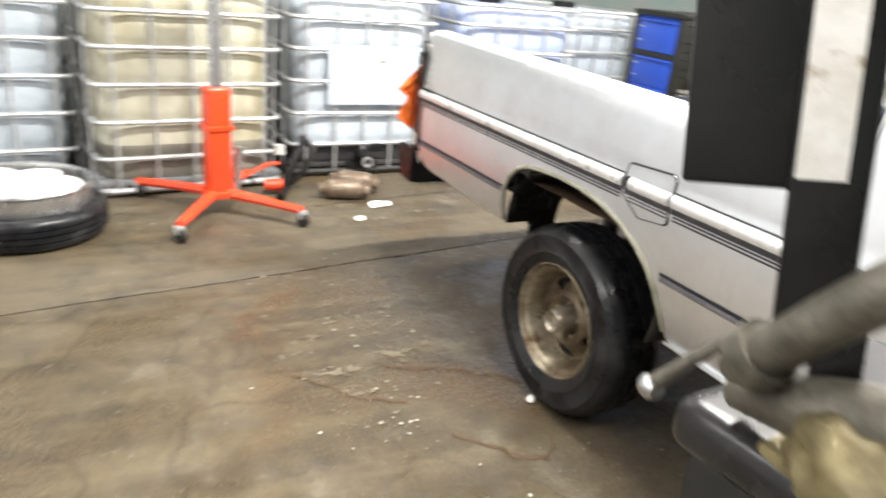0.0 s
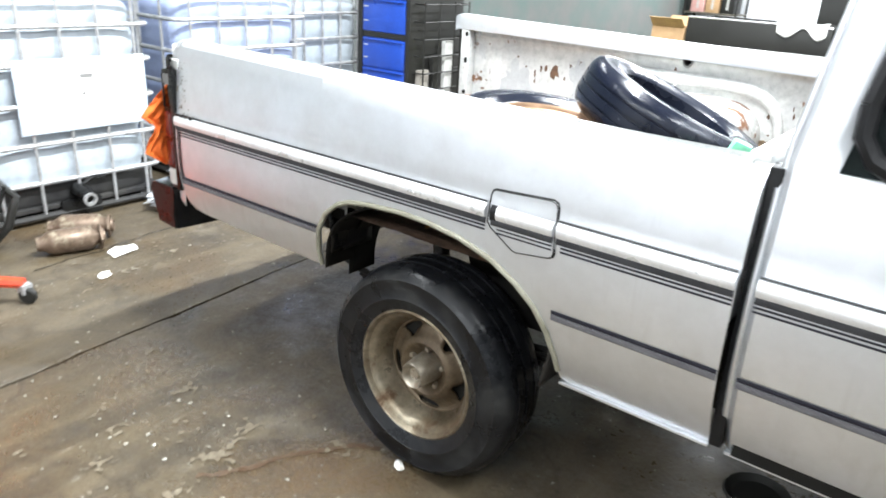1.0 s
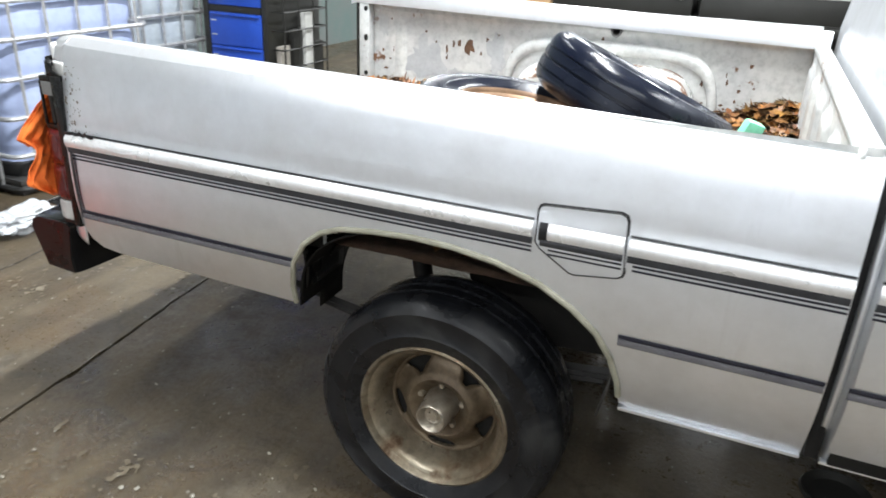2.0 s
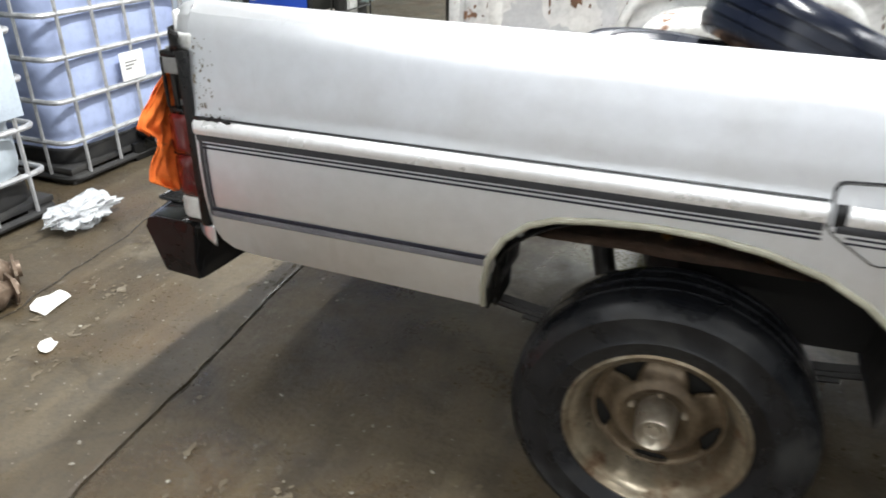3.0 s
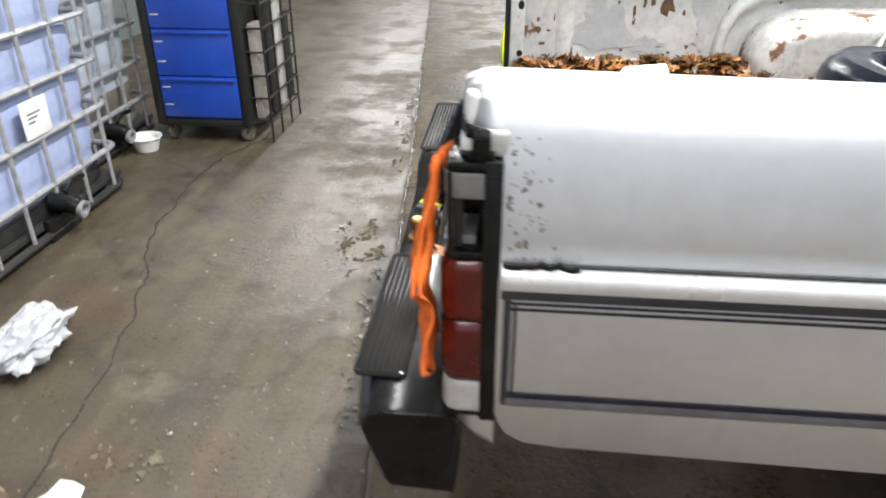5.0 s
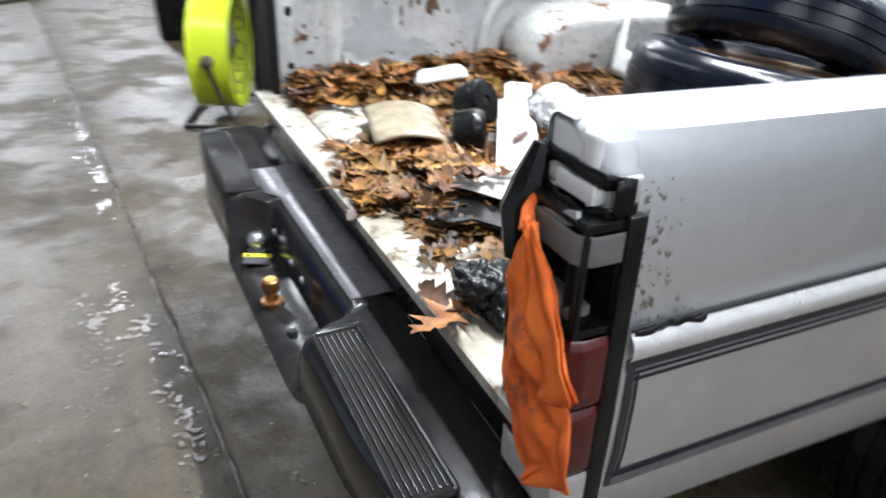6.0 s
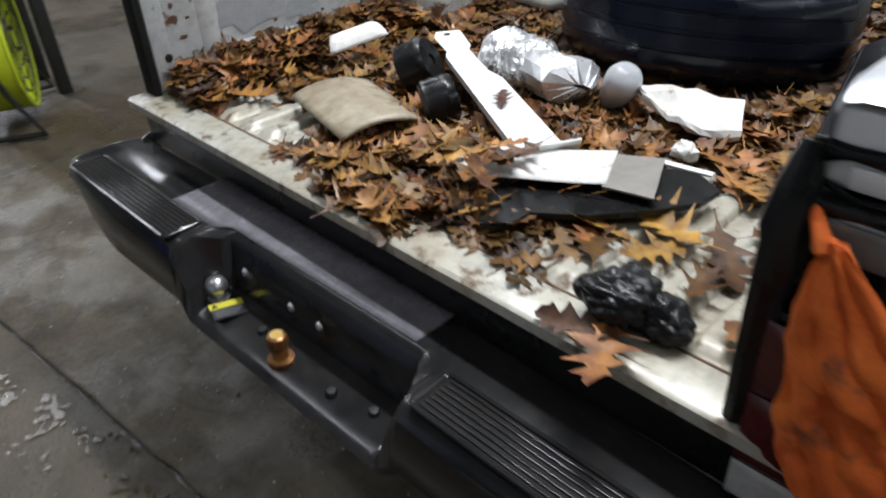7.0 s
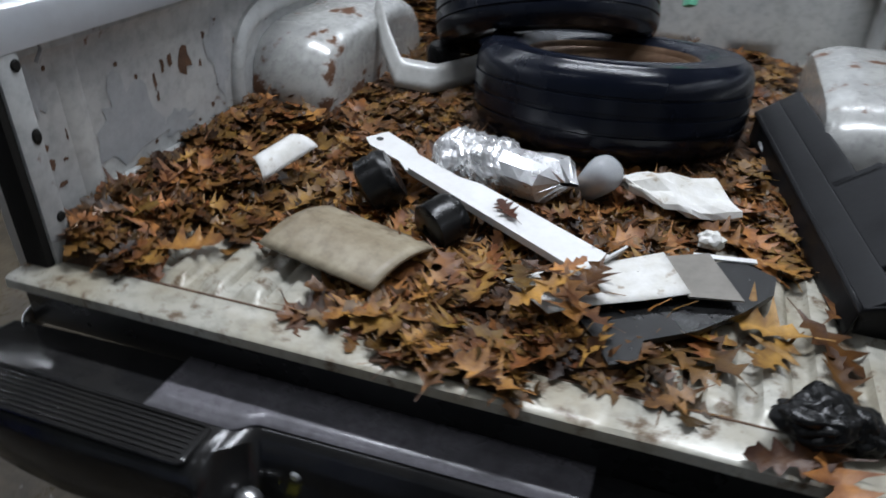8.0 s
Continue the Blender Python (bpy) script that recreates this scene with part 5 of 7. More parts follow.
def cab(truck):
    back = lambda z: 1.862 if z < 1.06 else 1.862 + 0.13 * (z - 1.06)
    for lefty in (False, True):
        bm = B()
        # side panel with the window left open
        wx0 = lambda z: 1.945 + 0.17 * (z - 1.06)
        zs = [0.443, 0.47, 0.52, 0.58, 0.66, 0.74, 0.80, 0.835, 0.852, 0.90, 0.95, 1.0, 1.03, 1.055, 1.20, 1.38, 1.44, 1.50, 1.56]
        rows = []
        for z in zs:
            xs = [back(z)] + [lerp(back(z) + 0.012, wx0(z) if z > 1.05 else wx0(1.06), t) for t in (0, 0.5, 1)] + [2.2, 2.48, 2.56, 3.3]
            rows.append([bm.verts.new((x, cab_y(z) + (0.012 if k == 0 else 0), z)) for k, x in enumerate(xs)])
        for i, (a, b) in enumerate(zip(rows, rows[1:])):
            for j in range(len(a) - 1):
                if 1.05 < zs[i] < 1.43 and j in (3, 4):
                    continue
                bm.faces.new((a[j], a[j + 1], b[j + 1], b[j]))
        panel = put(part("cab_side", mirror_y(bm, lefty), "paint", truck, "silver cab side with a rubber-edged rear window", sharp=30), 0.012, 0, 1 if lefty else -1)
        # window rubber and glass
        quad = [(wx0(1.055) + 0.0, 1.055), (2.48, 1.055), (2.48, 1.44), (wx0(1.44), 1.44)]
        pts = []
        for k in range(4):
            (xa, za), (xb, zb), (xc, zc) = quad[k - 1], quad[k], quad[(k + 1) % 4]
            for t in (0, 0.25, 0.5, 0.75, 1):
                p = ((1 - t) ** 2 * (xb + (xa - xb) * 0.30) + 2 * t * (1 - t) * xb + t ** 2 * (xb + (xc - xb) * 0.30), (1 - t) ** 2 * (zb + (za - zb) * 0.30) + 2 * t * (1 - t) * zb + t ** 2 * (zb + (zc - zb) * 0.30))
                pts.append((p[0], cab_y(p[1]) - 0.001, p[1]))
        bm = tube(B(), pts + pts[:1], 0.017, 8)
        part("window_rubber", mirror_y(bm, lefty), "gasket", panel, "black rubber window surround")
        bm = B()
        sheet(bm, lambda u, v: Vector((lerp(wx0(lerp(1.055, 1.44, v)), 2.48, u), cab_y(lerp(1.055, 1.44, v)) + 0.008, lerp(1.055, 1.44, v))), 2, 8)
        put(part("side_window", mirror_y(bm, lefty), "glass", panel, "dark tinted side glass"), 0.004)
        if not lefty:
            stripes(panel, 1.868, 3.28, False)
            part("sill_flange", span(B(), (1.866, 0.052, 0.434), (3.28, 0.080, 0.4425), 0.003), "paint", panel)
    bm = B()
    sheet(bm, lambda u, v: Vector((back(lerp(0.45, 1.56, v)), lerp(cab_y(lerp(0.45, 1.56, v)) + 0.012, WIDE - cab_y(lerp(0.45, 1.56, v)) - 0.012, u), lerp(0.45, 1.56, v))), 10, 12)
    put(part("cab_back", bm, "paint", truck), 0.012)
    bm = B()

    def roof(u, v):
        e = cab_y(1.56)
        y = lerp(e, WIDE - e, u)
        return Vector((lerp(back(1.56), 3.3, v), y, 1.56 + 0.05 * (1 - abs(2 * u - 1) ** 4) * step(v, 0, 0.08)))
    put(part("cab_roof", sheet(bm, roof, 24, 12), "paint", truck), 0.012)
    # nose: bulkhead, windscreen, bonnet and wings
    part("cab_front", span(B(), (3.29, 0.03, 0.44), (3.31, WIDE - 0.03, 1.06)), "paint", truck)
    bm = B()
    sheet(bm, lambda u, v: Vector((lerp(3.50, 3.29, v), lerp(0.06 + 0.06 * v, WIDE - 0.06 - 0.06 * v, u), lerp(1.06, 1.56, v))), 10, 6)
    put(part("windscreen", bm, "glass", truck, "raked windscreen"), 0.005)

    def nose(u, v):
        a = math.pi * u
        c, s = math.cos(a), math.sin(a)
        x = lerp(3.30, 4.46, v)
        drop = 0.10 * v + 0.05 * step(v, 0.85, 1.0)
        half = WIDE / 2 - 0.02 - 0.05 * step(v, 0.8, 1.0)
        return Vector((x, WIDE / 2 - half * (abs(c) ** 0.25) * (1 if c > 0 else -1), 0.45 + (0.61 - drop) * abs(s) ** 0.25))
    bm = sheet(B(), nose, 48, 16)
    keep = [f for f in bm.faces if math.hypot(f.calc_center_median().x - 3.72, f.calc_center_median().z - 0.30) < 0.37 and not 0.2 < f.calc_center_median().y < WIDE - 0.2]
    bmesh.ops.delete(bm, geom=keep, context="FACES")
    put(part("bonnet", bm, "paint", truck, "silver bonnet and front wings"), 0.006)
    part("grille", span(B(), (4.44, 0.10, 0.46), (4.47, WIDE - 0.10, 0.86), 0.01), "black", truck)
    part("front_bumper", span(B(), (4.45, 0.02, 0.40), (4.56, WIDE - 0.02, 0.54), 0.03, 3), "bumper", truck)
    part("cab_floor", span(B(), (1.88, 0.05, 0.44), (3.29, WIDE - 0.05, 0.47)), "under", truck)
    part("seat", span(B(), (2.1, 0.2, 0.7), (2.3, WIDE - 0.2, 1.22), 0.05, 3), "dark", truck)
    part("gap_seal", span(B(), (1.833, 0.040, 0.45), (1.861, 0.09, 1.045), 0.006), "gasket", truck)


MAT["brassy"] = material("rusted_ball", (0.42, 0.20, 0.065), 0.38, 0.7, second=(0.12, 0.05, 0.02), s1=40, bump=0.4)
truck = thing("pickup_truck", "worn silver pickup truck with no tailgate and a junk-filled bed", "pickup truck", at=(0, 0, 0))
bed(truck)
tail(truck)
bumper(truck)
under(truck)
road_wheel(truck, 0.096, True)
road_wheel(truck, WIDE - 0.096, False)
road_wheel(truck, 0.096, True, (3.72, 0.302))
road_wheel(truck, WIDE - 0.096, False, (3.72, 0.302))
cab(truck)


# ---- tanks in cages along the back ----
BAR_Z = [0.035, 0.21, 0.405, 0.60, 0.79, 0.97, 1.10]


def tank_cage(x, y, tank, pallet, sludge, plate=None, turn=0.0, deep=1.0, wide=1.0, label="", valve=True):
    th = thing("ibc_tank", label, "liquid tank", "caged tanks along the wall", at=(x, y, 0))
    th.rotation_euler = (0, 0, radians(turn))
    # local frame: front face at x = 0, tank runs back along -x, y across

    def shell(u, v, z0=0.07, z1=1.10):
        a = 2 * math.pi * u
        c, s = math.cos(a), math.sin(a)
        k = (abs(c) ** 8 + abs(s) ** 8) ** (-1 / 8)
        z = lerp(z0, z1, v)
        edge = 1.0 - 0.10 * (abs(2 * v - 1) ** 14)
        seam = min(abs(z - b) for b in BAR_Z)
        bulge = 0.016 * (1 - math.exp(-(seam / 0.035) ** 2))
        yy = s * k
        across = 0.010 * (1 - math.exp(-((((yy * 0.5 + 0.5) * 4) % 1 - 0.5) / 0.16) ** 2))
        g = (0.968 + bulge + across * (0.3 + 0.7 * (seam > 0.02))) * edge
        return Vector((-deep / 2 + (deep / 2 - 0.03) * c * k * g, (wide / 2 - 0.03) * yy * g, z))
    bm = sheet(B(), shell, 112, 60, True)
    top = [v for v in bm.verts if abs(v.co.z - 1.10) < 1e-5]
    bm.faces.new(sorted(top, key=lambda v: math.atan2(v.co.y, v.co.x + deep / 2)))
    body = part("tank", bm, tank, th, sharp=60)
    if sludge:
        bm = B()
        sheet(bm, lambda u, v: Vector((lambda p: (-deep / 2 + (p.x + deep / 2) * 1.004, p.y * 1.004, p.z))(shell(u, v, 0.072, sludge))), 112, 14, True)
        part("sludge_line", bm, "black_pan" if pallet == "pallet" and sludge < 0.3 else "sludge", body, "dark bottom tray and sludge of the tank")
    part("tank_lid", lathe(B(), [(0.0, 0.05), (0.09, 0.05), (0.1, 0.04), (0.1, 0.0)], 24, Matrix.Translation((-deep / 2, 0, 1.095))), "black", body)
    hw = wide / 2
    for z in BAR_Z:
        r = 0.013 if z > 0.1 else 0.017
        c = 0.06
        pts = []
        for sx, sy, a0 in ((0, 1, 0), (1, 1, 90), (1, -1, 180), (0, -1, 270)):
            for k in range(4):
                a = radians(a0 + 30 * k)
                pts.append((-deep * sx + (c if sx else -c) + c * math.cos(a), sy * (hw - c) + c * math.sin(a), z))
        part("cage_bar", tube(B(), pts + pts[:1], r, 8, False), "black_pan" if z < 0.1 and pallet == "pallet" and sludge else "galv", th)
    for k in range(5):
        yy = -hw + 0.10 + (wide - 0.2) * k / 4
        part("cage_upright", tube(B(), [(0.004, yy, 0.03), (0.004, yy, 1.10)], 0.009, 6), "galv", th)
    for k in range(4):
        xx = -0.14 - (deep - 0.28) * k / 3
        for s in (-1, 1):
            part("cage_upright", tube(B(), [(xx, s * (hw + 0.004), 0.03), (xx, s * (hw + 0.004), 1.10)], 0.009, 6), "galv", th)
    part("pallet_deck", span(B(), (-deep, -hw, 0.06), (-0.01, hw, 0.085), 0.004), pallet, th)
    for yy in (-hw + 0.07, 0, hw - 0.07):
        for xx in (-0.09, -deep / 2, -deep + 0.09):
            part("pallet_foot", span(B(), (xx - 0.075, yy - 0.065, 0.0), (xx + 0.075, yy + 0.065, 0.062), 0.01), pallet, th)
    if valve:
        bm = tube(B(), [(-0.02, 0, 0.135), (0.055, 0, 0.13), (0.085, 0, 0.115)], [0.045, 0.042, 0.038], 16)
        vv = part("valve", bm, "black", th, "black drain valve")
        part("valve_handle", tube(B(), [(0.04, 0, 0.18), (0.045, 0.05, 0.21), (0.05, 0.12, 0.205)], 0.011, 8), "black", vv)
        part("valve_mouth", lathe(B(), [(0.022, 0.0), (0.034, 0.0), (0.036, 0.02), (0.022, 0.02)], 20, Matrix.Translation((0.088, 0, 0.112)) @ pose(0, 0, 0, 0, 100, 0), True), "galv", vv)
        part("valve_guard", span(B(), (-0.02, -0.11, 0.0), (0.015, 0.11, 0.10), 0.02), "black", vv)
    if plate:
        y0, y1, z0, z1 = plate
        big = y1 - y0 > 0.4
        pl = part("label_plate", span(B(), (0.014, y0, z0), (0.018, y1, z1), 0.0015), "plate_blue" if big else "white", th, "bluish sheet-metal label plate" if big else "plain white label plate")
        cy, cz = (y0 + y1) / 2, lerp(z0, z1, 0.62)
        if big:
            part("paper_label", span(B(), (0.0182, cy - 0.06, cz - 0.13), (0.0190, cy + 0.10, cz + 0.08)), "white", pl, "white paper label")
            part("print_bar", span(B(), (0.0192, cy - 0.02, cz + 0.035), (0.0198, cy + 0.045, cz + 0.055)), "grey", pl)
            part("print_bar", span(B(), (0.0192, cy - 0.015, cz - 0.05), (0.0198, cy + 0.0, cz - 0.035)), "grey", pl)
        else:
            for k in range(3):
                part("print_bar", span(B(), (0.0185, cy - 0.05, cz - 0.016 * k), (0.0192, cy + 0.03 - 0.02 * k, cz - 0.016 * k + 0.007)), "grey", pl)
    return th


tank_cage(-1.57, -1.72, "tank", "pallet", 0, (-0.20, 0.12, 0.58, 0.75), turn=6, label="milky white caged liquid tank with a paper label", valve=False)
tank_cage(-1.41, -0.66, "tank_stained", "pallet_grey", 0.30, None, turn=6, label="yellow-stained caged liquid tank on a galvanised pallet", valve=False)
tank_cage(-1.59, 0.41, "tank", "pallet", 0.22, (-0.25, 0.42, 0.46, 0.82), wide=0.96, label="milky caged liquid tank with a large bluish plate and paper label")
tank_cage(-1.76, 1.65, "tank_blue", "pallet", 0.17, (-0.10, 0.06, 0.42, 0.56), label="bluish caged liquid tank with a torn white label")
tank_cage(-2.00, 2.52, "tank", "pallet", 0.34, None, wide=0.92, label="grey-white caged liquid tank half full of dark sludge", valve=True)


# ---- things on the floor behind the truck ----
def transmission_jack(x, y):
    th = thing("transmission_jack", "orange-red transmission jack with a bright ram on castors", "jack", at=(x, y, 0))
    th.rotation_euler = (0, 0, radians(8))
    part("foot_plate", span(B(), (-0.08, -0.08, 0.085), (0.08, 0.08, 0.12), 0.01), "redpaint", th)
    part("column", span(B(), (-0.055, -0.06, 0.10), (0.055, 0.06, 0.655), 0.014, 3), "redpaint", th, "square red column")
    part("collar", span(B(), (-0.064, -0.07, 0.44), (0.064, 0.07, 0.465), 0.005), "redpaint", th)
    part("ram", lathe(B(), [(0.0, 0.64), (0.034, 0.64), (0.034, 1.18), (0.0, 1.18)], 20), "silver", th, "bright steel ram")
    part("saddle", span(B(), (-0.12, -0.1, 1.18), (0.12, 0.1, 1.21), 0.01), "redpaint", th)
    part("pump", tube(B(), [(0.0, 0.09, 0.10), (0.0, 0.12, 0.34)], 0.026, 12), "silver", th)
    part("pedal", tube(B(), [(0.0, 0.10, 0.16), (-0.05, 0.30, 0.22), (-0.05, 0.36, 0.22)], 0.012, 8), "redpaint", th)
    for sx, sy in ((1, 1), (1, -1), (-1, 1), (-1, -1)):
        leg = part("leg", tube(B(), [(0.04 * sx, 0.04 * sy, 0.105), (0.20 * sx, 0.17 * sy, 0.10), (0.37 * sx, 0.31 * sy, 0.085)], [0.030, 0.026, 0.022], 8), "redpaint", th)
        ex, ey = 0.37 * sx, 0.31 * sy
        part("castor", lathe(B(), [(0.0, -0.014), (0.028, -0.014), (0.034, -0.008), (0.034, 0.008), (0.028, 0.014), (0.0, 0.014)], 18, Matrix.Translation((ex + 0.012, ey, 0.035)) @ pose(0, 0, 0, 90, 0, 30)), "dark", leg, "dark castor")
        part("castor_fork", span(B(), (ex - 0.025, ey - 0.022, 0.04), (ex + 0.02, ey + 0.022, 0.082), 0.006), "galv", leg)


transmission_jack(-1.055, -0.61)


def lying_wheel():
    th = thing("flat_tyre", "black tyre lying flat, steel ring and white lids inside", "tyre", at=(-0.975, -1.50, 0))
    bm = tyre_mesh(0.355, 0.15, 0.235)
    t = part("tyre", bm, "tyre", th)
    t.location = (0, 0, 0.078)
    part("steel_ring", lathe(B(), [(0.285, 0.10), (0.292, 0.12), (0.292, 0.225), (0.300, 0.235), (0.296, 0.245), (0.28, 0.24), (0.278, 0.10)], 48, I4, True), "silver", th, "bright steel ring")
    part("fill", lathe(B(), [(0.0, 0.205), (0.279, 0.20), (0.279, 0.19), (0.0, 0.19)], 32), "dark", th)
    rng = random.Random(3)
    for k, (dx, dy, r) in enumerate(((0.13, 0.05, 0.105), (-0.02, -0.14, 0.10), (-0.13, 0.06, 0.11), (0.03, 0.16, 0.095), (0.17, -0.1, 0.07), (0.0, 0.0, 0.10), (-0.15, -0.1, 0.08))):
        m = Matrix.Translation((dx, dy, 0.207 + (0.012 if k == 5 else 0.001 * k))) @ pose(0, 0, 0, rng.uniform(-5, 5), rng.uniform(-5, 5), 0)
        part("lid", lathe(B(), [(0.0, 0.012), (r * 0.55, 0.012), (r * 0.6, 0.020), (r * 0.92, 0.022), (r, 0.016), (r, 0.0), (r * 0.9, 0.004), (0.0, 0.004)], 28, m), "white", th, "round white plastic lid")


lying_wheel()


def converter(x, y, turn, length, r, mat, name="exhaust_catalyst"):
    th = thing(name, "heat-stained scrap catalytic converter on the floor", "exhaust part", "scrap catalysts", at=(x, y, r))
    th.rotation_euler = (0, 0, radians(turn))
    prof = [(0.030, -length * 0.75), (0.032, -length * 0.70), (0.032, -length * 0.58), (r * 0.9, -length * 0.45), (r, -length * 0.38), (r, length * 0.38), (r * 0.9, length * 0.45), (0.034, length * 0.58), (0.034, length * 0.70), (0.029, length * 0.70), (0.026, length * 0.3), (0.026, -length * 0.75)]
    part("canister", lathe(B(), prof, 24, pose(0, 0, 0, 90, 0, 0), True), mat, th)
    part("pipe_flange", lathe(B(), [(0.03, 0), (0.058, 0), (0.058, 0.010), (0.03, 0.010)], 6, Matrix.Translation((0, length * 0.68, 0)) @ pose(0, 0, 0, 90), True), mat, th)
    return th


converter(-1.13, 0.12, -18, 0.20, 0.058, "catalyst")
converter(-1.27, 0.24, -35, 0.20, 0.060, "catalyst")


def scrap(name, label, x, y, w, h, turn, mat, seed, z=0.004):
    rng = random.Random(seed)
    bm = B()
    n = 11
    ring = []
    for k in range(n):
        a = 2 * math.pi * k / n
        q = 0.75 + 0.35 * rng.random()
        ring.append(bm.verts.new((w * q * math.cos(a), h * q * math.sin(a), z + 0.006 * rng.random())))
    mid = bm.verts.new((0, 0, z + 0.004))
    for k in range(n):
        bm.faces.new((ring[k], ring[(k + 1) % n], mid))
    ob = put(part(name, bm, mat, smooth=False), 0.0012)
    ob.matrix_world = Matrix.Translation((x, y, 0)) @ pose(0, 0, 0, 0, 0, turn)
    return tagged(ob, label, "paper scrap", "paper scraps")


scrap("paper_scrap", "torn white paper scrap on the wet floor", -0.975, 0.285, 0.060, 0.085, 20, "paper", 1)
scrap("paper_scrap", "small white paper scrap on the wet floor", -0.765, 0.085, 0.030, 0.042, 50, "paper", 2)
scrap("paper_scrap", "tiny crushed white scrap beside the tyre", 1.042, -0.012, 0.016, 0.03, 50, "paper", 7)


def crumple_bm(centre, size, seed, rough):
    bm = B()
    bmesh.ops.create_icosphere(bm, subdivisions=4, radius=1.0)
    off = Vector((seed * 3.7, seed * 1.3, 0.5))
    for v in bm.verts:
        d = 1 + rough * noise.noise(v.co * 1.6 + off) + 0.4 * rough * noise.noise(v.co * 4 + off)
        v.co = Vector(centre) + Vector((v.co.x * size[0], v.co.y * size[1], v.co.z * size[2])) * d
    return bm


def crumple(name, label, category, centre, size, mat, seed, rough=0.35, sub=4, freq=3.0, sharp=25, smooth=True, fine=0.35):
    bm = B()
    bmesh.ops.create_icosphere(bm, subdivisions=sub, radius=1.0)
    off = Vector((seed * 3.7, seed * 1.3, 0.5))
    for v in bm.verts:
        p = v.co.copy()
        d = 1 + rough * (noise.noise(p * freq * 0.6 + off) * 0.9 + abs(noise.noise(p * freq * 1.6 + off)) * 0.8 - 0.3)
        d += fine * rough * noise.noise(p * freq * 4 + off)
        q = p * d
        v.co = Vector((q.x * size[0], q.y * size[1], max(-0.9, q.z) * size[2])) 
    ob = part(name, bm, mat, sharp=sharp, smooth=smooth)
    ob.location = centre
    return tagged(ob, label, category)


crumple("plastic_bag", "crumpled clear plastic bag on the floor by a tank", "plastic bag", (-1.40, 0.85, 0.055), (0.10, 0.17, 0.06), "bag", 3, 0.5, 4, 3.5, 15)


def hoses():
    th = thing("hose", "black ribbed hose slumped against a tank", "hose", at=(0, 0, 0))
    part("hose_pipe", tube(B(), [(-1.36, -0.05, 0.30), (-1.33, -0.10, 0.22), (-1.30, -0.16, 0.12), (-1.28, -0.18, 0.03), (-1.15, -0.25, 0.022)], 0.024, 10), "black", th)
    part("hose_pipe", tube(B(), [(-1.38, -0.12, 0.03), (-1.32, -0.06, 0.12), (-1.35, 0.0, 0.24), (-1.38, -0.06, 0.32)], 0.020, 10), "dark", th)
    part("hose_end", tube(B(), [(-1.30, -0.30, 0.05), (-1.28, -0.20, 0.055)], 0.035, 14), "redpaint", th)
    part("hose_cap", lathe(B(), [(0, 0.05), (0.03, 0.05), (0.035, 0.0), (0, 0)], 14, Matrix.Translation((-1.36, -0.20, 0.22))), "clear", th)


hoses()


def drip_pan():
    th = thing("drip_pan", "white enamel funnel pan hung under a tank valve", "pan", at=(-1.88, 2.62, 0.0))
    part("pan", lathe(B(), [(0.03, 0.0), (0.055, 0.004), (0.075, 0.07), (0.085, 0.075), (0.083, 0.08), (0.07, 0.074), (0.05, 0.012), (0.0, 0.010)], 24), "white", th)


drip_pan()


def tool_cart(x, y):
    th = thing("tool_cart", "tall blue steel tool cart with black edges on castors", "tool cart", at=(x, y, 0))
    w, d, h = 0.52, 0.62, 1.12
    part("carcass", span(B(), (0.02, 0.01, 0.13), (w - 0.02, d, h), 0.008), "blue", th)
    for xx in (0.0, w - 0.045):
        part("corner_post", span(B(), (xx, -0.012, 0.10), (xx + 0.045, d, h + 0.01), 0.012), "dark", th, "black corner post")
    zs = [0.14, 0.36, 0.60, 0.82, 0.86, 1.10]
    for k, (a, b) in enumerate(zip(zs, zs[1:])):
        if b - a < 0.05:
            part("drawer_gap", span(B(), (0.05, -0.004, a), (w - 0.05, 0.012, b)), "dark", th)
            continue
        dr = part("drawer", span(B(), (0.05, -0.006, a + 0.004), (w - 0.05, 0.012, b - 0.004), 0.004), "blue", th)
        part("pull", span(B(), (0.06, -0.020, b - 0.022), (w - 0.06, -0.005, b - 0.010), 0.004), "blue", dr)
        for zz in (0.3, 0.72):
            part("rivet", span(B(), (0.062, -0.010, lerp(a, b, zz)), (0.105, -0.005, lerp(a, b, zz) + 0.008), 0.002), "clear", dr)
    part("top_tray", span(B(), (-0.01, -0.02, h), (w + 0.01, d + 0.01, h + 0.04), 0.012), "dark", th)
    part("base", span(B(), (0.01, 0.0, 0.09), (w - 0.01, d, 0.13), 0.01), "dark", th)
    for xx in (0.05, w - 0.05):
        for yy in (0.06, d - 0.06):
            part("castor", lathe(B(), [(0.0, -0.016), (0.042, -0.016), (0.048, -0.008), (0.048, 0.008), (0.042, 0.016), (0.0, 0.016)], 18, Matrix.Translation((xx, yy, 0.048)) @ pose(0, 0, 0, 90, 0, 70)), "greymetal", th)
    return th


tool_cart(-1.87, 2.77)


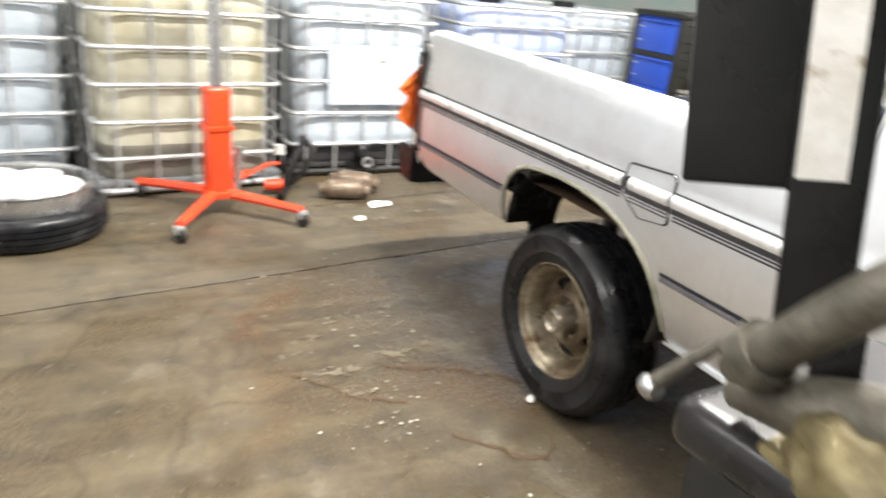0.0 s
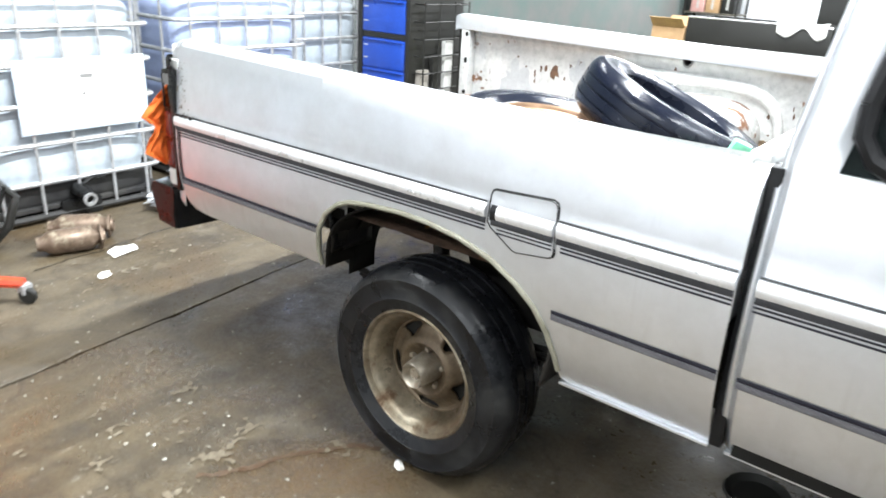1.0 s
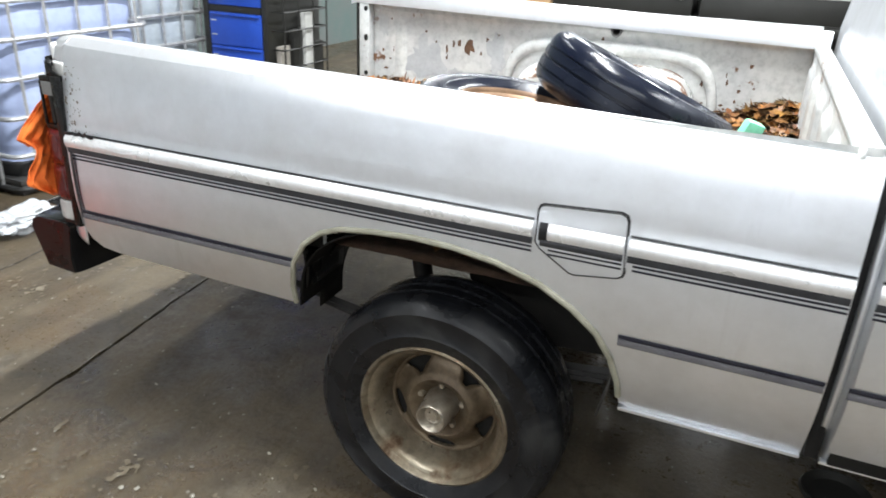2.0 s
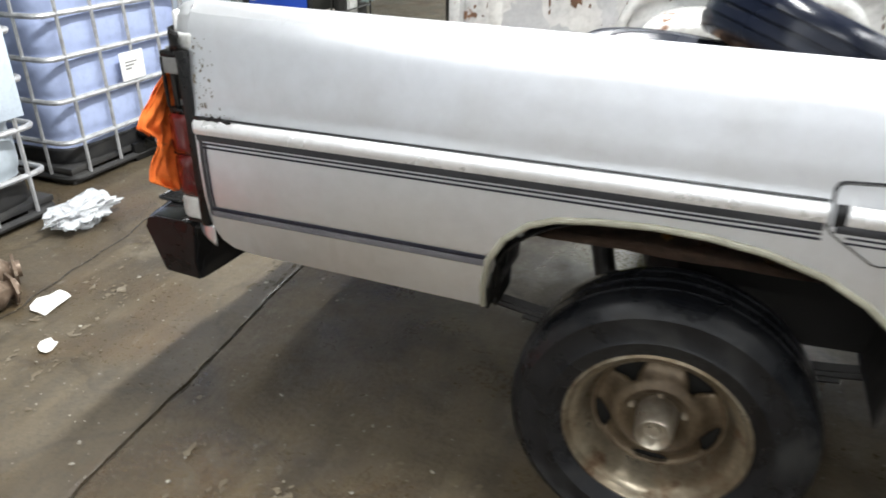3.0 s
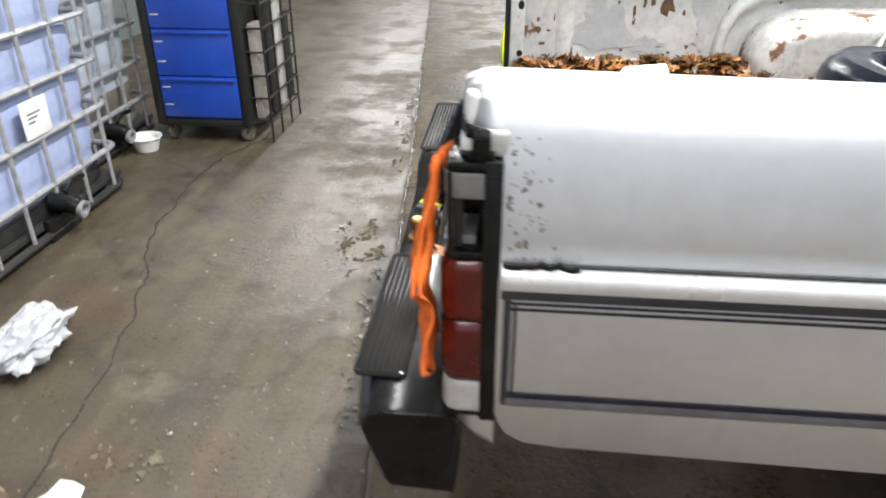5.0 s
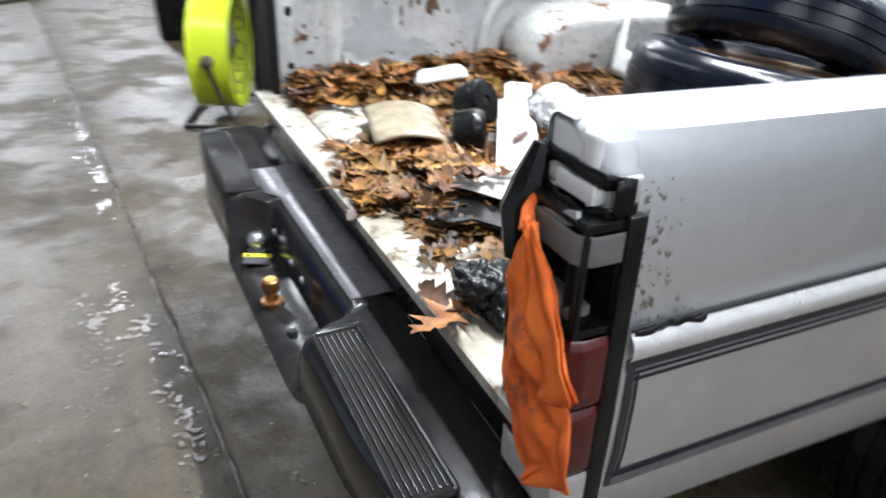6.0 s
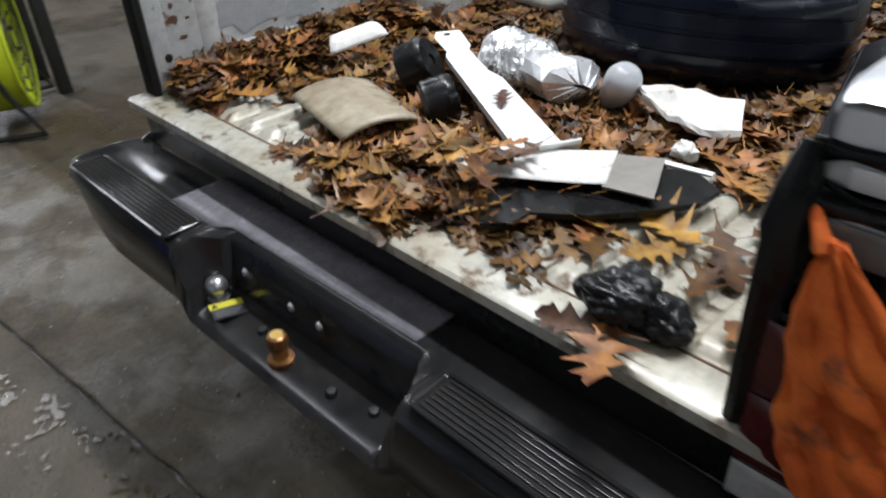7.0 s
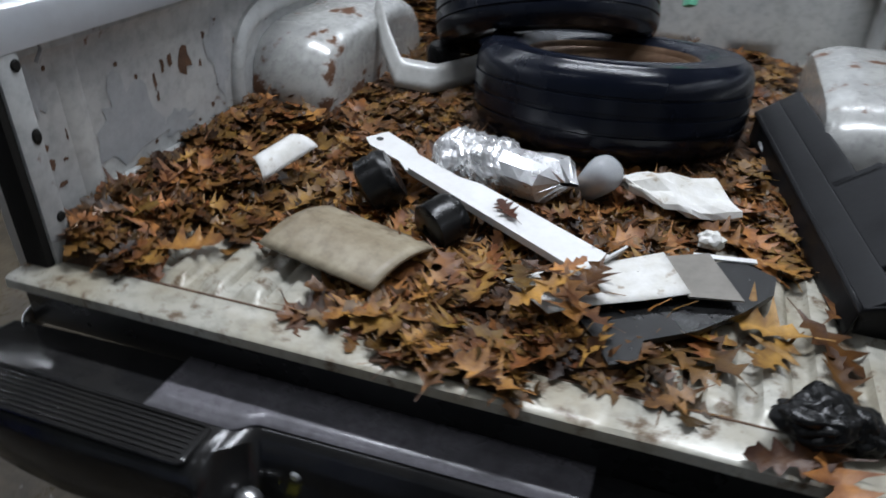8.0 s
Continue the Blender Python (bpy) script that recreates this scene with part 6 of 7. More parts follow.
def wire_rack():
    """A shallow wire rack of pale sheets leaning on the cart's side."""
    th = thing("wire_rack", "dark wire rack with pale green and white sheets beside the cart", "rack", at=(-1.355, 2.81, 0.0))
    for k in range(9):
        z = 0.12 + 0.12 * k
        part("wire", tube(B(), [(0.0, 0, z), (0.10, 0, z), (0.10, 0.52, z), (0.0, 0.52, z)], 0.006, 6), "dark", th)
    for y in (0.0, 0.17, 0.35, 0.52):
        part("wire", tube(B(), [(0.10, y, 0.0), (0.10, y, 1.10)], 0.006, 6), "dark", th)
    for k, (y, mat) in enumerate(((0.06, "greycard"), (0.2, "dark"), (0.33, "clear"), (0.43, "dark"))):
        part("sheet_item", span(B(), (0.02 + 0.01 * k, y - 0.05, 0.13), (0.06 + 0.01 * k, y + 0.055, 0.62 + 0.1 * (k % 3)), 0.004), mat, th)


wire_rack()


def drum_fan():
    th = thing("drum_fan", "lime-yellow drum fan on a bent black tube stand", "fan", at=(0.16, 3.72, 0.37))
    th.rotation_euler = (0, 0, radians(-22))
    r = 0.31
    part("drum", lathe(B(), [(r - 0.02, -0.105), (r, -0.11), (r + 0.008, -0.10), (r, -0.09), (r, 0.09), (r + 0.008, 0.10), (r, 0.11), (r - 0.02, 0.105), (r - 0.008, 0.09), (r - 0.008, -0.09)], 48, pose(0, 0, 0, 0, 90, 0), True), "lime", th, "lime-yellow steel drum")
    for s in (-0.1, 0.1):
        bm = B()
        for rr in (0.06, 0.12, 0.18, 0.24, 0.29):
            lathe(bm, [(rr - 0.003, -0.003), (rr + 0.003, -0.003), (rr + 0.003, 0.003), (rr - 0.003, 0.003)], 40, Matrix.Translation((s, 0, 0)) @ pose(0, 0, 0, 0, 90, 0), True)
        part("grille", bm, "dark", th)
    for k in range(8):
        a = 2 * math.pi * k / 8
        for s in (-0.1, 0.1):
            part("grille_spoke", tube(B(), [(s, 0.04 * math.cos(a), 0.04 * math.sin(a)), (s, 0.305 * math.cos(a), 0.305 * math.sin(a))], 0.003, 5), "dark", th)
    part("motor", lathe(B(), [(0, -0.08), (0.08, -0.08), (0.085, 0.03), (0, 0.04)], 20, pose(0, 0, 0, 0, 90, 0)), "dark", th)
    for k in range(4):
        bm = B()
        a = 2 * math.pi * k / 4 + 0.3
        sheet(bm, lambda u, v: pose(0, 0, 0, math.degrees(a), 0, 0) @ Vector((0.05 * (v - 0.5) + 0.02, (v - 0.5) * 0.14 * (0.4 + u), 0.06 + 0.21 * u)), 6, 6)
        put(part("blade", bm, "galv", th), 0.002)
    for s in (-1, 1):
        part("pivot_knob", lathe(B(), [(0.0, 0.035), (0.03, 0.033), (0.036, 0.02), (0.036, 0.0)], 18, Matrix.Translation((0.0, s * r, 0.0)) @ pose(0, 0, 0, -90 * s, 0, 0)), "greymetal", th, "grey pivot knob")
    for s in (-1, 1):
        part("stand_tube", tube(B(), [(0.0, s * (r + 0.03), 0.0), (0.05, s * (r + 0.035), -0.16), (0.14, s * (r + 0.03), -0.345), (-0.16, s * (r - 0.02), -0.353)], 0.014, 8), "dark", th)
    part("stand_tube", tube(B(), [(-0.16, r - 0.02, -0.353), (-0.18, 0, -0.353), (-0.16, -r + 0.02, -0.353)], 0.014, 8), "dark", th)


drum_fan()


def waste_bin(x, y):
    th = thing("waste_bin", "tapered black plastic bin standing on the far floor", "bin", at=(x, y, 0))
    bm = B()
    rings = []
    for z, k in ((0.0, 0.80), (0.02, 0.84), (0.60, 1.0), (0.60, 1.06), (0.66, 1.07), (0.66, 0.98), (0.05, 0.78)):
        rings.append([bm.verts.new((px * k, py * k, z)) for px, py in rounded(0.38, 0.36, 0.07, 4)])
    for a, b in zip(rings, rings[1:]):
        for i in range(len(a)):
            bm.faces.new((a[i], a[(i + 1) % len(a)], b[(i + 1) % len(a)], b[i]))
    bm.faces.new(rings[0]), bm.faces.new(rings[-1])
    part("bin_body", bm, "black", th)


waste_bin(0.17, 6.0)


# ---- far side: bench, shelf, pipe ----
def bench():
    th = thing("workbench", "long dark workbench beyond the truck", "workbench", at=(0, 0, 0))
    part("benchtop", span(B(), (0.0, 3.82, 0.87), (2.9, 4.36, 0.92), 0.006), "dark", th)
    for x in (0.45, 1.6, 2.8):
        for y in (3.9, 4.22):
            part("leg", span(B(), (x - 0.03, y - 0.03, 0), (x + 0.03, y + 0.03, 0.87), 0.005), "dark", th)
    part("back_panel", span(B(), (0.95, 4.37, 0.4), (2.9, 4.40, 1.6), 0.004), "dark", th)
    for x, w, h in ((0.25, 0.92, 0.19), (1.22, 0.88, 0.17)):
        bx = thing("parts_tray", "open black steel parts tray on the bench", "parts tray", "parts trays", at=(x, 3.83, 0.92))
        part("tray_base", span(B(), (0, 0, 0.0), (w, 0.5, 0.012), 0.003), "dark", bx)
        for a, b in (((0, 0, 0.012), (w, 0.014, h)), ((0, 0.486, 0.012), (w, 0.5, h)), ((0, 0.014, 0.012), (0.014, 0.486, h)), ((w - 0.014, 0.014, 0.012), (w, 0.486, h))):
            part("tray_wall", span(B(), a, b, 0.004), "dark", bx)
        part("tray_edge", tube(B(), [(0, 0, h), (w, 0, h)], 0.007, 6), "galv", bx)
    bm = B()
    sheet(bm, lambda u, v: Vector((lerp(0.84, 1.14, u), 3.815 + 0.10 * (v > 0.5) * (v - 0.5), 1.13 - (0.07 + 0.03 * math.sin(9 * u)) * max(0, 0.5 - v) * 2 + 0.006 * math.sin(14 * u))), 14, 10)
    tagged(put(part("shop_cloth", bm, "white"), 0.004), "white cloth draped over the tray edge", "cloth")
    cb = thing("cardboard_box", "open brown cardboard box with raised flaps on the bench", "cardboard box", at=(-0.01, 3.86, 0.92))
    for a, b in (((0, 0, 0), (0.24, 0.004, 0.11)), ((0, 0.25, 0), (0.24, 0.254, 0.11)), ((0, 0.004, 0), (0.004, 0.25, 0.11)), ((0.236, 0.004, 0), (0.24, 0.25, 0.11)), ((0, 0, 0), (0.24, 0.25, 0.004))):
        part("box_wall", span(B(), a, b), "card", cb)
    for m in (Matrix.Translation((0.12, -0.04, 0.14)) @ pose(0, 0, 0, -38, 0, 0), Matrix.Translation((0.12, 0.29, 0.14)) @ pose(0, 0, 0, 38, 0, 0)):
        part("box_flap", box(B(), (0.235, 0.105, 0.004), m), "card", cb)
    for x in (1.17, 2.2):
        tagged(part("gas_bottle", lathe(B(), [(0, 0), (0.032, 0), (0.035, 0.01), (0.035, 0.2), (0.02, 0.24), (0.012, 0.25), (0.012, 0.3), (0, 0.3)], 18, Matrix.Translation((x, 4.24, 0.92))), "dark"), "dark upright bottle standing on the bench", "bottle", "bottles on the bench")


bench()


def far_shelf():
    th = thing("storage_shelf", "grey steel storage shelf against the far wall", "shelf", at=(0, 0, 0))
    for x in (-3.3, -2.3):
        for y in (13.2, 13.8):
            part("upright", span(B(), (x - 0.02, y - 0.02, 0), (x + 0.02, y + 0.02, 2.0), 0.003), "dark", th)
    for z in (0.25, 0.75, 1.3, 1.85):
        part("shelf_board", span(B(), (-3.32, 13.18, z), (-2.28, 13.82, z + 0.03), 0.004), "greymetal", th)
    rng = random.Random(8)
    for z in (0.28, 0.78):
        x = -3.2
        while x < -2.62:
            w = rng.uniform(0.18, 0.34)
            mat = rng.choice(["card", "pink", "white", "dark", "card"])
            b = thing("carton", {"card": "brown cardboard carton on the shelf", "pink": "faded pink carton on the shelf", "white": "white carton on the shelf", "dark": "dark parts bin on the shelf"}[mat], "carton", "cartons on the far shelf", at=(x, 13.25, z))
            h = rng.uniform(0.2, 0.36)
            part("carton_body", span(B(), (0, 0, 0.0), (w, 0.45, h), 0.006), mat, b)
            part("carton_tape", span(B(), (w * 0.42, -0.002, h * 0.2), (w * 0.58, 0.0, h * 0.9)), "clear", b)
            x += w + rng.uniform(0.01, 0.05)


far_shelf()
tagged(part("scrap_pipe", tube(B(), [(-1.40, 8.0, 0.06), (-1.06, 8.28, 0.06), (-0.90, 8.36, 0.06)], [0.06, 0.06, 0.045], 14), "galv"), "short bright pipe lying on the far floor", "pipe")


# ---- cart top close to the start of the walk ----
def parts_cart():
    th = thing("parts_cart", "black workshop cart with rounded shiny top", "cart", at=(2.342, -0.919, 0))
    th.rotation_euler = (0, 0, radians(4))
    part("cart_top", span(B(), (0.0, 0.0, 0.977), (0.43, 0.28, 1.0225), 0.020, 4), "sill", th)
    part("cart_body", span(B(), (0.015, 0.015, 0.10), (0.415, 0.265, 0.977), 0.01), "dark", th)
    for x in (0.06, 0.37):
        for y in (0.06, 0.22):
            part("castor", lathe(B(), [(0.0, -0.014), (0.05, -0.014), (0.055, 0.0), (0.05, 0.014), (0.0, 0.014)], 16, Matrix.Translation((x, y, 0.056)) @ pose(0, 0, 0, 90, 0, 20)), "dark", th)
    gear = thing("gear_casting", "greasy alloy shaft and yellowed casting lying on the cart", "gearbox part", at=(0.597, -0.254, 0.238))
    gear.scale = (0.78, 0.78, 0.78)
    part("shaft", tube(B(), [(2.300, -0.858, 1.072), (2.330, -0.862, 1.105), (2.387, -0.854, 1.175), (2.47, -0.84, 1.27)], [0.016, 0.022, 0.022, 0.023], 14), "greymetal", gear)
    part("shaft", tube(B(), [(2.285, -0.82, 1.03), (2.36, -0.83, 1.06), (2.47, -0.83, 1.10)], [0.018, 0.030, 0.034], 14), "greymetal", gear)
    part("lever", tube(B(), [(2.236, -0.883, 1.020), (2.262, -0.866, 1.06), (2.292, -0.848, 1.10)], [0.009, 0.007, 0.006], 8), "greymetal", gear)
    part("lever_knob", lathe(B(), [(0, -0.012), (0.010, -0.009), (0.013, 0), (0.010, 0.009), (0, 0.012)], 14, Matrix.Translation((2.236, -0.883, 1.018)) @ pose(0, 0, 0, 0, 80, 0)), "silver", gear)
    part("collar", lathe(B(), [(0.020, -0.012), (0.030, -0.012), (0.031, 0.0), (0.030, 0.012), (0.020, 0.012)], 18, Matrix.Translation((2.322, -0.86, 1.096)) @ pose(0, 0, 0, 0, 40, 0), True), "greymetal", gear)
    part("housing", crumple_bm((2.43, -0.83, 1.045), (0.075, 0.06, 0.055), 4, 0.28), "brass", gear)
    part("foot", span(B(), (2.33, -0.84, 0.986), (2.50, -0.76, 1.01), 0.006), "brass", gear)
    case = thing("display_case", "upright black metal case with a white label strip", "metal case", at=(0.600, -0.254, 0.238))
    case.scale = (0.78, 0.78, 0.78)
    m = Matrix.Translation((2.331, -0.864, 1.31)) @ pose(0, 0, 0, -4, -8, 33)
    part("case_body", box(B(), (0.056, 0.05, 0.34), m @ Matrix.Translation((-0.003, 0.03, -0.02)), 0.006), "black", case)
    part("case_wing", box(B(), (0.092, 0.03, 0.245), m @ Matrix.Translation((-0.068, 0.03, 0.0575)), 0.006), "black", case)
    part("case_label", box(B(), (0.036, 0.002, 0.18), m @ Matrix.Translation((-0.009, 0.0035, 0.036)), 0.0005), "paper", case, "blank white label strip")
    part("case_stand", box(B(), (0.04, 0.03, 0.24), m @ Matrix.Translation((0.02, 0.05, -0.27)), 0.004), "black", case)


parts_cart()


def axle_stand():
    th = thing("axle_stand", "steel axle stand with a round pad under the truck", "axle stand", at=(1.935, 0.15, 0))
    part("pad", lathe(B(), [(0.0, 0.30), (0.055, 0.30), (0.07, 0.312), (0.074, 0.305), (0.06, 0.29), (0.0, 0.288)], 24), "dark", th)
    part("post", lathe(B(), [(0, 0.02), (0.030, 0.02), (0.030, 0.20), (0.022, 0.21), (0.022, 0.29), (0, 0.29)], 16), "greymetal", th)
    part("base", lathe(B(), [(0, 0.0), (0.11, 0.0), (0.10, 0.02), (0.03, 0.05), (0, 0.05)], 24), "dark", th)


axle_stand()


# ---- load in the bed ----
FL = 0.703


def tyre_in_bed(name, label, m, rimmat, r, bead, w=0.195):
    th = thing(name, label, "tyre", "loose tyres in the bed")
    th.matrix_basis = m
    part("tyre", tyre_mesh(r, w, bead, 0.0, 0.0025), "tyre_dark", th)
    part("bead_ring", lathe(B(), [(bead - 0.006, -0.076), (bead + 0.004, -0.080), (bead + 0.004, -0.070), (bead - 0.004, -0.066)], 48, I4, True), "tyre", th)
    if not rimmat:
        return th
    rim_parts(th, bead, 0.18, rimmat, False)
    disc = [(0.0, 0.01), (0.05, 0.01), (0.06, 0.03), (0.09, 0.035), (0.13, 0.0), (bead - 0.036, -0.005), (bead - 0.036, -0.012), (0.0, -0.012)]
    part("rim_disc", lathe(B(), disc, 40), rimmat, th)
    return th


tyre_in_bed("spare_tyre", "blue-black tyre on a rusty rim lying flat in the bed", Matrix.Translation((1.0, 0.742, FL + 0.108)) @ pose(0, 0, 0, 0, 8, 0), "rim_brown", 0.332, 0.202, 0.205)
tyre_in_bed("spare_tyre", "black tyre tilted against another tyre in the bed", Matrix.Translation((1.285, 0.975, FL + 0.205)) @ pose(0, 0, 0, 0, 25, 22), None, 0.31, 0.195, 0.165)


def rag():
    left = [(0, 0.088), (0.1, 0.092), (0.35, 0.095), (0.5, 0.084), (0.7, 0.082), (0.85, 0.072), (0.94, 0.050), (1, 0.024)]
    right = [(0, 0.074), (0.1, 0.042), (0.3, -0.012), (0.46, -0.052), (0.50, -0.036), (0.56, -0.020), (0.7, -0.042), (0.84, -0.058), (0.92, -0.026), (1, 0.016)]

    def fall(v):
        return 0.962 - 0.300 * v

    def lower(u, v):
        y = lerp(curve_at(left, v), curve_at(right, v), u)
        ridge = 0.007 * math.sin(math.pi * min(1, max(0, 1.25 * u - 0.12 + 0.25 * math.sin(4.2 * v)))) * min(1, 3 * v)
        crease = 0.006 * abs(math.sin(5.2 * u + 6.5 * v + 0.6)) * min(1, 2.5 * v) + 0.006 * abs(math.sin(11 * u - 8 * v))
        wave = 0.009 * noise.noise((u * 3.2, v * 5.5, 4)) + 0.004 * noise.noise((u * 9, v * 12, 6))
        x = -0.060 - ridge - crease - wave - 0.009 * math.sin(math.pi * min(1, 0.97 * v)) ** 1.6 * (0.5 + 0.5 * math.sin(math.pi * u))
        return Vector((min(x, -0.0585), y + 0.004 * noise.noise((v * 9, u * 3, 1)), fall(v) + 0.008 * noise.noise((u * 4, v * 3, 9))))
    ob = put(part("shop_rag", sheet(B(), lower, 40, 64), "orange", sharp=60), 0.0018)
    tagged(ob, "dirty orange shop rag hanging from the broken tail lamp", "rag")

    def upper(u, v):
        """The outer fold: it ends in a slanting hem half way down."""
        w = v * (0.40 + 0.14 * u)
        y = lerp(curve_at(left, w) - 0.004, curve_at(right, w) - 0.004, u)
        p = lower(u, w)
        lift = 0.003 + 0.006 * u * v + 0.004 * abs(math.sin(4 * u + 3 * v)) + 0.003 * noise.noise((u * 4, v * 4, 12))
        return Vector((p.x - lift * min(1, 2 * v), y, p.z))
    put(part("outer_fold", sheet(B(), upper, 34, 36), "orange", ob, sharp=60), 0.0018)
    bm = tube(B(), [(-0.064, 0.084, 0.950), (-0.058, 0.096, 0.968), (-0.036, 0.114, 0.980)], [0.010, 0.007, 0.005], 10)
    part("knot", bm, "orange", ob)


rag()


def leaf_bm(bm, length, m, seed, curl):
    """A dead pin-oak leaf: pointed forward-swept lobes with deep bays, curled and cupped."""
    rng = random.Random(seed)
    twist, fold, wide = rng.uniform(-0.7, 0.7), rng.uniform(-0.1, 0.4), rng.uniform(0.75, 1.15)
    st = [(0.0, 0.010, 0), (0.14, 0.035, 0.01), (0.21, 0.19, 0.05), (0.27, 0.12, 0.02), (0.34, 0.095, 0.02), (0.41, 0.33, 0.09), (0.46, 0.19, 0.05), (0.52, 0.095, 0.02), (0.58, 0.130, 0.03), (0.64, 0.32, 0.10), (0.69, 0.17, 0.05), (0.75, 0.085, 0.02), (0.81, 0.20, 0.08), (0.87, 0.10, 0.04), (0.93, 0.095, 0.05), (1.04, 0.005, 0.0)]
    rows = []
    for t, w, fwd in st:
        row = []
        for s in (-1, 0, 1):
            y = s * w * wide * rng.uniform(0.72, 1.2)
            u = t + (fwd * abs(s)) * rng.uniform(0.7, 1.4)
            z = curl * ((u - 0.5) ** 2 * 1.1 + y * y * 2.0) + fold * abs(y) + twist * y * (u - 0.4) + rng.uniform(-0.02, 0.02) * abs(s)
            row.append(bm.verts.new(m @ (Vector((u - 0.5, y, z)) * length)))
        rows.append(row)
    for a, b in zip(rows, rows[1:]):
        bm.faces.new((a[0], a[1], b[1], b[0]))
        bm.faces.new((a[1], a[2], b[2], b[1]))
    q = [m @ (Vector(p) * length) for p in ((-0.5, 0.010, 0.26 * curl), (-0.70, 0.02, 0.4 * curl), (-0.70, 0.0, 0.4 * curl), (-0.5, -0.010, 0.26 * curl))]
    bm.faces.new([bm.verts.new(p) for p in q])


def cover(x, y):
    """How thickly leaves lie at a place in the bed, 0 to 1."""
    n = noise.noise((x * 7, y * 7, 2))
    far_bare = (1 - step(x, 0.15 + 0.05 * n, 0.24)) * step(y, 1.04, 1.10) * (1 - step(y, 1.36 + 0.04 * n, 1.44))
    near_bare = (1 - step(x, 0.36 + 0.10 * n, 0.55)) * (1 - step(y, 0.42 + 0.06 * n, 0.58))
    lip = (1 - step(x, 0.0, 0.05)) * (1 - step(y, 0.66, 0.72) * (1 - step(y, 0.90, 0.97)))
    side = 1 - step(y, 0.20, 0.34)
    return max(0, 1 - max(far_bare, near_bare, lip, 0.8 * side) - 0.15 * abs(n))


def heap(x, y):
    c = cover(x, y)
    h = 0.016 * c + 0.050 * step(y, 1.32, 1.62) * c + 0.02 * step(x, 0.5, 0.8) * c + 0.07 * step(x, 1.45, 1.75) * step(y, 0.7, 1.3)
    return FL - 0.014 + h + 0.014 * c * noise.noise((x * 13, y * 13, 7))


def leaves():
    th = thing("leaf_litter", "wet brown oak leaves heaped over the bed floor", "leaves", kind="stuff")
    bm = B()

    def base(u, v):
        x, y = lerp(-0.04, 1.79, u), lerp(0.07, WIDE - 0.065, v)
        return Vector((x, y, heap(x, y) - 0.004 - 0.02 * (cover(x, y) < 0.25)))
    tagged(part("leaf_mould", sheet(bm, base, 90, 80), "humus", th, sharp=70), kind="stuff")
    rng = random.Random(11)
    bm = B()
    count = 0
    while count < 4200:
        x, y = rng.uniform(-0.03, 1.78), rng.uniform(0.08, WIDE - 0.08)
        if rng.random() > cover(x, y) ** 1.2 or math.hypot(x - 1.0, y - 0.742) < 0.35:
            continue
        if x > 0.7 and rng.random() < 0.55:
            continue
        tilt = 14 if cover(x, y) > 0.6 else 8
        m = Matrix.Translation((x, y, heap(x, y) + rng.uniform(-0.003, 0.011))) @ pose(0, 0, 0, rng.gauss(0, tilt), rng.gauss(0, tilt), rng.uniform(0, 360))
        leaf_bm(bm, rng.uniform(0.050, 0.105), m, rng.randrange(400), rng.uniform(-0.3, 0.5))
        count += 1
    tagged(part("leaf_mass", bm, "leaf_mass", th, sharp=70), kind="stuff")
    shapes = []
    for k in range(8):
        bm = B()
        leaf_bm(bm, 0.125, I4, 100 + k, 0.06 + 0.04 * k)
        ob = part("leaf", bm, "leaf", th, sharp=70)
        shapes.append(ob.data)
        ob.matrix_basis = Matrix.Translation((0.10 + 0.02 * k, 0.62 + 0.05 * k, heap(0.1, 0.62 + 0.05 * k) + 0.022)) @ pose(0, 0, 0, 4 * (k - 3), 6, 47 * k)
    # leaves that lie singly: on the bare floor, on the lip, over the rubbish
    spots = [(0.136, 0.44, 35), (0.178, 0.355, 150), (-0.035, 0.335, 100), (-0.055, 0.29, 200), (0.77, 0.408, 60), (0.07, 0.13, 80), (0.26, 0.17, 10), (0.38, 0.20, 120), (0.12, 0.70, 200), (0.07, 0.78, 300), (0.10, 0.88, 20), (0.02, 0.84, 260),
             (0.117, 1.365, 300), (0.12, 0.69, 20), (0.05, 1.0, 170), (-0.03, 0.74, 75), (0.23, 0.28, 220), (0.44, 0.33, 15), (0.49, 0.38, 250), (0.018, 0.784, 90), (0.325, 0.254, 330), (0.035, 0.959, 250), (0.14, 0.27, 10), (0.235, 0.37, 80), (0.17, 0.46, 190)]
    while len(spots) < 250:
        x, y = rng.uniform(0.0, 0.75), rng.uniform(0.12, WIDE - 0.10)
        if rng.random() < cover(x, y):
            spots.append((x, y, rng.uniform(0, 360)))
    for k, (x, y, a) in enumerate(spots):
        ob = new("leaf", shapes[k % 8])
        ob.parent = th
        s = 1.0 if k in (2, 3) else rng.uniform(0.75, 1.15) if k < 25 else rng.uniform(0.5, 1.0)
        low = k < 25
        ob.matrix_basis = Matrix.Translation((x, y, max(heap(x, y), FL) + (0.010 if low else rng.uniform(0.008, 0.018)))) @ pose(0, 0, 0, rng.gauss(0, 5 if low else 10), rng.gauss(0, 5 if low else 10), a) @ Matrix.Scale(s, 4)


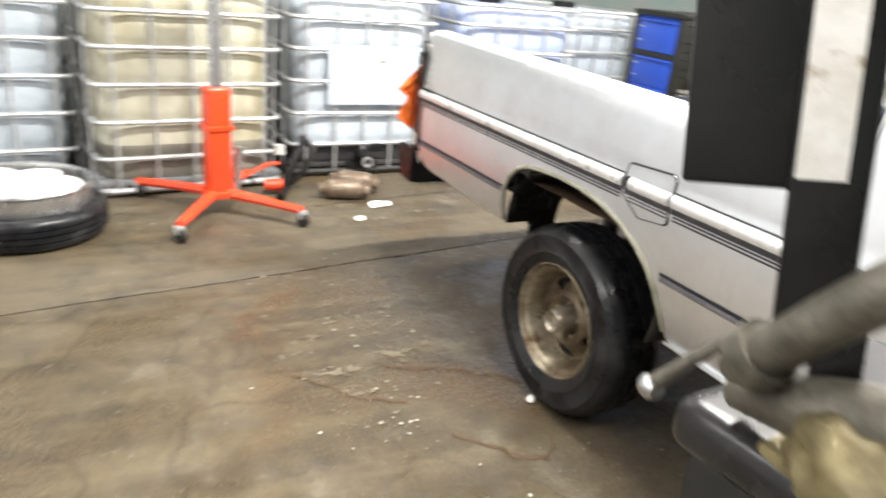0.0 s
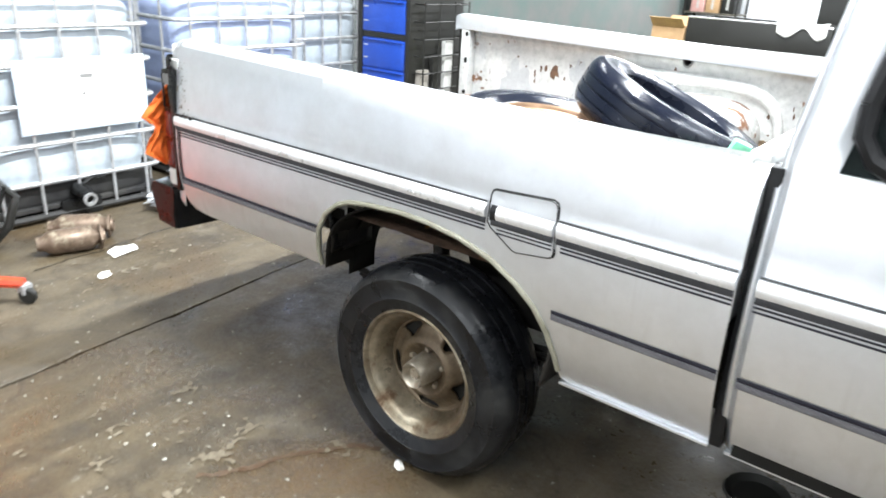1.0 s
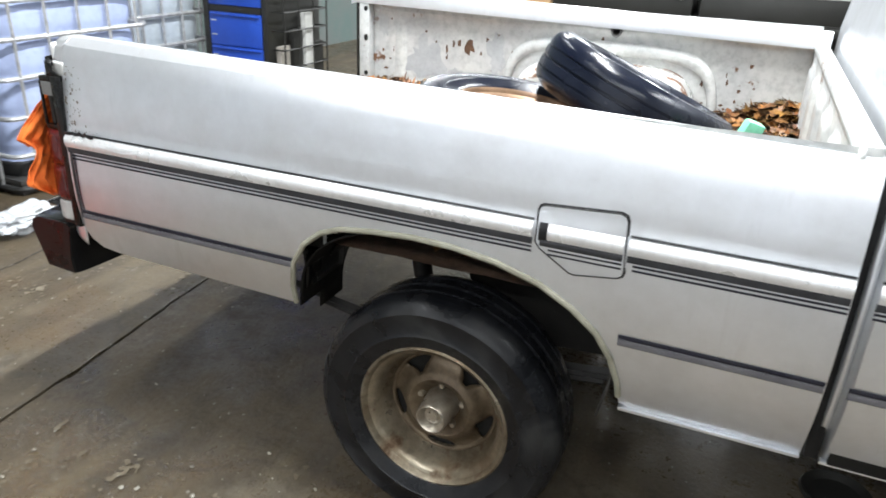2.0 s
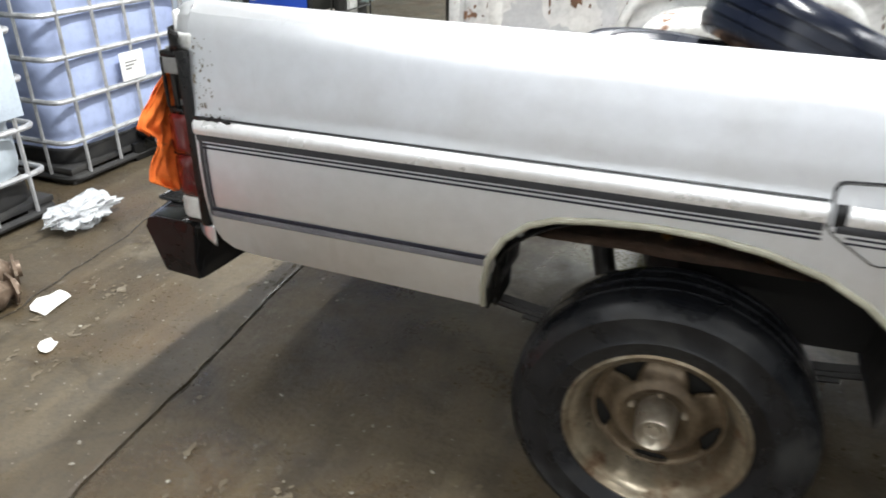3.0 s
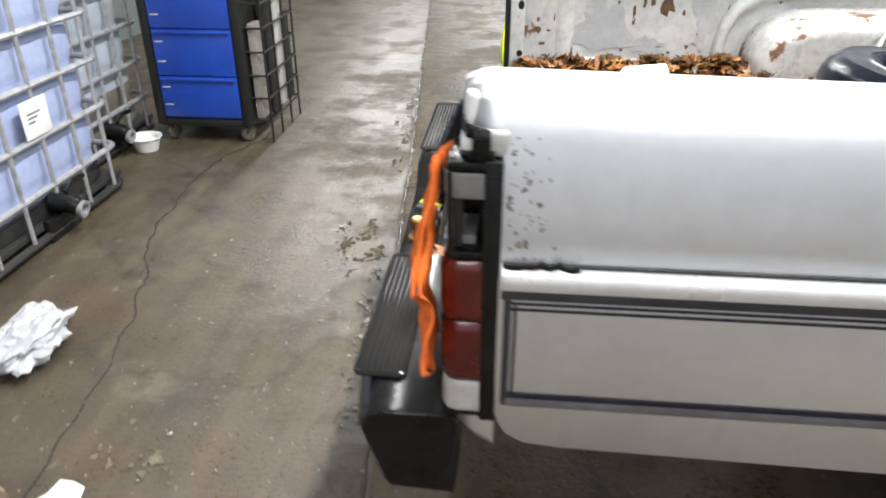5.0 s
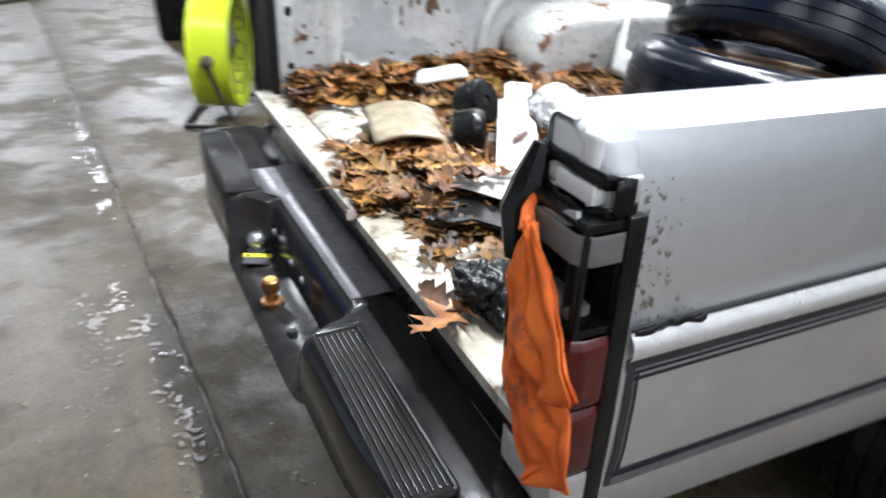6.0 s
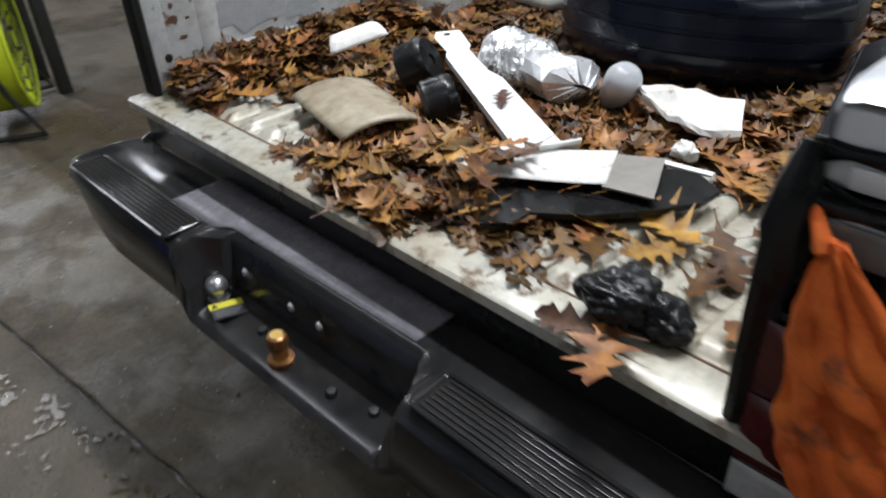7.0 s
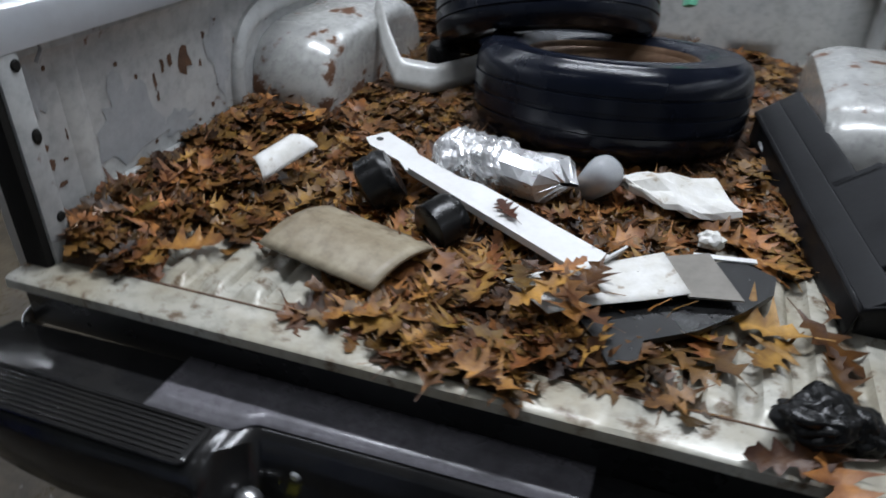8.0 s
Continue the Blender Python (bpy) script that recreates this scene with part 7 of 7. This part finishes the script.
def leaves_on_sheet():
    """Big single leaves stuck over the torn end of the white sheet."""
    rng = random.Random(77)
    for x, y, a in ((0.155, 0.745, 20), (0.135, 0.705, 140), (0.185, 0.715, 250), (0.165, 0.66, 80), (0.21, 0.69, 320), (0.125, 0.66, 200), (0.20, 0.64, 170), (0.10, 0.63, 60)):
        bm = B()
        leaf_bm(bm, rng.uniform(0.085, 0.12), Matrix.Translation((x, y, 0.764 + rng.uniform(0, 0.008))) @ pose(0, 0, 0, rng.gauss(0, 7), rng.gauss(0, 7), a), rng.randrange(300), rng.uniform(0.05, 0.35))
        tagged(part("fallen_leaf", bm, "leaf"), "brown oak leaf lying on the white sheet", "leaf", "leaves on the sheet")


def trim_strip():
    a, b = Vector((0.262, 0.640, 0.742)), Vector((0.570, 1.190, 0.778))
    d = (b - a)
    L = d.length
    m = Matrix.Translation(a) @ d.to_track_quat("X", "Z").to_matrix().to_4x4()
    bm = B()
    prism(bm, [(0, -0.050), (L * 0.52, -0.045), (L * 0.60, -0.029), (L * 0.80, -0.026), (L * 0.84, -0.038), (L, -0.042), (L + 0.005, 0.016), (L - 0.03, 0.030), (L * 0.8, 0.026), (L * 0.74, 0.040), (0, 0.043)], 0.0035, m)
    th = part("plastic_trim_strip", bm, "white", smooth=False)
    tagged(th, "long white plastic trim strip with an upturned end", "trim strip")
    bm = box(B(), (0.004, 0.124, 0.026), m @ Matrix.Translation((0, -0.010, 0.011)) @ pose(0, 0, 0, 0, -20, 0), 0.001)
    part("end_tab", bm, "white", th)
    part("side_lip", span(B(), (0.0, 0.040, 0.0), (L * 0.72, 0.043, 0.014)), "white", th).matrix_basis = m
    part("hole", lathe(B(), [(0.0, 0.0), (0.008, 0.0), (0.008, 0.002), (0, 0.002)], 14, m @ Matrix.Translation((L - 0.02, -0.004, 0.0030))), "ink", th)
    bm = B()
    leaf_bm(bm, 0.085, Matrix.Translation((0.372, 0.826, 0.763)) @ pose(0, 0, 0, 0, 0, 40), 3, 0.12)
    tagged(part("fallen_leaf", bm, "leaf_dark"), "dark red-brown oak leaf stuck on the white strip", "leaf")


def slotted_frame():
    """A long black moulded frame with slots, lying along the right-hand wheel housing."""
    th = thing("slotted_frame", "long black moulded plastic frame lying along the wheel housing", "plastic frame")
    along = Vector((0.975, 0.20, 0.05)).normalized()
    up = Vector((0.02, -0.80, 0.52))
    up = (up - along * up.dot(along)).normalized()
    out = along.cross(up)
    m = Matrix((along, up, out)).transposed().to_4x4()
    m.translation = Vector((0.27, 0.238, 0.758))

    def bar(name, x0, y0, x1, y1, thick=0.016, z=0.0):
        return part(name, span(B(), (x0, y0, z), (x1, y1, z + thick), 0.006, 3), "black_frame", th).data.transform(m)
    bar("long_bar", 0.0, -0.010, 0.76, 0.052, 0.024)
    bar("panel", 0.08, 0.046, 0.35, 0.150)
    bar("panel", 0.34, 0.046, 0.76, 0.100)
    bar("upright", 0.33, 0.048, 0.36, 0.142, 0.030)
    for x, mid, tall in ((0.120, 0.095, 0.075), (0.175, 0.095, 0.075), (0.275, 0.10, 0.06), (0.46, 0.072, 0.04), (0.52, 0.072, 0.04), (0.62, 0.072, 0.04)):
        part("slot", prism(B(), rounded(0.030, tall, 0.014, 5, x, mid), 0.004, Matrix.Translation((0, 0, 0.0145))), "under", th).data.transform(m)
        loop = [(x + 0.016 * math.cos(a), mid + 0.52 * tall * math.sin(a), 0.0175) for a in [2 * math.pi * k / 20 for k in range(21)]]
        part("slot_lip", tube(B(), loop, 0.0042, 6), "bumper", th).data.transform(m)
    # folded skirt that stands on the bed floor
    bm = sheet(B(), lambda u, v: Vector((lerp(0.272, 1.0, u), lerp(0.242 + 0.148 * u, 0.254 + 0.142 * u, v), lerp(0.760 + 0.036 * u, 0.706, v))), 12, 4)
    put(part("skirt", bm, "black_frame", th), 0.004)
    bm = sheet(B(), lambda u, v: Vector((lerp(0.274, 0.285, v), lerp(0.240, 0.184, u), lerp(0.760 + 0.02 * u, 0.706, v))), 6, 4)
    put(part("end_skirt", bm, "black_frame", th), 0.004)


def rubbish():
    foil = thing("foil_sheet", "crumpled silver kitchen foil, folded flat at one end", "foil", at=(0.552, 0.905, 0.766))
    foil.rotation_euler = (0, 0, radians(-102))
    foil.scale = (1.6, 1.15, 1.2)
    bm = B()

    def crinkle(u, v):
        a = 2 * math.pi * v
        x = lerp(-0.085, 0.035, u)
        rr = 0.050 * (1 - 0.55 * abs(2 * u - 1) ** 4) * (1 + 0.10 * abs(noise.noise((u * 13, math.cos(a) * 3, math.sin(a) * 3))) + 0.22 * noise.noise((u * 4, math.cos(a) * 1.5, math.sin(a) * 1.5)))
        rr += 0.0035 * abs(math.sin(26 * u + 3 * math.cos(a) + 4 * noise.noise((u * 5, v * 6, 2))))
        return Vector((x, rr * math.cos(a) * 1.15, max(-0.035, rr * math.sin(a) * 0.92)))
    sheet(bm, crinkle, 46, 52)
    part("foil_wad", bm, "foil", foil, smooth=False)

    def folded(u, v):
        a = 2 * math.pi * v
        c, d = math.cos(a), math.sin(a)
        shut = 1 - 0.9 * (u > 0.95)
        half, tall = lerp(0.044, 0.058, u) * shut, lerp(0.044, 0.036, u) * shut
        q = 1 + 0.22 * noise.noise((u * 2.2, c * 1.4 + 3, d * 1.4))
        return Vector((lerp(0.005, 0.105, u) + 0.012 * c, half * q * c, max(-0.034, tall * q * d)))
    part("foil_flap", sheet(B(), folded, 5, 13), "foil", foil, "smooth folded end of the foil", smooth=False)
    cup = tagged(part("plastic_cup", lathe(B(), [(0.0, 0.088), (0.018, 0.086), (0.029, 0.079), (0.0345, 0.066), (0.034, 0.045), (0.027, 0.0), (0.025, 0.0), (0.032, 0.045), (0.0325, 0.066), (0.027, 0.077), (0.0, 0.085)], 24), "cup"), "clear plastic cup lying base up on the leaves", "cup")
    cup.matrix_basis = Matrix.Translation((0.590, 0.715, 0.728)) @ Vector((-0.28, -0.42, 0.60)).to_track_quat("Z", "Y").to_matrix().to_4x4() @ Matrix.Scale(1.1, 4)
    bm = B()

    def carton(u, v):
        """A squashed pale carton: a flattened loop with creases and a torn open end."""
        a = 2 * math.pi * v
        wide = 0.010 + 0.046 * min(1, 1.9 * u) ** 0.7 + 0.008 * noise.noise((u * 3.5, 1, 1))
        c, s = math.cos(a), math.sin(a)
        fold = abs(((u * 2.6 + 0.4 * c) % 1.0) * 2 - 1)
        z = 0.010 * (abs(s) ** 0.4) * (1 if s > 0 else -1) * (0.6 + 0.7 * u) + 0.010 * (fold - 0.5) * (s > -0.2) + 0.010 * noise.noise((u * 5, c * 1.8, 2)) + 0.016 * step(u, 0.8, 1.0) * max(0, -c)
        return Vector((wide * c - 0.012 * u + 0.006 * noise.noise((u * 6, v * 3, 5)), lerp(0.085, -0.085, u) + 0.012 * c, z))
    sheet(bm, carton, 9, 14)
    ct = tagged(put(part("paper_carton", bm, "paper", smooth=False), 0.0015), "squashed dirty white paper carton in front of the tyre", "carton")
    ct.matrix_basis = Matrix.Translation((0.585, 0.545, 0.757)) @ pose(0, 0, 0, 6, -10, 12) @ Matrix.Scale(1.2, 4)
    crumple("paper_wad", "small white crushed paper wad", "paper", (0.432, 0.462, 0.745), (0.020, 0.024, 0.018), "paper", 8, 0.4, 3, 2.5, 20)
    th = tagged(part("plastic_stick", box(B(), (0.014, 0.105, 0.004), Matrix.Translation((0.378, 0.438, 0.742)) @ pose(0, 0, 0, 0, 0, 8), 0.001), "white"), "short flat white plastic stick", "plastic stick")
    # curved board
    bm = B()

    def board(u, v):
        s = lerp(-0.125, 0.125, u)
        t = lerp(-0.088, 0.088, v)
        z = 0.020 * (1 - (2 * v - 1) ** 2) + 0.006 * u
        return Matrix.Translation((0.205, 1.065, 0.737)) @ pose(0, 0, 0, 0, 0, 72) @ Vector((s, t + 0.02 * u, z))
    tagged(put(part("curved_board", sheet(bm, board, 12, 12), "wood", sharp=60), 0.008), "bowed grey-beige board, wet at one end", "board")
    # black rolls
    for p, r, a in (((0.405, 1.100, 0.762), 0.060, (62, 0, 30)), ((0.300, 0.930, 0.758), 0.047, (78, 0, 55))):
        t2 = thing("plastic_roll", "black ribbed plastic roll among the leaves", "plastic roll", "black rolls", at=p)
        t2.rotation_euler = [radians(q) for q in a]
        part("roll_body", lathe(B(), [(0.012, -0.035), (r * 0.8, -0.035), (r, -0.028), (r * 0.97, -0.018), (r, -0.008), (r * 0.97, 0.004), (r, 0.016), (r * 0.97, 0.024), (r * 0.85, 0.035), (0.014, 0.035), (0.012, 0.02)], 30, I4, True), "black", t2)
        part("roll_core", lathe(B(), [(0, 0.03), (0.010, 0.03), (0.013, 0.02), (0.013, -0.03), (0, -0.03)], 14), "dark", t2)
    # wing-shaped black trim with a grey panel and a white sheet
    th = thing("bumper_trim", "broken black plastic trim wing with a grey panel", "plastic trim")
    wing = [(0.148, 0.656), (0.095, 0.615), (0.045, 0.585), (0.062, 0.548), (0.115, 0.545), (0.165, 0.470), (0.235, 0.405), (0.300, 0.360), (0.350, 0.355), (0.385, 0.420), (0.350, 0.470), (0.230, 0.560)]
    bm = prism(B(), wing, 0.010, Matrix.Translation((0, 0, 0.7175)))
    for v in bm.verts:
        v.co.z += 0.04 * (v.co.x - 0.05)
    part("trim_wing", bm, "black", th, smooth=False)
    bm = prism(B(), [(0.335, 0.535), (0.372, 0.466), (0.242, 0.408), (0.224, 0.490)], 0.003, Matrix.Translation((0, 0, 0.748)))
    part("grey_panel", bm, "greycard", th, "grey-brown flat panel", smooth=False)
    bm = B()
    quad = [Vector((0.176, 0.775, 0.747)), Vector((0.115, 0.690, 0.742)), Vector((0.345, 0.540, 0.7525)), Vector((0.232, 0.488, 0.7525))]
    sheet(bm, lambda u, v: quad[0].lerp(quad[2], u).lerp(quad[1].lerp(quad[3], u), v) + Vector((0, 0, 0.005 * math.sin(5 * u) * (1 - u))), 12, 6)
    tagged(put(part("paper_sheet", bm, "paper"), 0.001), "flat white paper sheet under the leaves", "paper")
    crumple("black_bag", "crumpled wet black plastic bag on the bed floor", "plastic bag", (0.015, 0.315, 0.738), (0.048, 0.056, 0.040), "black", 4, 0.42, 5, 1.15, 40, fine=0.12)
    crumple("black_bag", "crumpled wet black plastic bag on the bed floor", "plastic bag", (0.028, 0.262, 0.726), (0.036, 0.046, 0.028), "black", 9, 0.42, 5, 1.1, 40, fine=0.12)
    # folded paper in the far heap
    bm = B()
    mm = Matrix.Translation((0.405, 1.322, 0.785)) @ pose(0, 0, 0, 25, -10, -20)
    sheet(bm, lambda u, v: mm @ Vector((lerp(-0.075, 0.075, u) * (1 - 0.3 * v), lerp(-0.03, 0.03, v), 0.014 * math.cos(3 * v - 1.5))), 8, 8)
    tagged(put(part("paper_wrap", bm, "paper"), 0.001), "folded white paper wrapper in the leaves", "paper")
    # white bent band and black knob behind the flat tyre
    bm = B()
    pts = [(1.12, 1.42, 0.95), (1.05, 1.37, 0.86), (1.0, 1.31, 0.785), (1.04, 1.22, 0.765), (1.12, 1.14, 0.775), (1.2, 1.07, 0.80)]
    sheet(bm, lambda u, v: Vector([curve_at([(i / 5, p[c]) for i, p in enumerate(pts)], u) for c in range(3)]) + Vector((0.02, 0.0, 0.035)) * (2 * v - 1), 30, 3)
    tagged(put(part("plastic_band", bm, "clear", sharp=80), 0.004), "wide bent white plastic band beside the tyre", "plastic band")
    kn = thing("rubber_knob", "black rubber knob standing behind the band", "rubber part", at=(1.20, 1.25, 0.76))
    part("knob_body", lathe(B(), [(0, 0.06), (0.04, 0.058), (0.05, 0.045), (0.05, 0.0), (0.06, -0.01), (0.06, -0.03), (0, -0.03)], 20), "black", kn)
    crumple("plastic_bottle", "flattened pale plastic bottle by the tyre", "bottle", (0.92, 0.345, 0.75), (0.09, 0.030, 0.025), "bag", 6, 0.3, 3, 2.0, 20)
    slotted_frame()
    tagged(part("plastic_tag", box(B(), (0.05, 0.03, 0.08), Matrix.Translation((1.62, 0.60, 0.93)) @ pose(0, 0, 0, 10, 20, 30), 0.01), "mint"), "mint green plastic tag by the tilted tyre", "plastic tag")


leaves()
leaves_on_sheet()
trim_strip()
rubbish()
